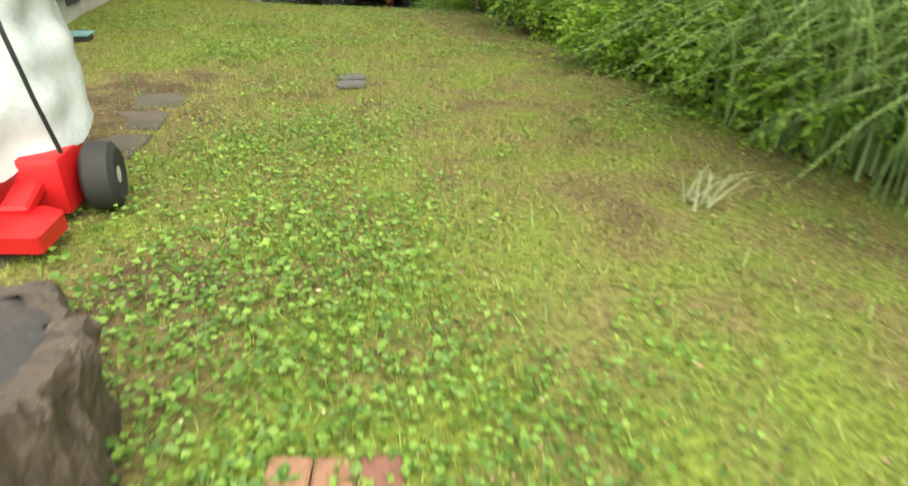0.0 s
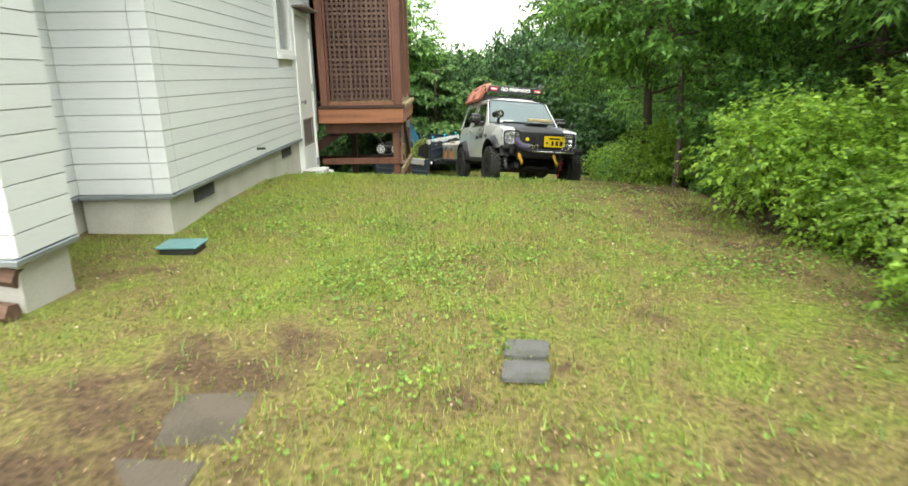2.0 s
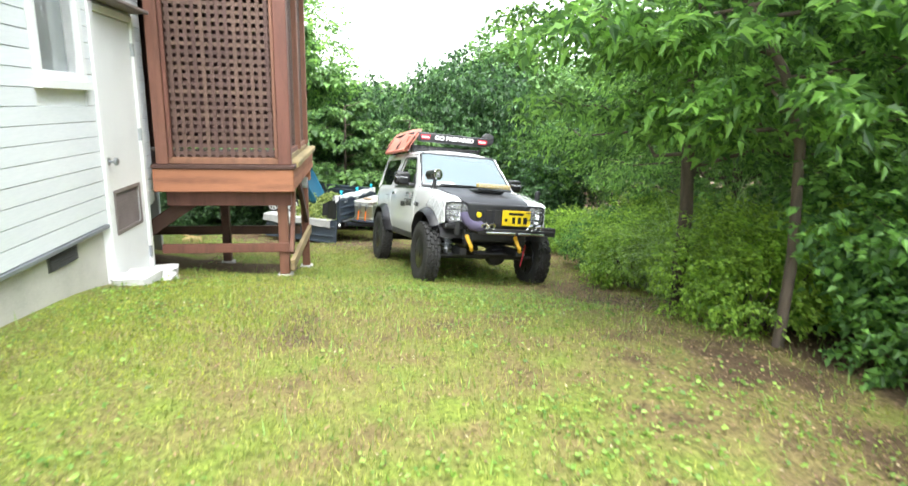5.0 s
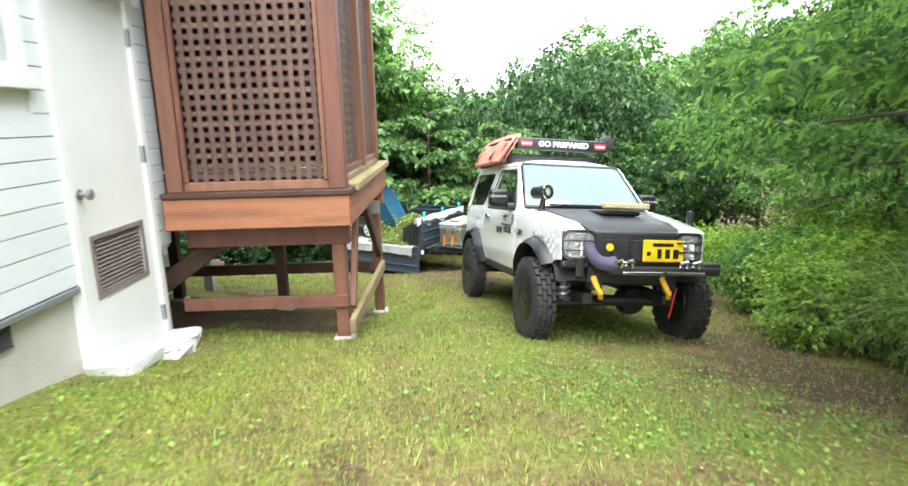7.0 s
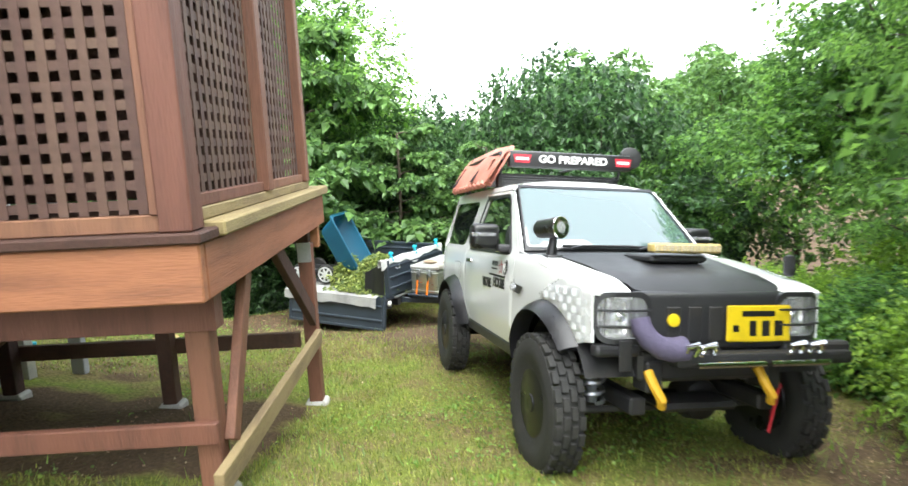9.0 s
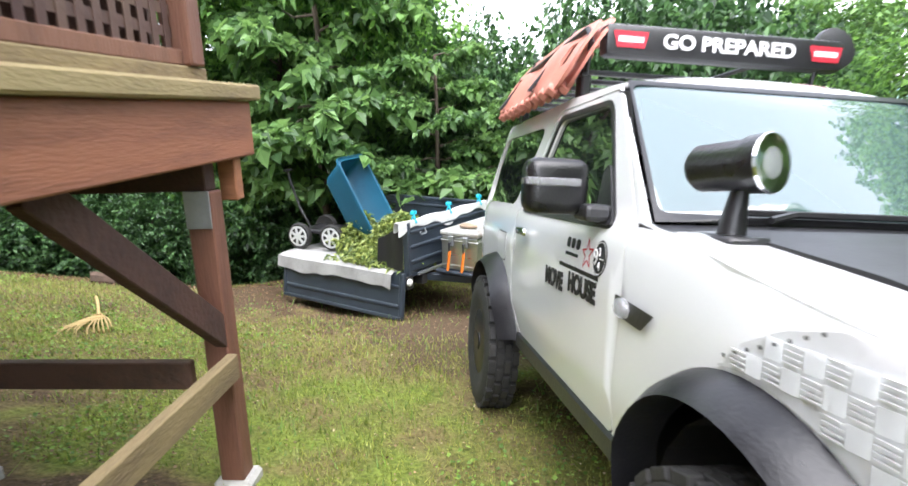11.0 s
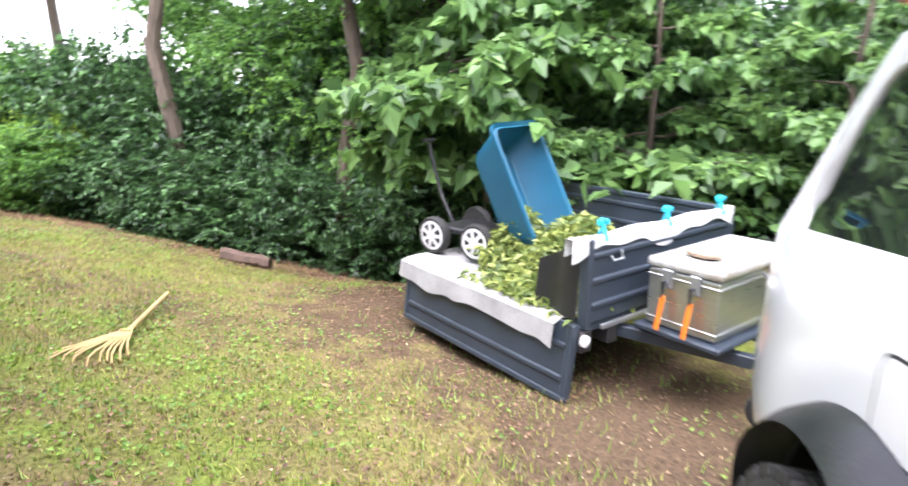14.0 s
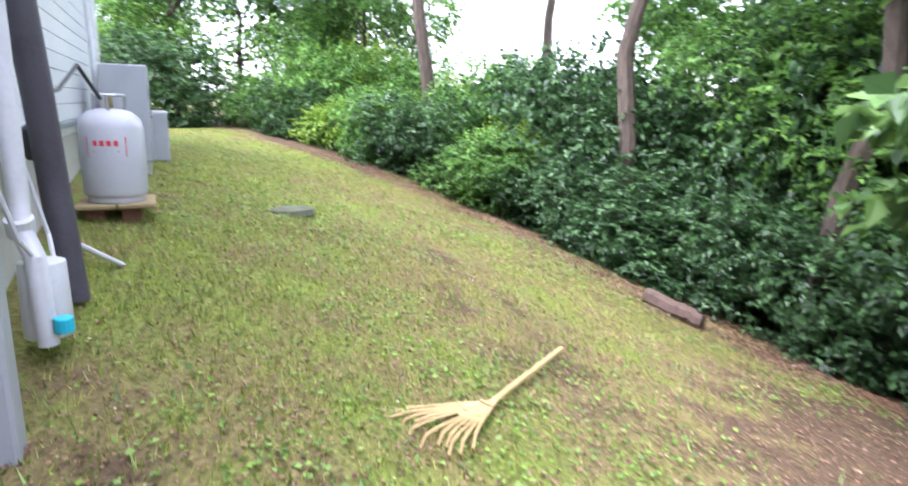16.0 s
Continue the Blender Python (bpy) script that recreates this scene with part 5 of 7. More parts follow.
# door mirrors, spot lamp, wipers
for sgn in (-1, 1):
    mb = bmesh.new()
    box(0.10, 0.21, sgn * 0.65, sgn * 0.835, 1.065, 1.225, 0.035, mb, seg=3)
    mir = part("door_mirror", mb, mat("wet_black_gloss", (0.012, 0.012, 0.013), 0.3, None, 8, 120, 0.15) if sgn < 0 else bpy.data.materials["wet_black_gloss"], car, "gloss black door mirror with a clear indicator", True)
    part("mirror_arm", box(0.14, 0.26, sgn * 0.60, sgn * 0.68, 1.05, 1.10, 0.015, seg=2), M_PLASTIC, mir)
    part("mirror_foot", panel(soften([(0.14, 1.04), (0.29, 1.045), (0.15, 1.22), (0.12, 1.20)], 0.02), [], lambda u, v: (u, sgn * (half_width(u, v) + 0.012), v), 0.2, 0.014), M_PLASTIC, mir)
    part("mirror_glass", box(0.096, 0.101, sgn * 0.67, sgn * 0.82, 1.085, 1.205, 0), M_CHROME, mir, "mirror glass")
    part("indicator", box(0.14, 0.214, sgn * 0.68, sgn * 0.838, 1.145, 1.168, 0.004), M_LENS, mir, "clear indicator strip")
spot = part("spot_lamp", revolve([(0.016, -0.16), (0.042, -0.155), (0.052, -0.14), (0.054, -0.03), (0.060, -0.02), (0.062, 0.018), (0.055, 0.020), (0.048, 0.008)], 28, m=pose(0.70, -0.47, 1.205, 0, 86, 24)), bpy.data.materials["wet_black_gloss"], car, "black cylindrical spot lamp on a bracket", True)
part("spot_rim", revolve([(0.060, 0.014), (0.063, 0.018), (0.060, 0.024), (0.053, 0.022)], 28, m=pose(0.70, -0.47, 1.205, 0, 86, 24)), M_CHROME, spot, smooth=True)
part("spot_reflector", revolve([(0.053, 0.012), (0.04, -0.008), (0.016, -0.02), (0.005, -0.022)], 24, m=pose(0.70, -0.47, 1.205, 0, 86, 24)), M_CHROME, spot, smooth=True)
part("spot_lens", revolve([(0.053, 0.014), (0.04, 0.021), (0.01, 0.025)], 24, m=pose(0.70, -0.47, 1.205, 0, 86, 24)), M_LENS, spot, smooth=True)
sb = bmesh.new()
box(0.52, 0.72, -0.54, -0.44, 1.035, 1.055, 0.008, sb)
tube([(0.63, -0.48, 1.05), (0.63, -0.475, 1.10), (0.635, -0.47, 1.155)], 0.032, 10, sb, 0.6)
part("spot_bracket", sb, M_PLASTIC, spot, smooth=True)
for y0 in (-0.32, 0.12):
    wp = part("wiper", tube([(0.53, y0, 1.085), (0.50, y0 + 0.08, 1.10), (0.495, y0 + 0.2, 1.10)], 0.009, 6), M_PLASTIC, car)
    part("wiper_blade", bar((0.50, y0 - 0.04, 1.10), (0.497, y0 + 0.42, 1.102), 0.012, 0.016, 0.003), M_PLASTIC, wp)
part("wing_mirror", box(1.20, 1.24, 0.52, 0.58, 0.98, 1.09, 0.02, seg=2), M_PLASTIC, car, "small black fender mirror", True)

# light on the scoop
lb = part("yellow_light_bar", box(0.985, 1.045, -0.10, 0.30, 1.085, 1.135, 0.01), mat("dull_amber_lens", (0.50, 0.38, 0.12), 0.35, (0.38, 0.28, 0.1), 9, 60, 0.05), car, "yellow-faced light bar on the bonnet scoop")
for k in range(10):
    part("led", box(1.044, 1.05, -0.085 + k * 0.038, -0.057 + k * 0.038, 1.095, 1.127, 0.004), M_LENS, lb)

# winch bumper, plate, hooks
bump = part("bumper", box(1.42, 1.50, -0.24, 0.66, 0.605, 0.665, 0.015, seg=2), M_DARKM, car, "dark steel winch bumper", True)
part("bumper_bracket", box(1.30, 1.43, -0.34, -0.26, 0.48, 0.62, 0.01), M_DARKM, bump)
part("bumper_bracket", box(1.30, 1.43, 0.26, 0.34, 0.48, 0.62, 0.01), M_DARKM, bump)
for b0, b1 in ((-0.16, 0.17), (0.20, 0.50)):
    part("bumper_bar", tube([(1.525, b0, 0.622), (1.525, b1, 0.622)], 0.014, 10), M_CHROME, bump, "bright steel roller bar", True)
part("bumper_end", box(1.40, 1.47, 0.52, 0.68, 0.615, 0.70, 0.012), M_DARKM, bump)
for yc in (-0.18, -0.10, 0.34, 0.44):
    sh = bmesh.new()
    tube([(1.50, yc - 0.025, 0.66), (1.53, yc - 0.03, 0.70), (1.56, yc, 0.72), (1.53, yc + 0.03, 0.70), (1.50, yc + 0.025, 0.66)], 0.012, 8, sh)
    part("shackle", sh, M_CHROME, bump, "bright steel shackle", True)
part("lower_valance", box(1.32, 1.40, -0.36, 0.36, 0.52, 0.66, 0.02), M_DARKM, car)
part("steering_rod", tube([(1.16, -0.55, 0.34), (1.16, 0.55, 0.34)], 0.018, 8), M_DARKM, car)
part("skid_plate", box(1.12, 1.34, -0.2, 0.2, 0.36, 0.40, 0.02), M_DARKM, car)
M_HOOK = mat("yellow_orange_strap", (0.65, 0.36, 0.02), 0.6)
for yc in (-0.33, 0.22):
    part("tow_strap", tube([(1.42, yc, 0.58), (1.46, yc + 0.01, 0.52), (1.47, yc + 0.04, 0.46), (1.45, yc + 0.05, 0.43)], 0.022, 8), M_HOOK, bump, "orange-yellow tow strap", True)
part("red_strap", bar((1.40, 0.36, 0.50), (1.37, 0.33, 0.26), 0.02, 0.012), M_RED, bump, "hanging red strap")
part("cloth_bag", tube([(1.435, -0.385, 0.815), (1.445, -0.38, 0.775), (1.455, -0.35, 0.725), (1.465, -0.30, 0.69), (1.47, -0.24, 0.68), (1.47, -0.19, 0.685)], 0.042, 12, None, 1.35), mat("faded_purple_cloth", (0.10, 0.085, 0.15), 0.8, (0.07, 0.06, 0.10), 9, 60, 0.4), bump, "faded purple cloth cover", True)
part("hanging_tag", box(1.425, 1.435, -0.475, -0.415, 0.58, 0.72, 0.006), M_DARKM, bump, "grey tag hanging by the bag")
part("yellow_marker", revolve([(0.03, 0), (0.028, 0.012), (0.01, 0.014)], 12, m=pose(1.412, -0.21, 0.80, 0, 90, 0)), M_YEL, car, "yellow round marker")
plate = part("number_plate", box(1.415, 1.423, 0.055, 0.385, 0.70, 0.865, 0.006), M_YEL, car, "yellow number plate with dark bars")
for k, (a0, a1) in enumerate([(0.17, 0.205), (0.235, 0.275), (0.30, 0.345)]):
    part("plate_bar", box(1.4235, 1.4245, a0, a1, 0.725, 0.795, 0), M_INK, plate)
part("plate_bar", box(1.4235, 1.4245, 0.13, 0.30, 0.815, 0.84, 0), M_INK, plate)
part("plate_bar", box(1.4235, 1.4245, 0.085, 0.115, 0.745, 0.775, 0), M_INK, plate)
for sgn in (-1, 1):
    cs = bmesh.new()
    tube([(FX + 0.10 + 0.055 * math.cos(q * 0.6), sgn * 0.44 + 0.055 * math.sin(q * 0.6), 0.36 + q * 0.0050) for q in range(64)], 0.012, 6, cs)
    tube([(FX + 0.10, sgn * 0.44, 0.36), (FX + 0.10, sgn * 0.44, 0.68)], 0.025, 8, cs)
    part("coil_spring", cs, M_STEEL, car, "grey coil spring and damper", True)

# recovery boards strapped on the rack's side
M_BOARD = mat("faded_red_plastic", (0.55, 0.22, 0.165), 0.55, (0.46, 0.16, 0.12), 5, 50, 0.1)
for k in range(2):
    m = pose(-0.95, -0.50 + k * 0.05, 1.665 + k * 0.012, 58, 0, 0)
    if k == 0:
        rb = part("recovery_board", panel(soften([(-0.56, -0.155), (0.50, -0.165), (0.58, -0.06), (0.58, 0.06), (0.50, 0.165), (-0.56, 0.155)], 0.05), [soften([(0.38, -0.05), (0.46, -0.05), (0.46, 0.05), (0.38, 0.05)], 0.02), soften([(-0.50, -0.05), (-0.43, -0.05), (-0.43, 0.05), (-0.50, 0.05)], 0.02)], lambda u, v: (u, v, 0.02 * math.cos(v * 9) + 0.012 * math.sin(u * 9)), 0.05, 0.012), M_BOARD, car, "faded red plastic recovery boards", True)
        sbm = box(-0.016, 0.016, -0.022, 0.022, -0.018, 0.024, 0.005)
        sme = bpy.data.meshes.new("stud")
        sbm.to_mesh(sme)
        sbm.free()
        sme.materials.append(M_BOARD)
        for i in range(13):
            for j in range(4):
                share("stud", sme, rb, m=pose(-0.40 + i * 0.062, -0.105 + j * 0.07, -0.022))
        for i in range(9):
            share("stud", sme, rb, m=pose(-0.5 + i * 0.12, -0.165, 0.0, 0, 0, 45))
        rb.matrix_basis = m
    else:
        copy_thing(rb, m)
for xx in (-0.75, -1.4):
    part("strap", tube([(xx, -0.46, 1.56), (xx, -0.62, 1.56), (xx, -0.42, 1.83), (xx, -0.40, 1.74)], 0.010, 6), M_PLASTIC, rack, "black tie-down strap")
fan = part("rear_work_lamp", revolve([(0.085, -0.02), (0.09, 0), (0.085, 0.02), (0.05, 0.028)], 24, m=pose(-0.50, 0.60, 1.77, 0, 80, 0)), M_PLASTIC, rack, "round black lamp", True)

# ---- trailer ----
gdir, pdir = Vector((-0.971, 0.239, 0)).normalized(), Vector((0.239, 0.971, 0)).normalized()
TR = Matrix(((gdir.x, -pdir.x, 0, -4.30), (gdir.y, -pdir.y, 0, 14.60), (0, 0, 1, 0), (0, 0, 0, 1)))
M_NAVY = mat("navy_painted_steel", (0.030, 0.041, 0.056), 0.4, (0.022, 0.030, 0.04), 4, 60, 0.08)
M_SHEET = mat("grey_weed_fabric", (0.33, 0.33, 0.32), 0.85, (0.20, 0.20, 0.195), 6, 120, 0.3)
M_TARP = mat("pale_tarpaulin", (0.60, 0.61, 0.60), 0.55, (0.48, 0.49, 0.48), 6, 60, 0.2)
M_BLACKV = mat("black_vinyl_sheet", (0.015, 0.015, 0.016), 0.35, None, 6, 60, 0.1)
trailer = thing("trailer", TR, "navy steel box trailer with one side gate dropped", "trailer")
TL, TW, ZB, ZR = 1.46, 1.25, -0.205, 0.215


def ribbed(name, length, height, n, m, label="", thick=0.025):
    """A steel side: a sheet with pressed ribs, end stiffeners and a rolled top."""
    side = part(name, box(0, length, -thick / 2, thick / 2, 0, height, 0.003), M_NAVY, trailer, label, m=m)
    for k in range(n):
        zc = height * (k + 0.7) / (n + 0.4)
        part("pressed_rib", box(0.04, length - 0.04, -thick / 2 - 0.012, thick / 2 + 0.012, zc - 0.016, zc + 0.016, 0.008), M_NAVY, side)
    for x0 in (0, length - 0.035):
        part("stiffener", box(x0 - 0.001, x0 + 0.036, -thick / 2 - 0.012, thick / 2 + 0.012, 0.001, height - 0.031, 0.006), M_NAVY, side)
    part("top_roll", box(-0.001, length + 0.001, -thick / 2 - 0.010, thick / 2 + 0.010, height - 0.03, height + 0.001, 0.005), M_NAVY, side)
    return side


part("bed", box(0, TL, -TW, 0, ZB - 0.05, ZB - 0.01, 0.006), M_NAVY, trailer)
ribbed("dropped_gate", TL, 0.395, 2, pose(0, 0.03, ZB + 0.005, 188, 0, 0), "side gate hanging down")
ribbed("front_panel", TW, ZR - ZB, 3, pose(0.0, -TW, ZB, 0, 0, 90))
ribbed("far_panel", TL, ZR - ZB, 3, pose(0, -TW, ZB))
part("chassis_rail", box(-0.02, TL, -0.25, -0.18, ZB - 0.14, ZB - 0.055, 0.006), M_DARKM, trailer)
part("chassis_rail", box(-0.02, TL, -TW + 0.18, -TW + 0.25, ZB - 0.14, ZB - 0.055, 0.006), M_DARKM, trailer)
part("corner_post", box(-0.03, 0.03, -0.04, 0.0, ZB - 0.02, ZR, 0.006), M_NAVY, trailer)
lampbox = part("lamp_bracket", box(-0.02, 0.04, -0.06, 0.02, ZB - 0.14, ZB - 0.03, 0.006), M_DARKM, trailer)
part("marker_lamp", revolve([(0.03, 0), (0.03, 0.014), (0.018, 0.02)], 18, m=pose(-0.02, 0.0, ZB - 0.075, 0, -90, 0)), M_INKW, lampbox, "round white marker lamp", True)
part("light_strip", box(-0.03, -0.012, -0.5, -0.12, ZB - 0.045, ZB - 0.02, 0.003), M_STEEL, trailer)
for yc in (-0.14, -TW + 0.14):
    tw = part("trailer_wheel", cyl(0.10, 0.10, 0.12, 20, 0.01, m=pose(TL * 0.5, yc, -0.37, 90, 0, 0)), M_RIM, trailer)
    part("tyre", revolve([(0.10, -0.06), (0.16, -0.07), (0.19, -0.05), (0.19, 0.05), (0.16, 0.07), (0.10, 0.06)], 28, m=pose(TL * 0.5, yc, -0.37, 90, 0, 0)), M_RUBBER, tw, smooth=True)
for yc in (-0.3, -TW + 0.3):
    part("drawbar", bar((0.02, yc, ZB - 0.1), (-1.0, -TW / 2, ZB - 0.12), 0.05, 0.06), M_NAVY, trailer)
part("coupling", bar((-0.95, -TW / 2, ZB - 0.11), (-1.2, -TW / 2, ZB - 0.10), 0.07, 0.07, 0.012), M_STEEL, trailer)
jw = part("jockey_wheel", revolve([(0.03, -0.03), (0.075, -0.03), (0.08, 0), (0.075, 0.03), (0.03, 0.03)], 20, m=pose(-0.75, -0.30, -0.42, 90, 0, 20)), M_RUBBER, trailer, smooth=True)
part("jockey_stem", tube([(-0.75, -0.36, -0.42), (-0.75, -0.36, -0.05)], 0.022, 10), M_STEEL, jw, smooth=True)
part("latch", tube([(-0.035, -0.15, 0.12), (-0.05, -0.15, 0.10), (-0.05, -0.22, 0.10), (-0.035, -0.22, 0.14)], 0.006, 6), M_STEEL, trailer)

# fabric over bed and gate, tarpaulin over the front panel
rngc = np.random.default_rng(8)
def cloth(us, vs, place):
    bm = bmesh.new()
    g = [[bm.verts.new(place(u, v)) for v in vs] for u in us]
    for a0, a1 in zip(g, g[1:]):
        for k in range(len(vs) - 1):
            bm.faces.new((a0[k], a0[k + 1], a1[k + 1], a1[k]))
    return bm


def fabric_place(u, v):
    wob = 0.012 * math.sin(9 * u) + 0.006 * math.sin(31 * u + 2)
    if v <= 0:
        return (u, v * 1.1 + 0.03, ZB + 0.012 + 0.010 * math.sin(7 * u + 4 * v) * math.sin(5 * v))
    return (u, 0.078 + 0.010 * math.sin(17 * u) * v * 8 + 0.16 * v, ZB + 0.014 - v * (1.25 + 0.14 * math.sin(6 * u + 1) + 0.06 * math.sin(23 * u)) + wob * v * 3)


fb = cloth(np.linspace(0.10, TL + 0.05, 70), np.concatenate([np.linspace(-1.0, 0, 24), np.linspace(0.015, 0.10, 5)]), fabric_place)
put("ground_fabric", fb, M_SHEET, TR, "grey woven ground fabric spread over the trailer bed", "fabric", smooth=True)
tf = cloth(np.linspace(0.11, -TW + 0.02, 60), np.linspace(-0.13, 0.11, 13), lambda u, v: (v * 0.28 * (1 if abs(v) < 0.06 else 1) if abs(v) < 0.05 else math.copysign(0.024, v), u, ZR + 0.012 + 0.006 * math.sin(13 * u) - max(0, abs(v) - 0.05) * (1.0 + 0.35 * math.sin(8 * u) + 0.2 * math.sin(19 * u))))
put("tarpaulin", tf, M_TARP, TR, "pale tarpaulin folded over the trailer's front panel", "tarpaulin", smooth=True)
cv = cloth(np.linspace(0.03, 0.32, 10), np.linspace(0, 1, 12), lambda u, v: (u, -0.03 + 0.02 * math.sin(20 * u) + 0.03 * v, ZR - 0.02 - v * (ZR - ZB - 0.04) - 0.5 * (u - 0.03) * (1 - v)))
put("vinyl_sheet", cv, M_BLACKV, TR, "black vinyl sheet hanging at the trailer's corner", "sheet", smooth=True)
M_CLIP = mat("turquoise_plastic", (0.02, 0.45, 0.60), 0.35, None, 8, 60, 0)
for yc in (-0.12, -0.62, -1.12):
    cl = thing("clip", TR @ pose(0.0, yc, ZR + 0.03), "turquoise plastic clip on the tarpaulin", "clip", "clips on the tarpaulin")
    for sgn in (-1, 1):
        part("jaw", bar((0.03 * sgn, 0.0, -0.05), (-0.012 * sgn, 0, 0.055), 0.022, 0.010, 0.004), M_CLIP, cl)
        part("grip", box(-0.016, 0.016, sgn * 0.012, sgn * 0.03, 0.02, 0.05, 0.006), M_CLIP, cl)

# heap of clippings
def heap(name, n, centre, spread, height, seed, label):
    r = np.random.default_rng(seed)
    q = np.clip(r.normal(0, 0.45, (n, 2)), -1.2, 1.2)
    hh = height * np.exp(-1.6 * (q ** 2).sum(1)) * r.uniform(0.25, 1.0, n)
    p = np.array(centre) + np.stack([q[:, 0] * spread[0], q[:, 1] * spread[1], hh], 1)
    aim = r.normal(0, 1, (n, 3))
    aim[:, 2] *= 0.5
    v, f = leaves(r, p, aim, r.uniform(0.025, 0.085, n), 0.2, 0.2)
    ob = soup(name, v, f, M_CLIPPING)
    ob.matrix_world = TR
    return tagged(ob, label, "clippings", kind="stuff")


M_CLIPPING = leaf_mat("cut_greenery", (0.11, 0.19, 0.04), (0.29, 0.33, 0.10), 0.45, 0.3)
heap("clippings", 13000, (0.52, -0.55, ZB + 0.02), (0.41, 0.48), 0.36, 3, "heap of wilting green garden clippings")
heap("clippings", 2200, (0.88, -0.42, ZB + 0.10), (0.20, 0.22), 0.30, 6, "wilting clippings tipped from the cart's tub")
heap("clippings", 1500, (0.45, -0.10, ZB + 0.02), (0.26, 0.10), 0.08, 4, "loose green clippings on the grey fabric")

# dump cart
M_BLUE = mat("petrol_blue_plastic", (0.008, 0.085, 0.15), 0.35, (0.006, 0.065, 0.12), 4, 60, 0.05)
M_HUB = mat("silver_plastic_hub", (0.62, 0.63, 0.64), 0.3, None, 8, 60, 0.0, metal=0.3)
cart = thing("garden_cart", TR @ pose(1.335, -0.43, ZB + 0.02, 0, 0, 12.6), "petrol-blue tipping garden cart with silver hubs, tipped up", "cart")


def tub():
    """A tapered tub with a rolled rim, open upwards; length along x."""
    bm = bmesh.new()
    loops = []
    for z, lx, ly in ((0.0, 0.30, 0.19), (0.03, 0.32, 0.205), (0.24, 0.385, 0.255), (0.255, 0.41, 0.28), (0.235, 0.41, 0.28), (0.235, 0.395, 0.265), (0.25, 0.375, 0.245), (0.035, 0.31, 0.195), (0.015, 0.29, 0.18)):
        ring = soften([(-lx, -ly), (lx, -ly), (lx, ly), (-lx, ly)], 0.08, 5)
        loops.append([bm.verts.new((p[0], p[1], z)) for p in ring])
    for a0, a1 in zip(loops, loops[1:]):
        n = len(a0)
        for k in range(n):
            bm.faces.new((a0[k], a0[(k + 1) % n], a1[(k + 1) % n], a1[k]))
    bm.faces.new(loops[0][::-1])
    bm.faces.new(loops[-1])
    return bm


part("tub", tub(), M_BLUE, cart, "petrol-blue plastic tub standing on its lip", True, m=pose(-0.26, 0.02, 0.40, 0, 0, 4) @ pose(0, 0, 0, 0, -64, 0))
part("cart_frame", box(-0.20, 0.22, -0.16, 0.16, 0.13, 0.17, 0.01), M_PLASTIC, cart)
part("cart_handle", tube([(0.22, 0.0, 0.16), (0.33, 0.0, 0.35), (0.42, 0.0, 0.62), (0.44, 0.0, 0.72)], 0.013, 8), M_PLASTIC, cart, "black pull handle", True)
part("cart_grip", tube([(0.44, -0.06, 0.73), (0.44, 0.06, 0.73)], 0.014, 8), M_PLASTIC, cart)


def cart_wheel():
    w = part("cart_wheel", revolve([(0.098, -0.03), (0.116, -0.034), (0.124, -0.02), (0.124, 0.02), (0.116, 0.034), (0.098, 0.03)], 28), M_RUBBER, cart, smooth=True)
    ro = [(0.099 * math.cos(k * math.tau / 42), 0.099 * math.sin(k * math.tau / 42)) for k in range(42)]
    cuts = []
    for k in range(7):
        q = k * math.tau / 7
        cuts.append([(r2 * math.cos(q + o), r2 * math.sin(q + o)) for r2, o in ((0.036, -0.15), (0.080, -0.30), (0.083, 0.0), (0.080, 0.30), (0.036, 0.15))])
    hb = panel(ro, cuts, lambda u, v: (u, v, 0.042 - 0.008 * (u * u + v * v) / 0.0098), 0.02, 0.012)
    part("hub", hb, M_HUB, w, "silver seven-spoke hub", False)
    part("hub_back", cyl(0.08, 0.08, 0.01, 24, m=pose(0, 0, 0.0)), M_PLASTIC, w)
    return w


cwh = cart_wheel()
cwh.matrix_basis = pose(0.185, 0.23, 0.122, -90, 0, 0)
for xx, sgn in ((-0.185, 1), (0.185, -1), (-0.185, -1)):
    copy_thing(cwh, pose(xx, sgn * 0.23, 0.122, -90 * sgn, 0, 0))
part("cart_axle", tube([(0.18, -0.2, 0.122), (0.18, 0.2, 0.122)], 0.01, 8), M_DARKM, cart)
part("cart_axle", tube([(-0.18, -0.2, 0.122), (-0.18, 0.2, 0.122)], 0.01, 8), M_DARKM, cart)

# aluminium box on the drawbar
M_ALU = mat("brushed_aluminium", (0.50, 0.51, 0.48), 0.3, (0.40, 0.41, 0.38), 3, 70, 0.06, metal=0.9, stretch=(1, 1, 14))
M_LID = mat("muddy_aluminium_lid", (0.52, 0.53, 0.51), 0.4, (0.24, 0.19, 0.14), 5, 50, 0.1, metal=0.4)
tb = thing("tool_box", TR @ pose(-0.50, -1.0, -0.21), "aluminium transport box with buckled lid on the drawbar", "box")
part("body", box(0, 0.36, 0, 0.70, 0.0, 0.28, 0.012, seg=2), M_ALU, tb)
part("lid", box(-0.01, 0.37, -0.01, 0.71, 0.282, 0.33, 0.018, seg=2), M_LID, tb, "pale lid with mud on it")
for k in range(2):
    part("rib", box(-0.005, 0.365, -0.005, 0.705, 0.03 + k * 0.21, 0.042 + k * 0.21, 0.004), M_ALU, tb)
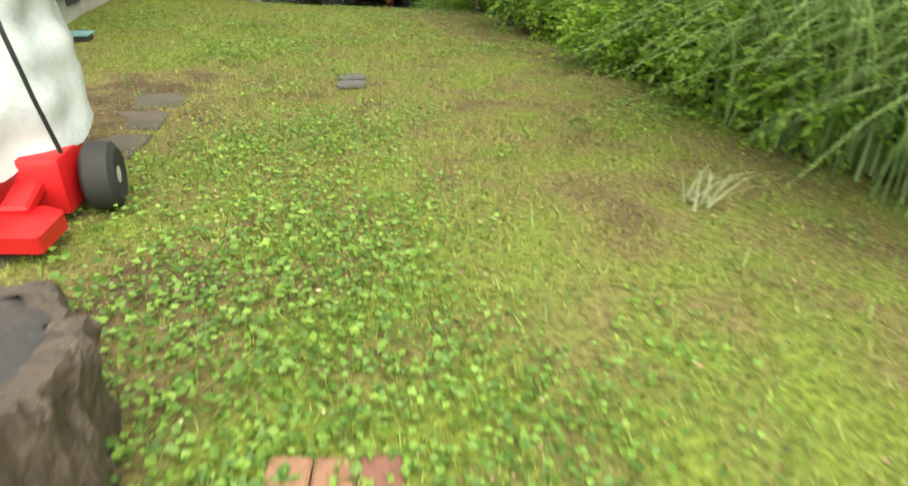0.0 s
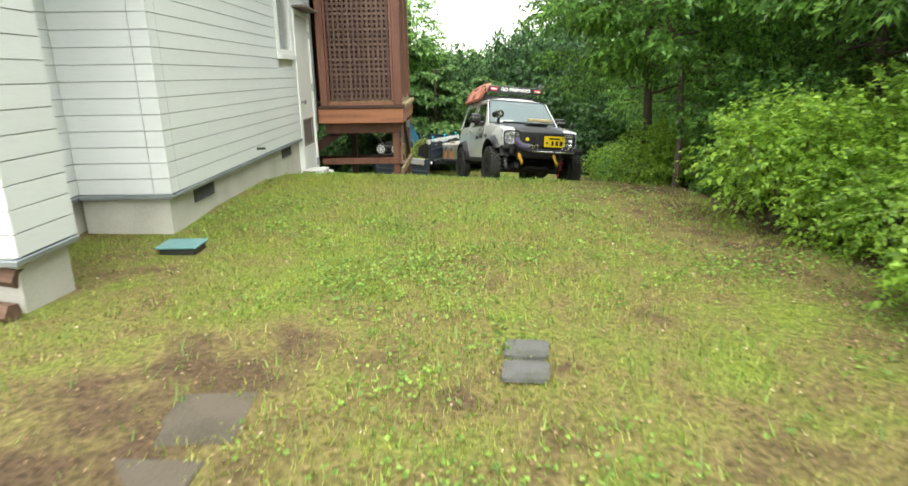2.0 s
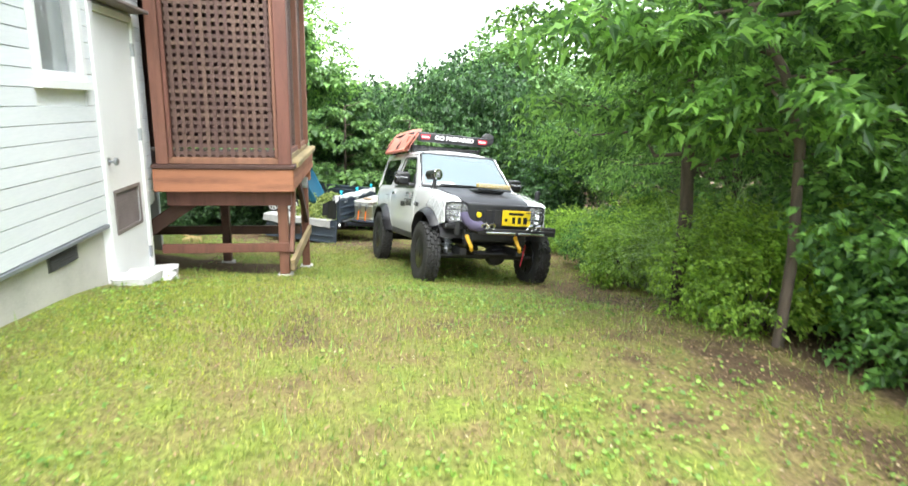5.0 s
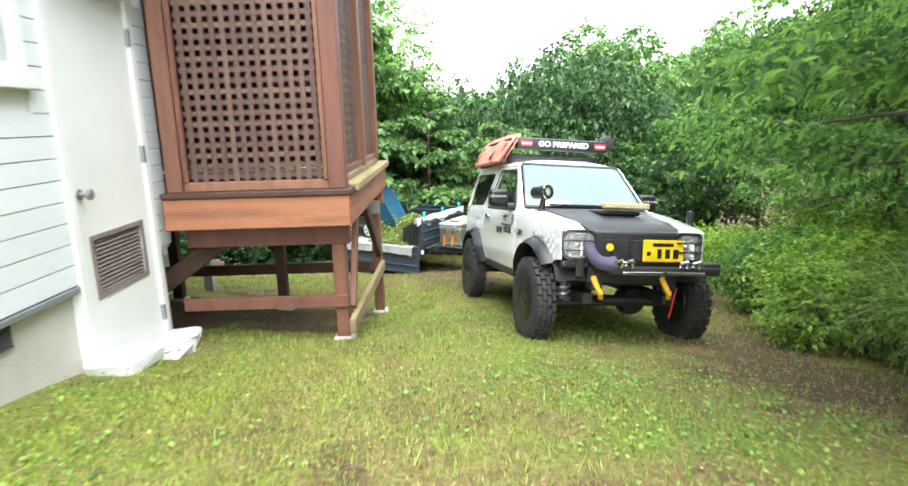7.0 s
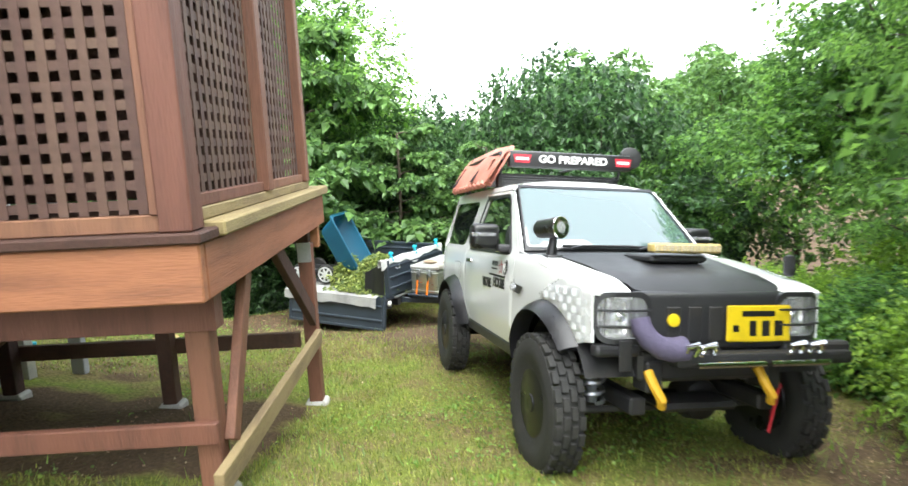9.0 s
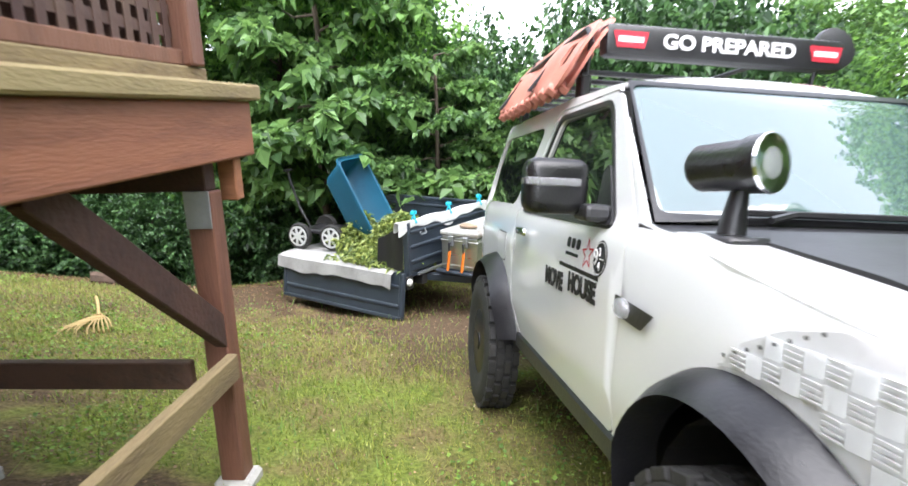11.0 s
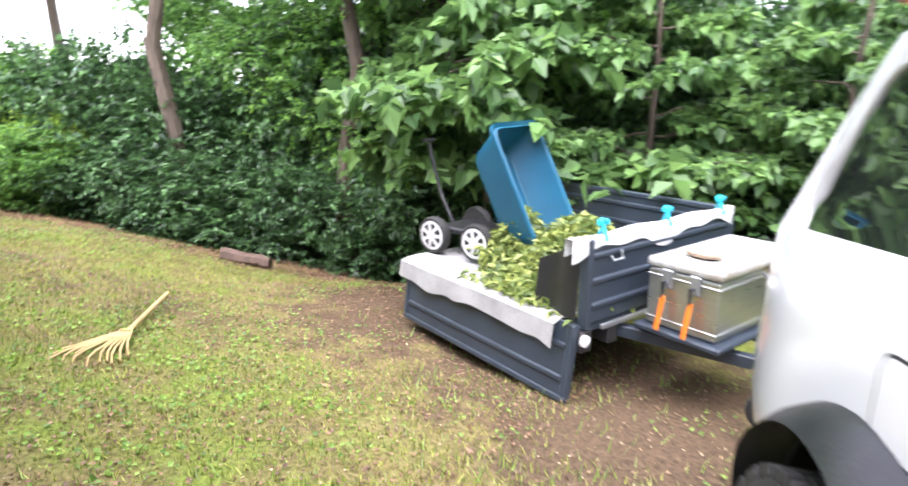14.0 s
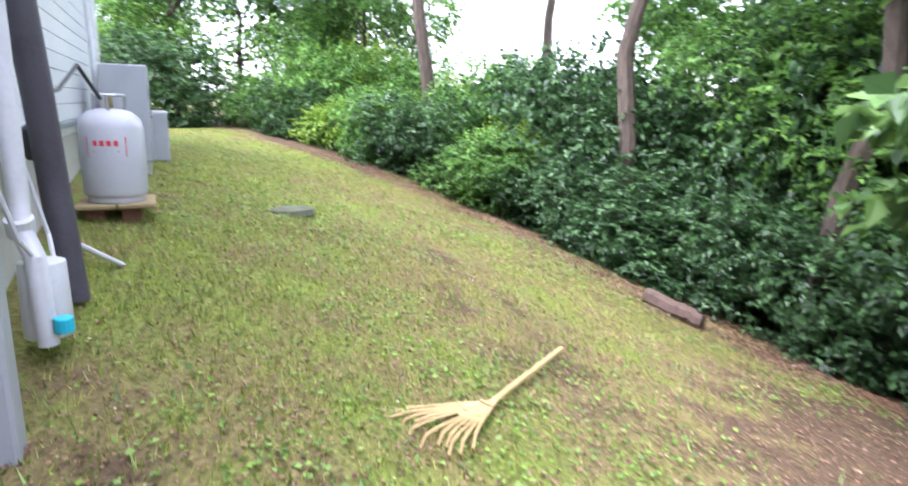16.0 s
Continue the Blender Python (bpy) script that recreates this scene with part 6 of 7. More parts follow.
part("tray", box(-0.04, 0.40, -0.04, 0.74, -0.035, -0.005, 0.008), M_NAVY, tb)
M_ORANGE = mat("orange_webbing", (0.80, 0.19, 0.01), 0.6, None, 8, 80, 0.1)
for xx in (0.11, 0.25):
    st = part("latch", box(xx - 0.025, xx + 0.025, 0.708, 0.722, 0.20, 0.29, 0.006), M_STEEL, tb, "steel latch")
    part("strap", bar((xx, 0.735, 0.17), (xx + 0.01, 0.76, 0.0), 0.028, 0.014), M_ORANGE, tb, "hanging orange strap")
    part("hook", tube([(xx, 0.72, 0.23), (xx, 0.745, 0.235), (xx, 0.742, 0.16)], 0.008, 6), M_PLASTIC, tb)
part("handle", tube([(-0.02, 0.25, 0.28), (-0.05, 0.27, 0.24), (-0.05, 0.37, 0.24), (-0.02, 0.39, 0.28)], 0.008, 6), M_STEEL, tb)
part("yellow_tag", box(-0.016, -0.011, 0.10, 0.30, 0.22, 0.31, 0), M_YEL, tb, "yellow tag")
put("glove", revolve([(0.02, 0), (0.06, 0.01), (0.065, 0.025), (0.03, 0.04)], 12, m=Matrix.Diagonal((1.4, 0.8, 1, 1))), mat("dirty_work_cloth", (0.30, 0.22, 0.15), 0.9, (0.2, 0.14, 0.1), 20, 80, 0.5), TR @ pose(-0.32, -0.45, 0.121), "crumpled dirty glove on the box lid", "glove", smooth=True)

# ---- by the start of the lawn ----
def on_ground(x, y, rz=0, dz=0.0):
    return pose(x, y, gz(x, y) + dz, 0, 0, rz)


M_STUMP = mat("wet_dark_bark", (0.095, 0.07, 0.052), 0.6, (0.018, 0.014, 0.012), 18, 60, 1.0, stretch=(2, 2, 0.7))
M_ENDGRAIN = mat("dark_end_grain", (0.045, 0.04, 0.04), 0.55, (0.085, 0.06, 0.045), 12, 50, 0.7)
sr = np.random.default_rng(3)
st_bm = bmesh.new()
ph = sr.uniform(0, 6.28, 8)
rings = []
NS = 84
for i in range(20):
    z = -0.06 + 0.41 * min(i, 18) / 18
    ring = []
    for j in range(NS):
        q = j * math.tau / NS
        n1 = noise.noise(Vector((3.2 * math.cos(q), 3.2 * math.sin(q), 2.5 * z)))
        n2 = noise.noise(Vector((11 * math.cos(q), 11 * math.sin(q), 5 * z + 7)))
        n3 = abs(noise.noise(Vector((7 * math.cos(q), 7 * math.sin(q), 9 * z + 3))))
        r = 0.215 * (1.0 + 0.25 * z + 0.12 * n1 + 0.10 * n2 - 0.16 * n3)
        if i >= 18:
            r *= 0.95 if i == 18 else 0.74
        ring.append(st_bm.verts.new((r * math.cos(q), r * math.sin(q), z + (0.022 * n1 + 0.012 * n2) * (i > 14))))
    rings.append(ring)
for r0, r1 in zip(rings, rings[1:]):
    for j in range(NS):
        st_bm.faces.new((r0[j], r0[(j + 1) % NS], r1[(j + 1) % NS], r1[j]))
stump = thing("log_stump", on_ground(-0.29, 1.14, 0, -0.03), "upright wet bark-covered log section with dark sawn top", "stump")
part("bark", st_bm, M_STUMP, stump, smooth=True)
part("cut_face", revolve([(0.185, 0.30), (0.180, 0.346), (0.10, 0.356), (0.01, 0.354)], 36), M_ENDGRAIN, stump, "dark sawn end grain", True)

M_PAVER = mat("red_brown_paver", (0.27, 0.13, 0.085), 0.85, (0.18, 0.085, 0.06), 8, 70, 0.4, per_piece=0.2)
edging = thing("brick_edging", on_ground(0.25, 1.19, 6), "row of worn red-brown paving bricks set in the lawn", "edging", kind="structure")
pv = box(-0.039, 0.039, -0.10, 0.10, -0.04, 0.016, 0.006)
pme = bpy.data.meshes.new("brick")
pv.to_mesh(pme)
pv.free()
pme.materials.append(M_PAVER)
for k in range(-1, 2):
    share("brick", pme, edging, m=pose(k * 0.082 + 0.025, 0.0, 0.003 * (k % 2), 0, 0.6 * (k % 3), 0.5 * k))

# petrol tiller under a silver cover
M_TRED = mat("bright_red_enamel", (0.55, 0.012, 0.016), 0.35, (0.46, 0.01, 0.012), 4, 60, 0.05)
M_SILVER = mat("silver_white_cover", (0.55, 0.58, 0.59), 0.42, (0.40, 0.43, 0.44), 5, 40, 0.35)
till = thing("garden_tiller", pose(-0.86, 2.27, gz(-0.86, 2.27), 0, 0, 12), "red garden tiller with black tyre under a silver cover", "tiller")
tbm = bmesh.new()
box(-0.34, 0.075, -0.13, 0.10, 0.03, 0.22, 0.02, tbm, seg=2)
part("housing", tbm, M_TRED, till, "bright red sheet-metal housing", True)
part("front_guard", panel(soften([(-0.30, -0.36), (0.10, -0.40), (0.11, -0.24), (0.02, -0.18), (-0.02, -0.25), (-0.28, -0.26)], 0.02), [], lambda u, v: (u, v, 0.10 - 0.05 * abs(v + 0.25)), 0.05, 0.05), M_TRED, till, "red guard arm")
part("guard_arm", bar((-0.02, -0.25, 0.10), (-0.02, -0.08, 0.15), 0.08, 0.04, 0.008), M_TRED, till)
tw = part("tyre", revolve([(0.04, -0.045), (0.085, -0.05), (0.108, -0.035), (0.112, 0), (0.108, 0.035), (0.085, 0.05), (0.04, 0.045)], 30, m=pose(0.14, 0.0, 0.115, 0, 90, 8)), M_RUBBER, till, "small black rubber tyre", True)
part("hub", revolve([(0.045, 0.03), (0.042, 0.042), (0.015, 0.048)], 20, m=pose(0.14, 0.0, 0.115, 0, 90, 8)), M_HUB, tw, "pale hub cap", True)
part("engine", box(-0.42, -0.20, 0.0, 0.20, 0.225, 0.34, 0.03, seg=2), M_PLASTIC, till)
def drape(u, v):
    q = u * math.tau
    k = 1.0 + 0.16 * (1 - v) + 0.05 * math.sin(5 * q + 2) * (1 - v) + 0.03 * math.sin(11 * q) + 0.10 * noise.noise(Vector((3 * math.cos(q), 3 * math.sin(q), 6 * v)))
    rx, ry = 0.30 * k * (0.35 + 0.65 * min(1, (1 - v) * 3.5)), 0.27 * k * (0.35 + 0.65 * min(1, (1 - v) * 3.5))
    z = 0.215 + 0.62 * v + 0.025 * math.sin(3 * q + 1) * (1 - v) + 0.018 * math.sin(9 * q) * (1 - v)
    return (-0.28 + rx * math.cos(q), 0.14 + ry * 1.35 * math.sin(q), z)


cvb = cloth(np.linspace(0, 1, 73), np.linspace(0, 1, 22), drape)
bmesh.ops.remove_doubles(cvb, verts=cvb.verts[:], dist=0.0005)
part("cover", cvb, M_SILVER, till, "crumpled silver-white weather cover", True)
part("cover_cord", tube([(0.05, -0.20, 0.75), (0.075, -0.215, 0.6), (0.10, -0.21, 0.42), (0.12, -0.19, 0.26)], 0.007, 6), M_PLASTIC, till, "black cord")

# slabs, hatch, flat stone, firewood, doorstep
M_SLAB = mat("worn_concrete_slab", (0.10, 0.082, 0.062), 0.9, (0.045, 0.04, 0.026), 4, 70, 0.4)
for x, y, rz in ((-1.19, 3.58, 20), (-1.13, 3.22, 14), (-1.05, 2.86, 10), (-0.93, 1.98, 8)):
    put("paving_slab", box(-0.13, 0.13, -0.15, 0.15, -0.04, 0.002, 0.006), M_SLAB, on_ground(x, y, rz), "earth-stained concrete slab sunk in the lawn", "slab", "slabs in the lawn")
hatch = thing("inspection_cover", on_ground(-2.62, 5.14, 17.5), "teal plastic inspection cover raised above the grass", "cover")
part("lid", box(-0.125, 0.125, -0.10, 0.10, 0.04, 0.058, 0.006), mat("teal_plastic", (0.13, 0.27, 0.28), 0.5, (0.10, 0.21, 0.22), 6, 50, 0.1), hatch)
part("chamber", box(-0.11, 0.11, -0.085, 0.085, -0.1, 0.039, 0.006), M_PLASTIC, hatch)
for fy in (-0.085, 0.085):
    put("flat_stone", panel(soften([(-0.085, -0.07), (0.08, -0.075), (0.085, 0.07), (-0.08, 0.075)], 0.02), [], lambda u, v: (u, v, 0.006 + 0.004 * math.sin(30 * u + 12 * v)), 0.03, 0.014), mat("grey_slate", (0.11, 0.108, 0.105), 0.85, (0.055, 0.06, 0.045), 8, 50, 0.5), on_ground(-0.3 - 0.17 * fy, 4.22 + fy, 10), "flat grey stone half grown over by grass", "stone", "flat stones in the lawn")
M_SPLIT = mat("split_firewood", (0.15, 0.085, 0.06), 0.85, (0.08, 0.045, 0.03), 6, 40, 0.5, stretch=(0.5, 4, 4))
for k, (x, y, z, rz, ry) in enumerate([(-2.72, 4.06, 0.045, 30, 0), (-2.64, 3.95, 0.04, 12, 4), (-2.73, 4.0, 0.125, 55, 8), (-2.85, 4.05, 0.07, 70, 0), (-2.68, 4.02, 0.19, 20, 12)]):
    put("split_log", panel([(0.0, -0.045), (0.05, -0.015), (0.035, 0.04), (-0.02, 0.05), (-0.05, 0.0)], [], lambda u, v: (-0.14, u, v), 1, 0.28), M_SPLIT, pose(x, y, gz(x, y) + z, 0, ry, rz), "split red-brown firewood log by the pier", "firewood", "firewood by the pier")
M_WSTONE = mat("white_stone", (0.55, 0.55, 0.54), 0.8, (0.45, 0.45, 0.44), 6, 60, 0.4)
for k, (lx, ly, s) in enumerate([(0.14, 3.72, 1.0), (0.15, 4.05, 1.1), (0.12, 4.36, 0.85)]):
    w = HOUSE @ Vector((lx, ly, 0))
    put("doorstep_stone", panel(soften([(-0.13, -0.16), (0.12, -0.18), (0.15, 0.14), (-0.11, 0.17)], 0.05), [], lambda u, v: (u * s, v * s, 0.014 + 0.012 * math.sin(23 * u + 3 * k) * math.sin(19 * v)), 0.03, 0.06), M_WSTONE, on_ground(w.x, w.y, 17.5 + 9 * k), "rough white stone before the utility door", "stone", "white stones at the door")

# tall reed clumps
def reed(name, seed, n, h, label):
    r = np.random.default_rng(seed)
    V, F = [], []
    seg = 9
    for i in range(n):
        a0, lean, L = r.uniform(0, math.tau), r.uniform(0.1, 0.95) ** 0.85, h * r.uniform(0.65, 1.2)
        base = np.array((r.normal(0, 0.13), r.normal(0, 0.13), -0.05))
        d = np.array((math.cos(a0), math.sin(a0), 0))
        side = np.array((-math.sin(a0), math.cos(a0), 0))
        k0 = len(V)
        for s in range(seg + 1):
            t = s / seg
            p = base + d * L * (0.25 * lean * t + 0.75 * lean * t ** 2.6) + np.array((0, 0, 1)) * L * (t * (1 - 0.12 * lean) - 0.62 * lean * t ** 3.2)
            w = 0.0075 * (1 - 0.92 * t ** 1.5)
            V += [p - side * w, p + side * w]
            if s:
                F.append((k0 + 2 * s - 2, k0 + 2 * s - 1, k0 + 2 * s + 1, k0 + 2 * s))
    ob = soup(name, np.array(V), F, M_REED)
    return tagged(ob, label, "reeds", "reed clumps")


rc = [reed("reed_clump", 1, 420, 2.0, "tall arching pale-green reed clump beside the lawn"), reed("reed_clump", 2, 400, 1.8, "tall arching pale-green reed clump beside the lawn")]
for k, (x, y, s) in enumerate([(2.25, 3.35, 1.0), (2.5, 2.75, 1.0), (2.05, 3.8, 0.85), (2.95, 3.3, 1.1), (2.75, 2.2, 1.05), (3.0, 2.7, 1.1), (2.55, 3.9, 1.0), (0.62, 10.3, 0.55), (0.5, 10.9, 0.6), (0.42, 11.4, 0.5), (0.75, 9.8, 0.6), (0.3, 11.9, 0.5), (0.85, 10.6, 0.75), (0.8, 11.5, 0.7)]):
    m = Matrix.LocRotScale((x, y, gz(x, y)), Euler((0, 0, k * 1.3)), (s, s, s))
    o = rc[k % 2] if k < 2 else copy_thing(rc[k % 2], m)
    o.matrix_basis = m
r = np.random.default_rng(14)
V, F = [], []
for i in range(16):
    a0, L = r.normal(0.9, 0.5), r.uniform(0.2, 0.45)
    b0 = np.array((r.normal(0, 0.03), r.normal(0, 0.03), 0.02))
    d, sd = np.array((math.cos(a0), math.sin(a0), 0)), np.array((-math.sin(a0), math.cos(a0), 0))
    for s in range(5):
        t = s / 4
        p = b0 + d * L * t + np.array((0, 0, 0.10 * math.sin(2.6 * t) * r.uniform(0.7, 1)))
        V += [p - sd * 0.005 * (1.05 - t), p + sd * 0.005 * (1.05 - t)]
        if s:
            k0 = len(V) - 4
            F.append((k0, k0 + 1, k0 + 3, k0 + 2))
o = soup("cut_reeds", np.array(V), F, leaf_mat("pale_cut_reed", (0.24, 0.27, 0.13), (0.33, 0.34, 0.2)))
o.matrix_world = on_ground(1.33, 2.6)
tagged(o, "small bunch of cut pale reed leaves on the lawn", "reeds")

# ---- far lawn ----
M_BAMBOO = mat("pale_bamboo", (0.52, 0.38, 0.17), 0.55, (0.42, 0.29, 0.12), 8, 60, 0.15)
rk0 = Vector((-6.22, 13.33, gz(-6.22, 13.33) + 0.045))
rake = thing("bamboo_rake", pose(*rk0, 0, 0, 0), "pale bamboo leaf rake lying on the lawn", "rake")
he = Vector((-6.90, 13.82, gz(-6.90, 13.82) + 0.05)) - rk0
part("handle", tube([(0.02, -0.03, 0.01), he * 0.5 + Vector((0, 0, 0.01)), he], 0.013, 10), M_BAMBOO, rake, smooth=True)
hd = math.atan2(-he.y, -he.x)
for k in range(11):
    q = hd - 0.74 + k * 0.085 + (0.05 if k > 4 else -0.04)
    L = 0.40 - 0.010 * k + 0.03 * math.sin(k * 1.7)
    d = Vector((math.cos(q), math.sin(q), 0))
    tt = part("tine", tube([Vector((0, 0, 0.012)), d * 0.12 + Vector((0, 0, 0.02)), d * L * 0.85 + Vector((0, 0, 0.03)), d * L + Vector((0, 0, 0.022)), d * (L + 0.025) + Vector((0, 0, -0.012)), d * (L + 0.012) + Vector((0, 0, -0.035))], 0.006, 6), M_BAMBOO, rake, smooth=True)
part("fan_web", cloth(np.linspace(-0.74, 0.14, 11), np.linspace(0.03, 0.19, 4), lambda u, v: (v * math.cos(hd + u), v * math.sin(hd + u), 0.018 + 0.03 * v)), M_BAMBOO, rake, "woven bamboo web")
for rr in (0.06, 0.15):
    part("binding", tube([Vector((rr * math.cos(hd - 0.78 + j * 0.095), rr * math.sin(hd - 0.78 + j * 0.095), 0.026)) for j in range(11)], 0.006, 6), M_BAMBOO, rake)

M_LOG = mat("rotten_log", (0.10, 0.065, 0.048), 0.9, (0.055, 0.038, 0.028), 7, 40, 0.6, stretch=(3, 3, 1))
put("fallen_log", limb(bmesh.new(), (0, 0, 0.05), (0.42, 0.32, -0.05), 0.09, 0.07, np.random.default_rng(2), 0.05, 10), M_LOG, on_ground(-8.95, 15.3), "short brown rotting log below the shrubs", "log", smooth=True)
put("field_stone", revolve([(0.05, -0.02), (0.13, 0.0), (0.12, 0.04), (0.06, 0.055), (0.01, 0.057)], 7, m=Matrix.Diagonal((1.1, 1.6, 1.1, 1))), mat("mossy_stone", (0.11, 0.12, 0.07), 0.9, (0.06, 0.06, 0.05), 8, 50, 0.5), on_ground(-8.9, 12.25, 20), "mossy flat stone on the lawn", "stone", smooth=True)

# services on the rear wall
REAR = HOUSE @ pose(0, -0.07, 0)
M_PVC = mat("grey_white_pvc", (0.55, 0.56, 0.57), 0.4, (0.45, 0.46, 0.46), 6, 60, 0.05)
M_GREYM = mat("grey_painted_metal", (0.34, 0.36, 0.38), 0.4, (0.29, 0.31, 0.33), 4, 60, 0.05)


def hz(lx, ly):
    w = REAR @ Vector((lx, ly, 0))
    return gz(w.x, w.y)


put("downpipe", box(-0.80, -0.70, 7.05, 7.12, hz(-0.77, 7.08) - 0.05, 3.6, 0.012, seg=2), M_GREYM, REAR, "grey square downpipe at the house corner", "pipe")
pz = hz(-1.15, 7.1) + 0.13
vp = thing("drain_pipe", REAR, "grey-white plastic drain pipe with a bend at its foot", "pipe")
part("pipe", tube([(-1.30, 7.08, 2.6), (-1.27, 7.08, pz + 0.45), (-1.25, 7.08, pz + 0.32), (-1.18, 7.12, pz + 0.24), (-1.17, 7.13, pz - 0.05)], 0.032, 12), M_PVC, vp, smooth=True)
part("elbow", revolve([(0.04, -0.03), (0.042, 0.03)], 14, m=pose(-1.25, 7.08, pz + 0.33, 0, 20, 0)), M_PVC, vp)
part("trap", cyl(0.075, 0.07, 0.26, 20, 0.01, m=pose(-1.27, 7.12, pz + 0.08)), M_PVC, vp, smooth=True)
part("cap", cyl(0.03, 0.03, 0.05, 14, 0.005, m=pose(-1.15, 7.18, pz + 0.02)), M_CLIP, vp, "turquoise cap")
duct = bmesh.new()
dz = hz(-1.6, 7.1)
path = [Vector((-1.50, 7.07, 2.3)), Vector((-1.52, 7.09, 1.3)), Vector((-1.62, 7.11, 0.8)), Vector((-1.68, 7.12, 0.45)), Vector((-1.66, 7.15, dz + 0.02))]
pts = []
for i in range(60):
    t = i / 59 * (len(path) - 1)
    k = min(int(t), len(path) - 2)
    pts.append(path[k].lerp(path[k + 1], t - k))
tube(pts, 0.052, 14, duct)
put("insulated_duct", duct, mat("dark_grey_lagging", (0.065, 0.06, 0.075), 0.6, (0.045, 0.042, 0.05), 9, 60, 0.3), REAR, "thick dark-grey lagged pipe down the rear wall", "pipe", smooth=True)
put("cable", tube([(-1.05, 7.02, 0.75), (-1.1, 7.1, 0.35), (-1.3, 7.16, 0.14), (-1.45, 7.12, 0.3), (-1.4, 7.05, 0.7), (-1.38, 7.03, 1.2)], 0.008, 6), M_PVC, REAR, "looped pale cable on the rear wall", "cable", smooth=True)
put("meter_box", box(-2.02, -1.86, 7.0, 7.09, 0.52, 0.66, 0.015), M_PLASTIC, REAR, "small black box on the rear wall", "box")

M_GAS = mat("grey_gas_cylinder", (0.46, 0.47, 0.50), 0.4, (0.40, 0.41, 0.43), 4, 60, 0.06)
gzc = hz(-2.95, 7.25)
pal = thing("pallet", REAR @ pose(-2.95, 7.24, gzc), "small mossy wooden stand on a red brick", "stand")
part("plank", box(-0.2, 0.2, -0.20, 0.0, 0.075, 0.10, 0.005), M_MOSSY, pal)
part("plank", box(-0.2, 0.2, 0.01, 0.20, 0.075, 0.10, 0.005), M_MOSSY, pal)
part("brick", box(-0.10, 0.11, 0.02, 0.12, -0.03, 0.073, 0.006), M_PAVER, pal, "red brick")
part("brick", box(-0.10, 0.11, -0.16, -0.06, -0.03, 0.073, 0.006), M_PAVER, pal, "red brick")
gas = thing("gas_cylinder", REAR @ pose(-2.95, 7.24, gzc + 0.10), "grey gas cylinder with red lettering patch on a stand", "cylinder")
part("vessel", revolve([(0.13, 0.0), (0.15, 0.005), (0.15, 0.03), (0.162, 0.04), (0.168, 0.06), (0.168, 0.42), (0.155, 0.47), (0.11, 0.51), (0.05, 0.525)], 32), M_GAS, gas, smooth=True)
part("foot_ring", revolve([(0.14, -0.0), (0.145, 0.0), (0.145, 0.04), (0.14, 0.04)], 28), M_STEEL, gas)
part("valve", cyl(0.022, 0.018, 0.09, 12, 0.003, m=pose(0, 0, 0.56)), mat("brass", (0.45, 0.32, 0.12), 0.35, None, 8, 60, 0.05, metal=0.9), gas, "brass valve", True)
part("collar", tube([(0.08 * math.cos(j * 0.45), 0.08 * math.sin(j * 0.45), 0.60) for j in range(12)], 0.009, 8), M_STEEL, gas)
for j in (0, 3, 8):
    part("collar_leg", tube([(0.08 * math.cos(j * 0.6), 0.08 * math.sin(j * 0.6), 0.50), (0.08 * math.cos(j * 0.6), 0.08 * math.sin(j * 0.6), 0.60)], 0.009, 8), M_STEEL, gas)
def on_vessel(u, v):
    q = radians(-8) + u / 0.17
    return (0.1695 * math.cos(q), 0.1695 * math.sin(q), v)


rim = [(-0.105, 0.265), (0.105, 0.265), (0.105, 0.375), (-0.105, 0.375)]
part("label_frame", panel(rim, [[(-0.099, 0.271), (0.099, 0.271), (0.099, 0.369), (-0.099, 0.369)]], on_vessel, 0.02), M_RED, gas)
for k in range(4):
    part("label_bar", panel([(-0.065 + k * 0.035, 0.325), (-0.042 + k * 0.035, 0.325), (-0.042 + k * 0.035, 0.355), (-0.065 + k * 0.035, 0.355)], [], on_vessel, 0.02), M_RED, gas)
part("label_bar", panel([(-0.065, 0.29), (0.065, 0.29), (0.065, 0.30), (-0.065, 0.30)], [], on_vessel, 0.02), M_RED, gas)
put("gas_hose", tube([(-2.95, 7.2, gzc + 0.68), (-2.8, 7.12, gzc + 0.85), (-2.6, 7.05, gzc + 0.72), (-2.3, 7.04, gzc + 0.70), (-2.0, 7.04, gzc + 0.72)], 0.011, 8), M_PLASTIC, REAR, "black gas hose along the wall", "hose", smooth=True)
hz1 = hz(-4.7, 7.3)
ac = thing("outdoor_unit", REAR @ pose(-4.7, 7.06, hz1), "grey metal outdoor heater unit on feet", "heater")
part("casing", box(-0.25, 0.25, 0.02, 0.36, 0.10, 0.86, 0.012, seg=2), M_GREYM, ac)
part("foot", box(-0.22, 0.22, 0.03, 0.34, -0.05, 0.098, 0.006), M_BLOCK, ac)
for k in range(7):
    part("louvre_slat", box(-0.20, 0.20, 0.362, 0.368, 0.45 + k * 0.035, 0.465 + k * 0.035, 0.002), M_PLASTIC, ac)
ac2 = put("fuel_tank", box(-5.75, -5.2, 7.1, 7.55, hz(-4.5, 7.3) - 0.02, hz(-4.5, 7.3) + 0.5, 0.02, seg=2), M_GREYM, REAR, "grey metal box beside the outdoor unit", "box")
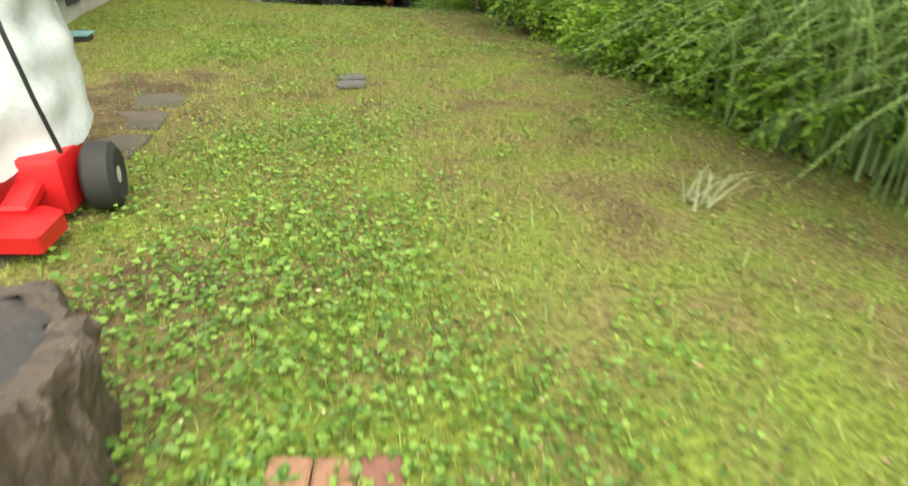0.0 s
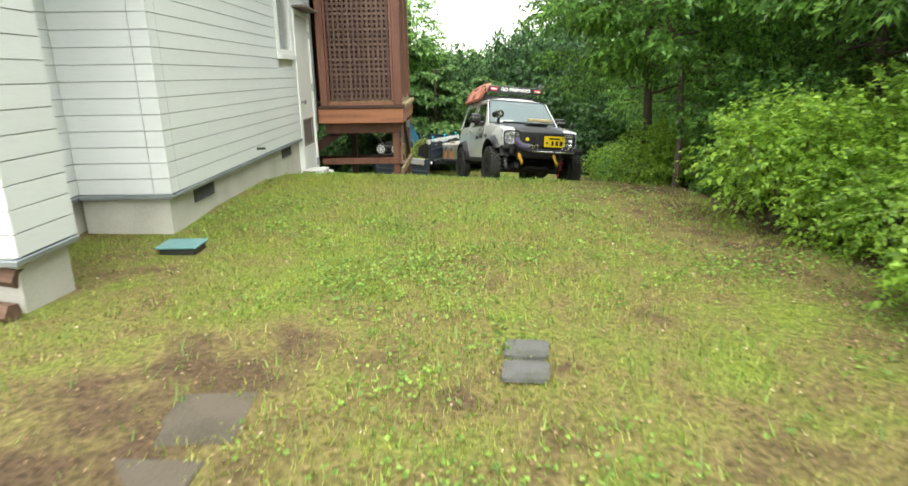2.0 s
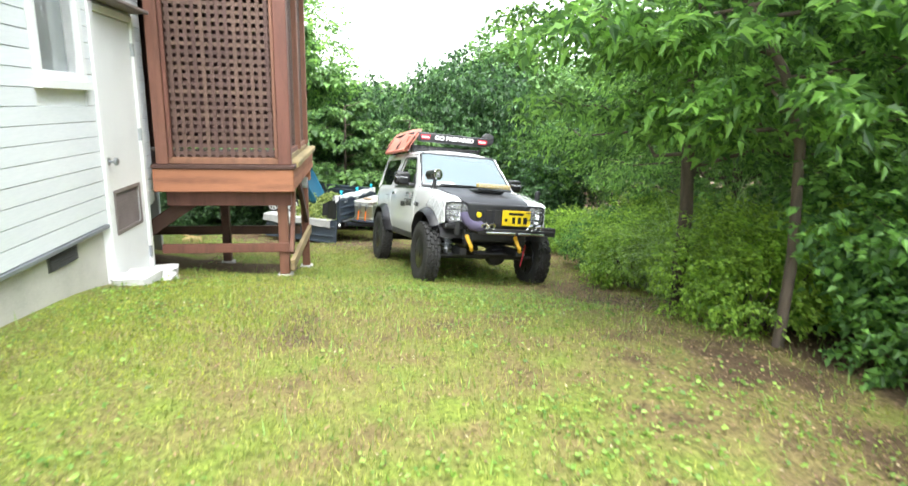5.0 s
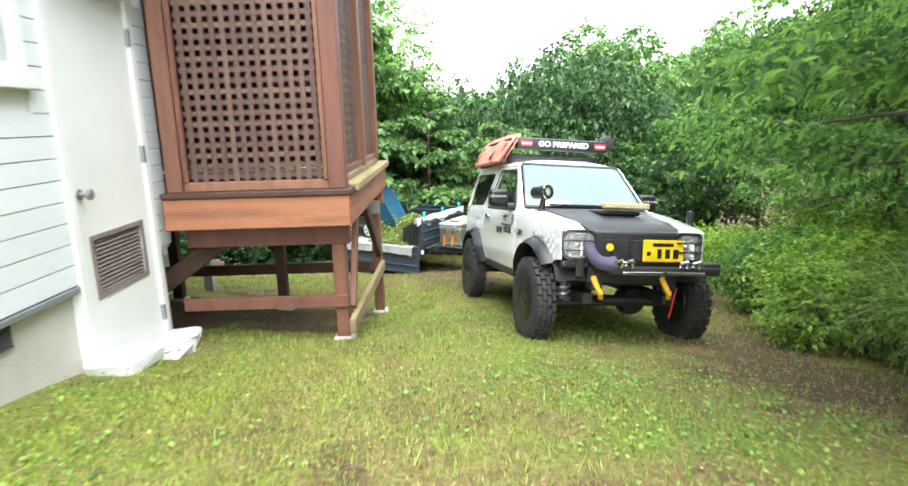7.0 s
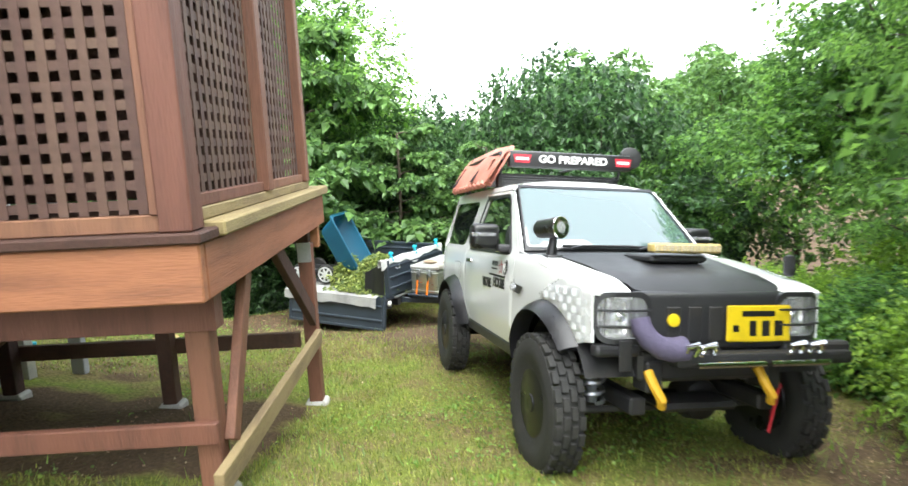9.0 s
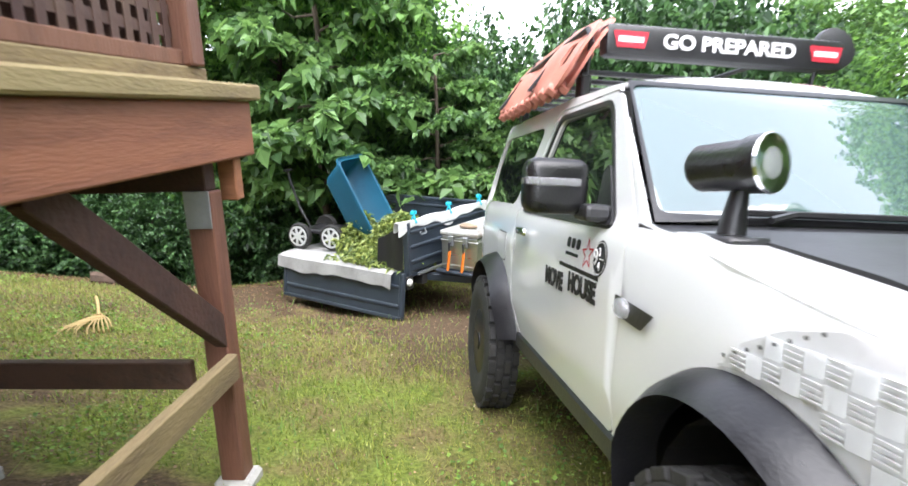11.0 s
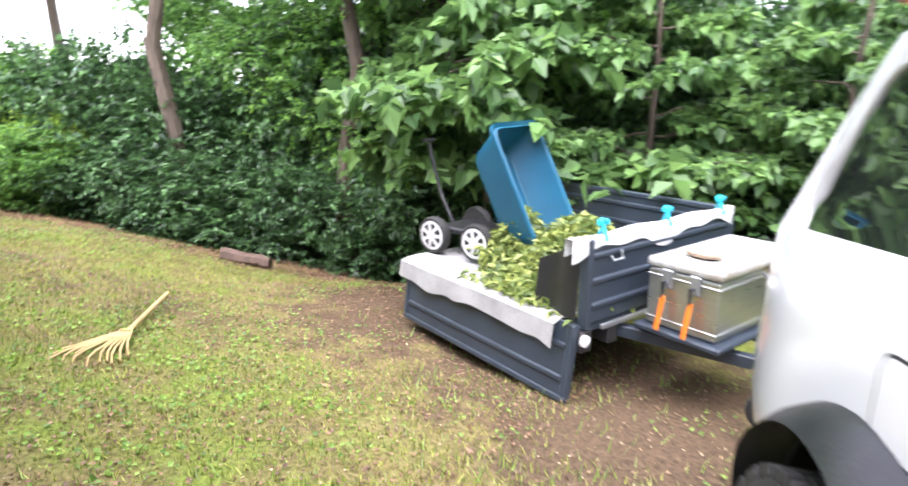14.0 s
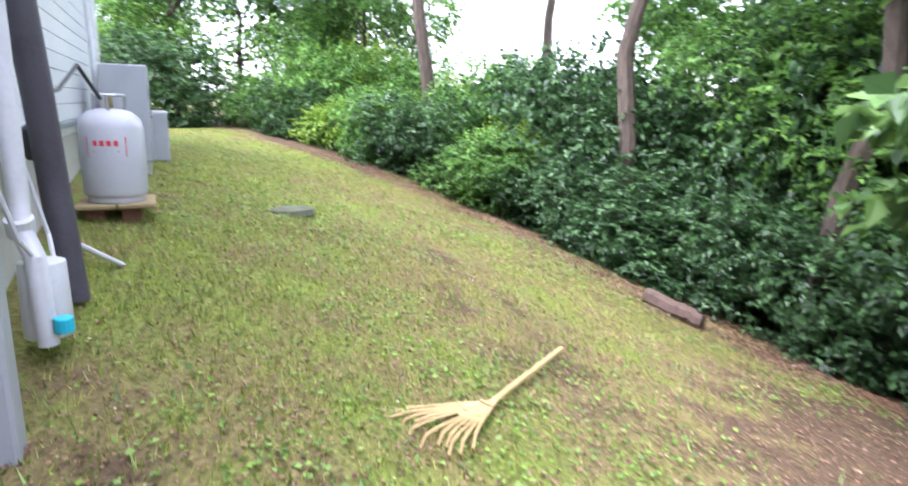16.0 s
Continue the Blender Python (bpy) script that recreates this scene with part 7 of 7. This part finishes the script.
put("thin_pipe", tube([(-4.9, 6.99, 3.0), (-4.9, 7.02, 0.9), (-4.88, 7.02, 0.3)], 0.022, 8), M_PVC, REAR, "pale vertical pipe on the rear wall", "pipe", smooth=True)
put("white_stick", tube([(-1.85, 7.08, 0.22), (-2.05, 7.30, hz(-2.05, 7.3) + 0.01)], 0.012, 8), M_PVC, REAR, "pale plastic stick leaning on the wall", "stick", smooth=True)

# ---- distance ----
# The blue-grey haze of distance is mixed into this woodland colour.
M_HILL = mat("haze_tinted_woodland", (0.13, 0.21, 0.18), 0.95, (0.09, 0.16, 0.14), 0.08, 0.9, 0.0)
for hname, dist, h0, a0, a1, seed in (("backdrop_hill", 150, 7.0, 40, 160, 1), ("backdrop_ridge", 260, 15.0, 30, 170, 2)):
    rr = np.random.default_rng(seed)
    hv, n = [], 140
    for j in range(n + 1):
        q = radians(a0 + (a1 - a0) * j / n)
        hgt = h0 * (0.55 + 0.25 * math.sin(j * 0.09 + seed) + 0.12 * math.sin(j * 0.31)) + rr.uniform(0, 0.12) * h0 * 0.6
        for fr, zz in ((0.92, -12.0), (0.98, hgt * 0.6 - 3), (1.0, hgt - 3), (1.1, -12.0)):
            hv.append((dist * fr * math.cos(q), 8 + dist * fr * math.sin(q), zz))
    hf = [(4 * j + k, 4 * j + 4 + k, 4 * j + 5 + k, 4 * j + 1 + k) for j in range(n) for k in range(3)]
    tagged(soup(hname, hv, hf, M_HILL, smooth=True), "hazy wooded hill beyond the garden", "hill", kind="structure")
M_FARLEAF = leaf_mat("far_tree_leaves", (0.07, 0.16, 0.045), (0.13, 0.25, 0.06), 0.3)
FAR = make_tree("far_tree", 31, 7.0, 2.8, 0.05, M_FARLEAF, 900, 7, 0.34, 0.7, 0.12, "rounded green tree in the distance")
FAR["group"] = "distant trees"
frng = np.random.default_rng(9)
for k in range(34):
    az = frng.uniform(60, 130)
    d = frng.uniform(22, 60)
    el = frng.uniform(1.0, 2.9) if 92 < az < 113 else frng.uniform(4.0, 8.0)
    if 92.5 < az < 96 and d < 60:
        el = frng.uniform(0.2, 1.2)
    q, size = radians(az), frng.uniform(0.55, 0.85) * (1 if d < 40 else 1.3)
    x, y = -1.4 + d * math.cos(q), 7.2 + d * math.sin(q)
    plant(FAR, x, y, frng.uniform(0, 360), size, 1.5 + d * math.tan(radians(el)) - 7.0 * size - gz(x, y))
for x, y, size, top in ((-4.4, 47, 1.0, 6.9), (-6.4, 49, 0.8, 5.8), (-1.5, 44, 0.9, 6.2)):
    plant(FAR, x, y, 40 * x, size, top - 7.0 * size - gz(x, y), "rounded olive-green tree above the distant roofs")
fh = thing("distant_house", pose(-7.7, 98, -1.4, 0, 0, -12), "white gabled house half hidden by distant trees", "house")
part("wall", box(-2.6, 2.6, -3, 3, 0, 5.0, 0.02), M_TRIM, fh)
gb = bmesh.new()
pr = [gb.verts.new(p) for p in ((-2.6, -3.0, 5), (2.6, -3.0, 5), (0, -3.0, 7.6), (-2.6, 3, 5), (2.6, 3, 5), (0, 3, 7.6))]
for fc in ((0, 1, 2), (3, 5, 4), (0, 2, 5, 3), (1, 4, 5, 2), (0, 3, 4, 1)):
    gb.faces.new([pr[i] for i in fc])
part("gable", gb, M_TRIM, fh)
for sgn in (-1, 1):
    part("roof", bar((sgn * 3.0, 0, 4.72), (0, 0, 7.72), 6.8, 0.15, 0.01), M_LOUVRE, fh)
part("window", box(-0.5, 0.5, -3.06, -3.0, 5.2, 6.2, 0.01), M_PLASTIC, fh)

# ---- lawn cover ----
def lawn_points(rng, n, x0, x1, y0, y1):
    p = np.stack([rng.uniform(x0, x1, n), rng.uniform(y0, y1, n)], 1)
    loc = (p - np.array((-2.93, 5.437))) @ np.array(((0.9537, -0.3007), (0.3007, 0.9537)))
    lx, ly = loc[:, 0], loc[:, 1]
    free = ~((lx < 0.02) & (ly > -0.02) & (ly < 7.0)) & ~((lx < -0.55) & (ly > -1.05) & (ly < 0.1)) & ~((lx < 0.02) & (lx > -0.46) & (ly > -1.46) & (ly < -1.0))
    free &= ~((lx < 1.1) & (ly > 5.0) & (ly < 6.5)) | (rng.random(len(p)) < 0.2)
    for sx, sy, r in ((-1.19, 3.58, 0.12), (-1.13, 3.22, 0.12), (-1.05, 2.86, 0.12), (-0.93, 1.98, 0.12), (-0.31, 4.13, 0.05), (-0.29, 4.31, 0.05), (-0.29, 1.14, 0.2), (-2.58, 5.1, 0.14)):
        free &= np.hypot(p[:, 0] - sx, p[:, 1] - sy) > r
    return p[free]


def patchy(p, s, seed):
    v = np.zeros(len(p))
    for k, (fx, fy, a) in enumerate(((1.0, 0.4, 1.0), (-0.5, 1.1, 0.8), (2.1, -1.7, 0.6), (3.7, 2.9, 0.45), (-6.1, 4.3, 0.35))):
        v += a * np.sin(s * (fx * p[:, 0] + fy * p[:, 1]) + seed * (k + 1) * 1.7)
    return v / 3.2


def blades(name, p, h, w, material, seed, label, category):
    r = np.random.default_rng(seed)
    n = len(p)
    z = ground_z(p[:, 0], p[:, 1])
    a0 = r.uniform(0, math.tau, n)
    lean = r.uniform(0.1, 0.9, n)
    hh = h * r.uniform(0.5, 1.3, n)
    b0 = np.stack([p[:, 0], p[:, 1], z - 0.003], 1)
    sd = np.stack([-np.sin(a0), np.cos(a0), np.zeros(n)], 1) * (w * r.uniform(0.6, 1.3, n))[:, None]
    tip = b0 + np.stack([np.cos(a0) * hh * lean, np.sin(a0) * hh * lean, hh * (1 - 0.45 * lean)], 1)
    v = np.stack([b0 - sd, b0 + sd, tip], 1).reshape(-1, 3)
    f = np.arange(3 * n).reshape(-1, 3)
    return tagged(soup(name, v, f, material), label, category, kind="stuff")


M_LITTER = leaf_mat("fallen_brown_leaves", (0.12, 0.06, 0.035), (0.24, 0.14, 0.08), 0.35, 0.1)
gr = np.random.default_rng(77)
p = lawn_points(gr, 420000, -3.6, 2.3, 0.4, 14.6)
edge = edge_line(p[:, 1])
bare = 1.25 * patchy(p, 1.6, 2) + 0.5 * patchy(p, 5.0, 4) + 1.4 * soil_shade_at(p[:, 0], p[:, 1])
keep = (gr.uniform(-0.9, 1.3, len(p)) > bare) & (p[:, 0] < edge + 0.3)
blades("lawn_grass", p[keep], 0.034, 0.0028, M_GRASS, 1, "short yellow-green mown grass with bare patches", "grass")
p = lawn_points(gr, 300000, -14.5, -3.4, 9.8, 16.4)
keep = gr.uniform(-0.9, 1.2, len(p)) > 1.25 * patchy(p, 1.5, 5) + 0.5 * patchy(p, 5.0, 6) + 1.4 * soil_shade_at(p[:, 0], p[:, 1])
blades("lawn_grass", p[keep], 0.040, 0.0035, M_GRASS, 2, "short yellow-green mown grass behind the house", "grass")
p = lawn_points(gr, 60000, -12.0, 2.2, 0.4, 15.5)
keep = (gr.uniform(-0.2, 1.6, len(p)) < patchy(p, 2.2, 3) + 0.35)
blades("grass_tufts", p[keep], 0.075, 0.0035, M_CLOVER, 3, "brighter longer grass tufts in the lawn", "grass")


def weeds(name, p, size, material, seed, label, lift=0.025, flat=0.35):
    r = np.random.default_rng(seed)
    n = len(p)
    base = np.stack([p[:, 0], p[:, 1], ground_z(p[:, 0], p[:, 1]) + r.uniform(0.2, 1.3, n) * lift], 1)
    aim = r.normal(0, 1, (n, 3))
    aim[:, 2] = np.abs(aim[:, 2]) * flat
    v, f = leaves(r, base, aim, size * r.uniform(0.5, 1.4, n), 0.1, 0.42)
    return tagged(soup(name, v, f, material), label, "weeds", kind="stuff")


p = lawn_points(gr, 90000, -1.9, 2.0, 0.5, 6.0)
dens = patchy(p, 2.6, 7) + 1.2 * np.exp(-((p[:, 0] + 0.1) / 0.6) ** 2 - ((p[:, 1] - 1.7) / 0.9) ** 2)
keep = gr.uniform(-0.1, 1.2, len(p)) < dens - 0.55 * soil_shade_at(p[:, 0], p[:, 1])
weeds("lawn_weeds", p[keep], 0.019, M_CLOVER, 4, "broad-leaved bright green weeds among the grass")
p = lawn_points(gr, 150000, -13.0, 1.0, 5.5, 16.2)
keep = gr.uniform(0.0, 1.5, len(p)) < 1.5 * patchy(p, 1.9, 9) + 0.7 * patchy(p, 6.0, 8) + 0.30 + 0.25 * (p[:, 0] < -4.5) - 0.9 * soil_shade_at(p[:, 0], p[:, 1])
weeds("lawn_weeds", p[keep], 0.022, M_CLOVER, 5, "broad-leaved bright green weeds among the grass")
p = lawn_points(gr, 500, -0.7, 0.35, 1.15, 2.3)
weeds("lawn_weeds", p, 0.027, M_CLOVER, 6, "larger round weed leaves near the bricks", 0.05)
p = lawn_points(gr, 30000, -12.0, -4.2, 10.6, 15.5)
weeds("leaf_litter", p, 0.016, M_LITTER, 10, "small brown leaves scattered over the far lawn", 0.02, 0.15)
p = lawn_points(gr, 45000, -12.0, 2.2, 0.6, 15.5)
weeds("leaf_litter", p, 0.013, M_STRAW, 7, "scattered dry brown leaf litter and straw", 0.012, 0.1)
M_PALE = leaf_mat("pale_dry_specks", (0.34, 0.27, 0.15), (0.50, 0.42, 0.27), 0.3, 0.1)
p = lawn_points(gr, 6500, -12.0, 1.8, 0.6, 16.0)
weeds("leaf_litter", p, 0.012, M_PALE, 11, "pale dry grass clippings scattered on the lawn", 0.02, 0.15)
M_MOSS = leaf_mat("lime_moss", (0.20, 0.27, 0.02), (0.33, 0.38, 0.035), 0.25, 0.3)
p = lawn_points(gr, 150000, -3.8, 0.6, 5.6, 10.2)
loc = (p - np.array((-2.93, 5.437))) @ np.array(((0.9537, -0.3007), (0.3007, 0.9537)))
near_wall = np.exp(-((loc[:, 0] - 0.75) / 0.65) ** 2 - ((loc[:, 1] - 3.0) / 1.5) ** 2)
keep = gr.uniform(0.1, 1.5, len(p)) < 1.15 * near_wall + 0.5 * patchy(p, 3.1, 12) * near_wall
blades("moss", p[keep], 0.020, 0.0035, M_MOSS, 12, "lime-green moss patches near the house", "moss")
p = np.stack([gr.normal(0, 0.25, 5000), gr.uniform(4, 15, 5000)], 1)
p[:, 0] += edge_line(p[:, 1]) - 0.1
weeds("leaf_litter", p, 0.015, M_STRAW, 8, "brown leaf litter under the shrubs' edge", 0.02, 0.15)

p = np.stack([gr.uniform(-13.4, -5.6, 16000), gr.normal(0, 0.35, 16000)], 1)
p[:, 1] += np.interp(p[:, 0], [-13.4, -12.3, -11.3, -10.2, -9.0, -8.0, -7.3, -5.4], [12.1, 13.2, 14.1, 15.0, 15.8, 16.3, 16.4, 16.3])
weeds("leaf_litter", p, 0.020, M_LITTER, 9, "red-brown fallen leaves along the shrubs behind the house", 0.02, 0.15)
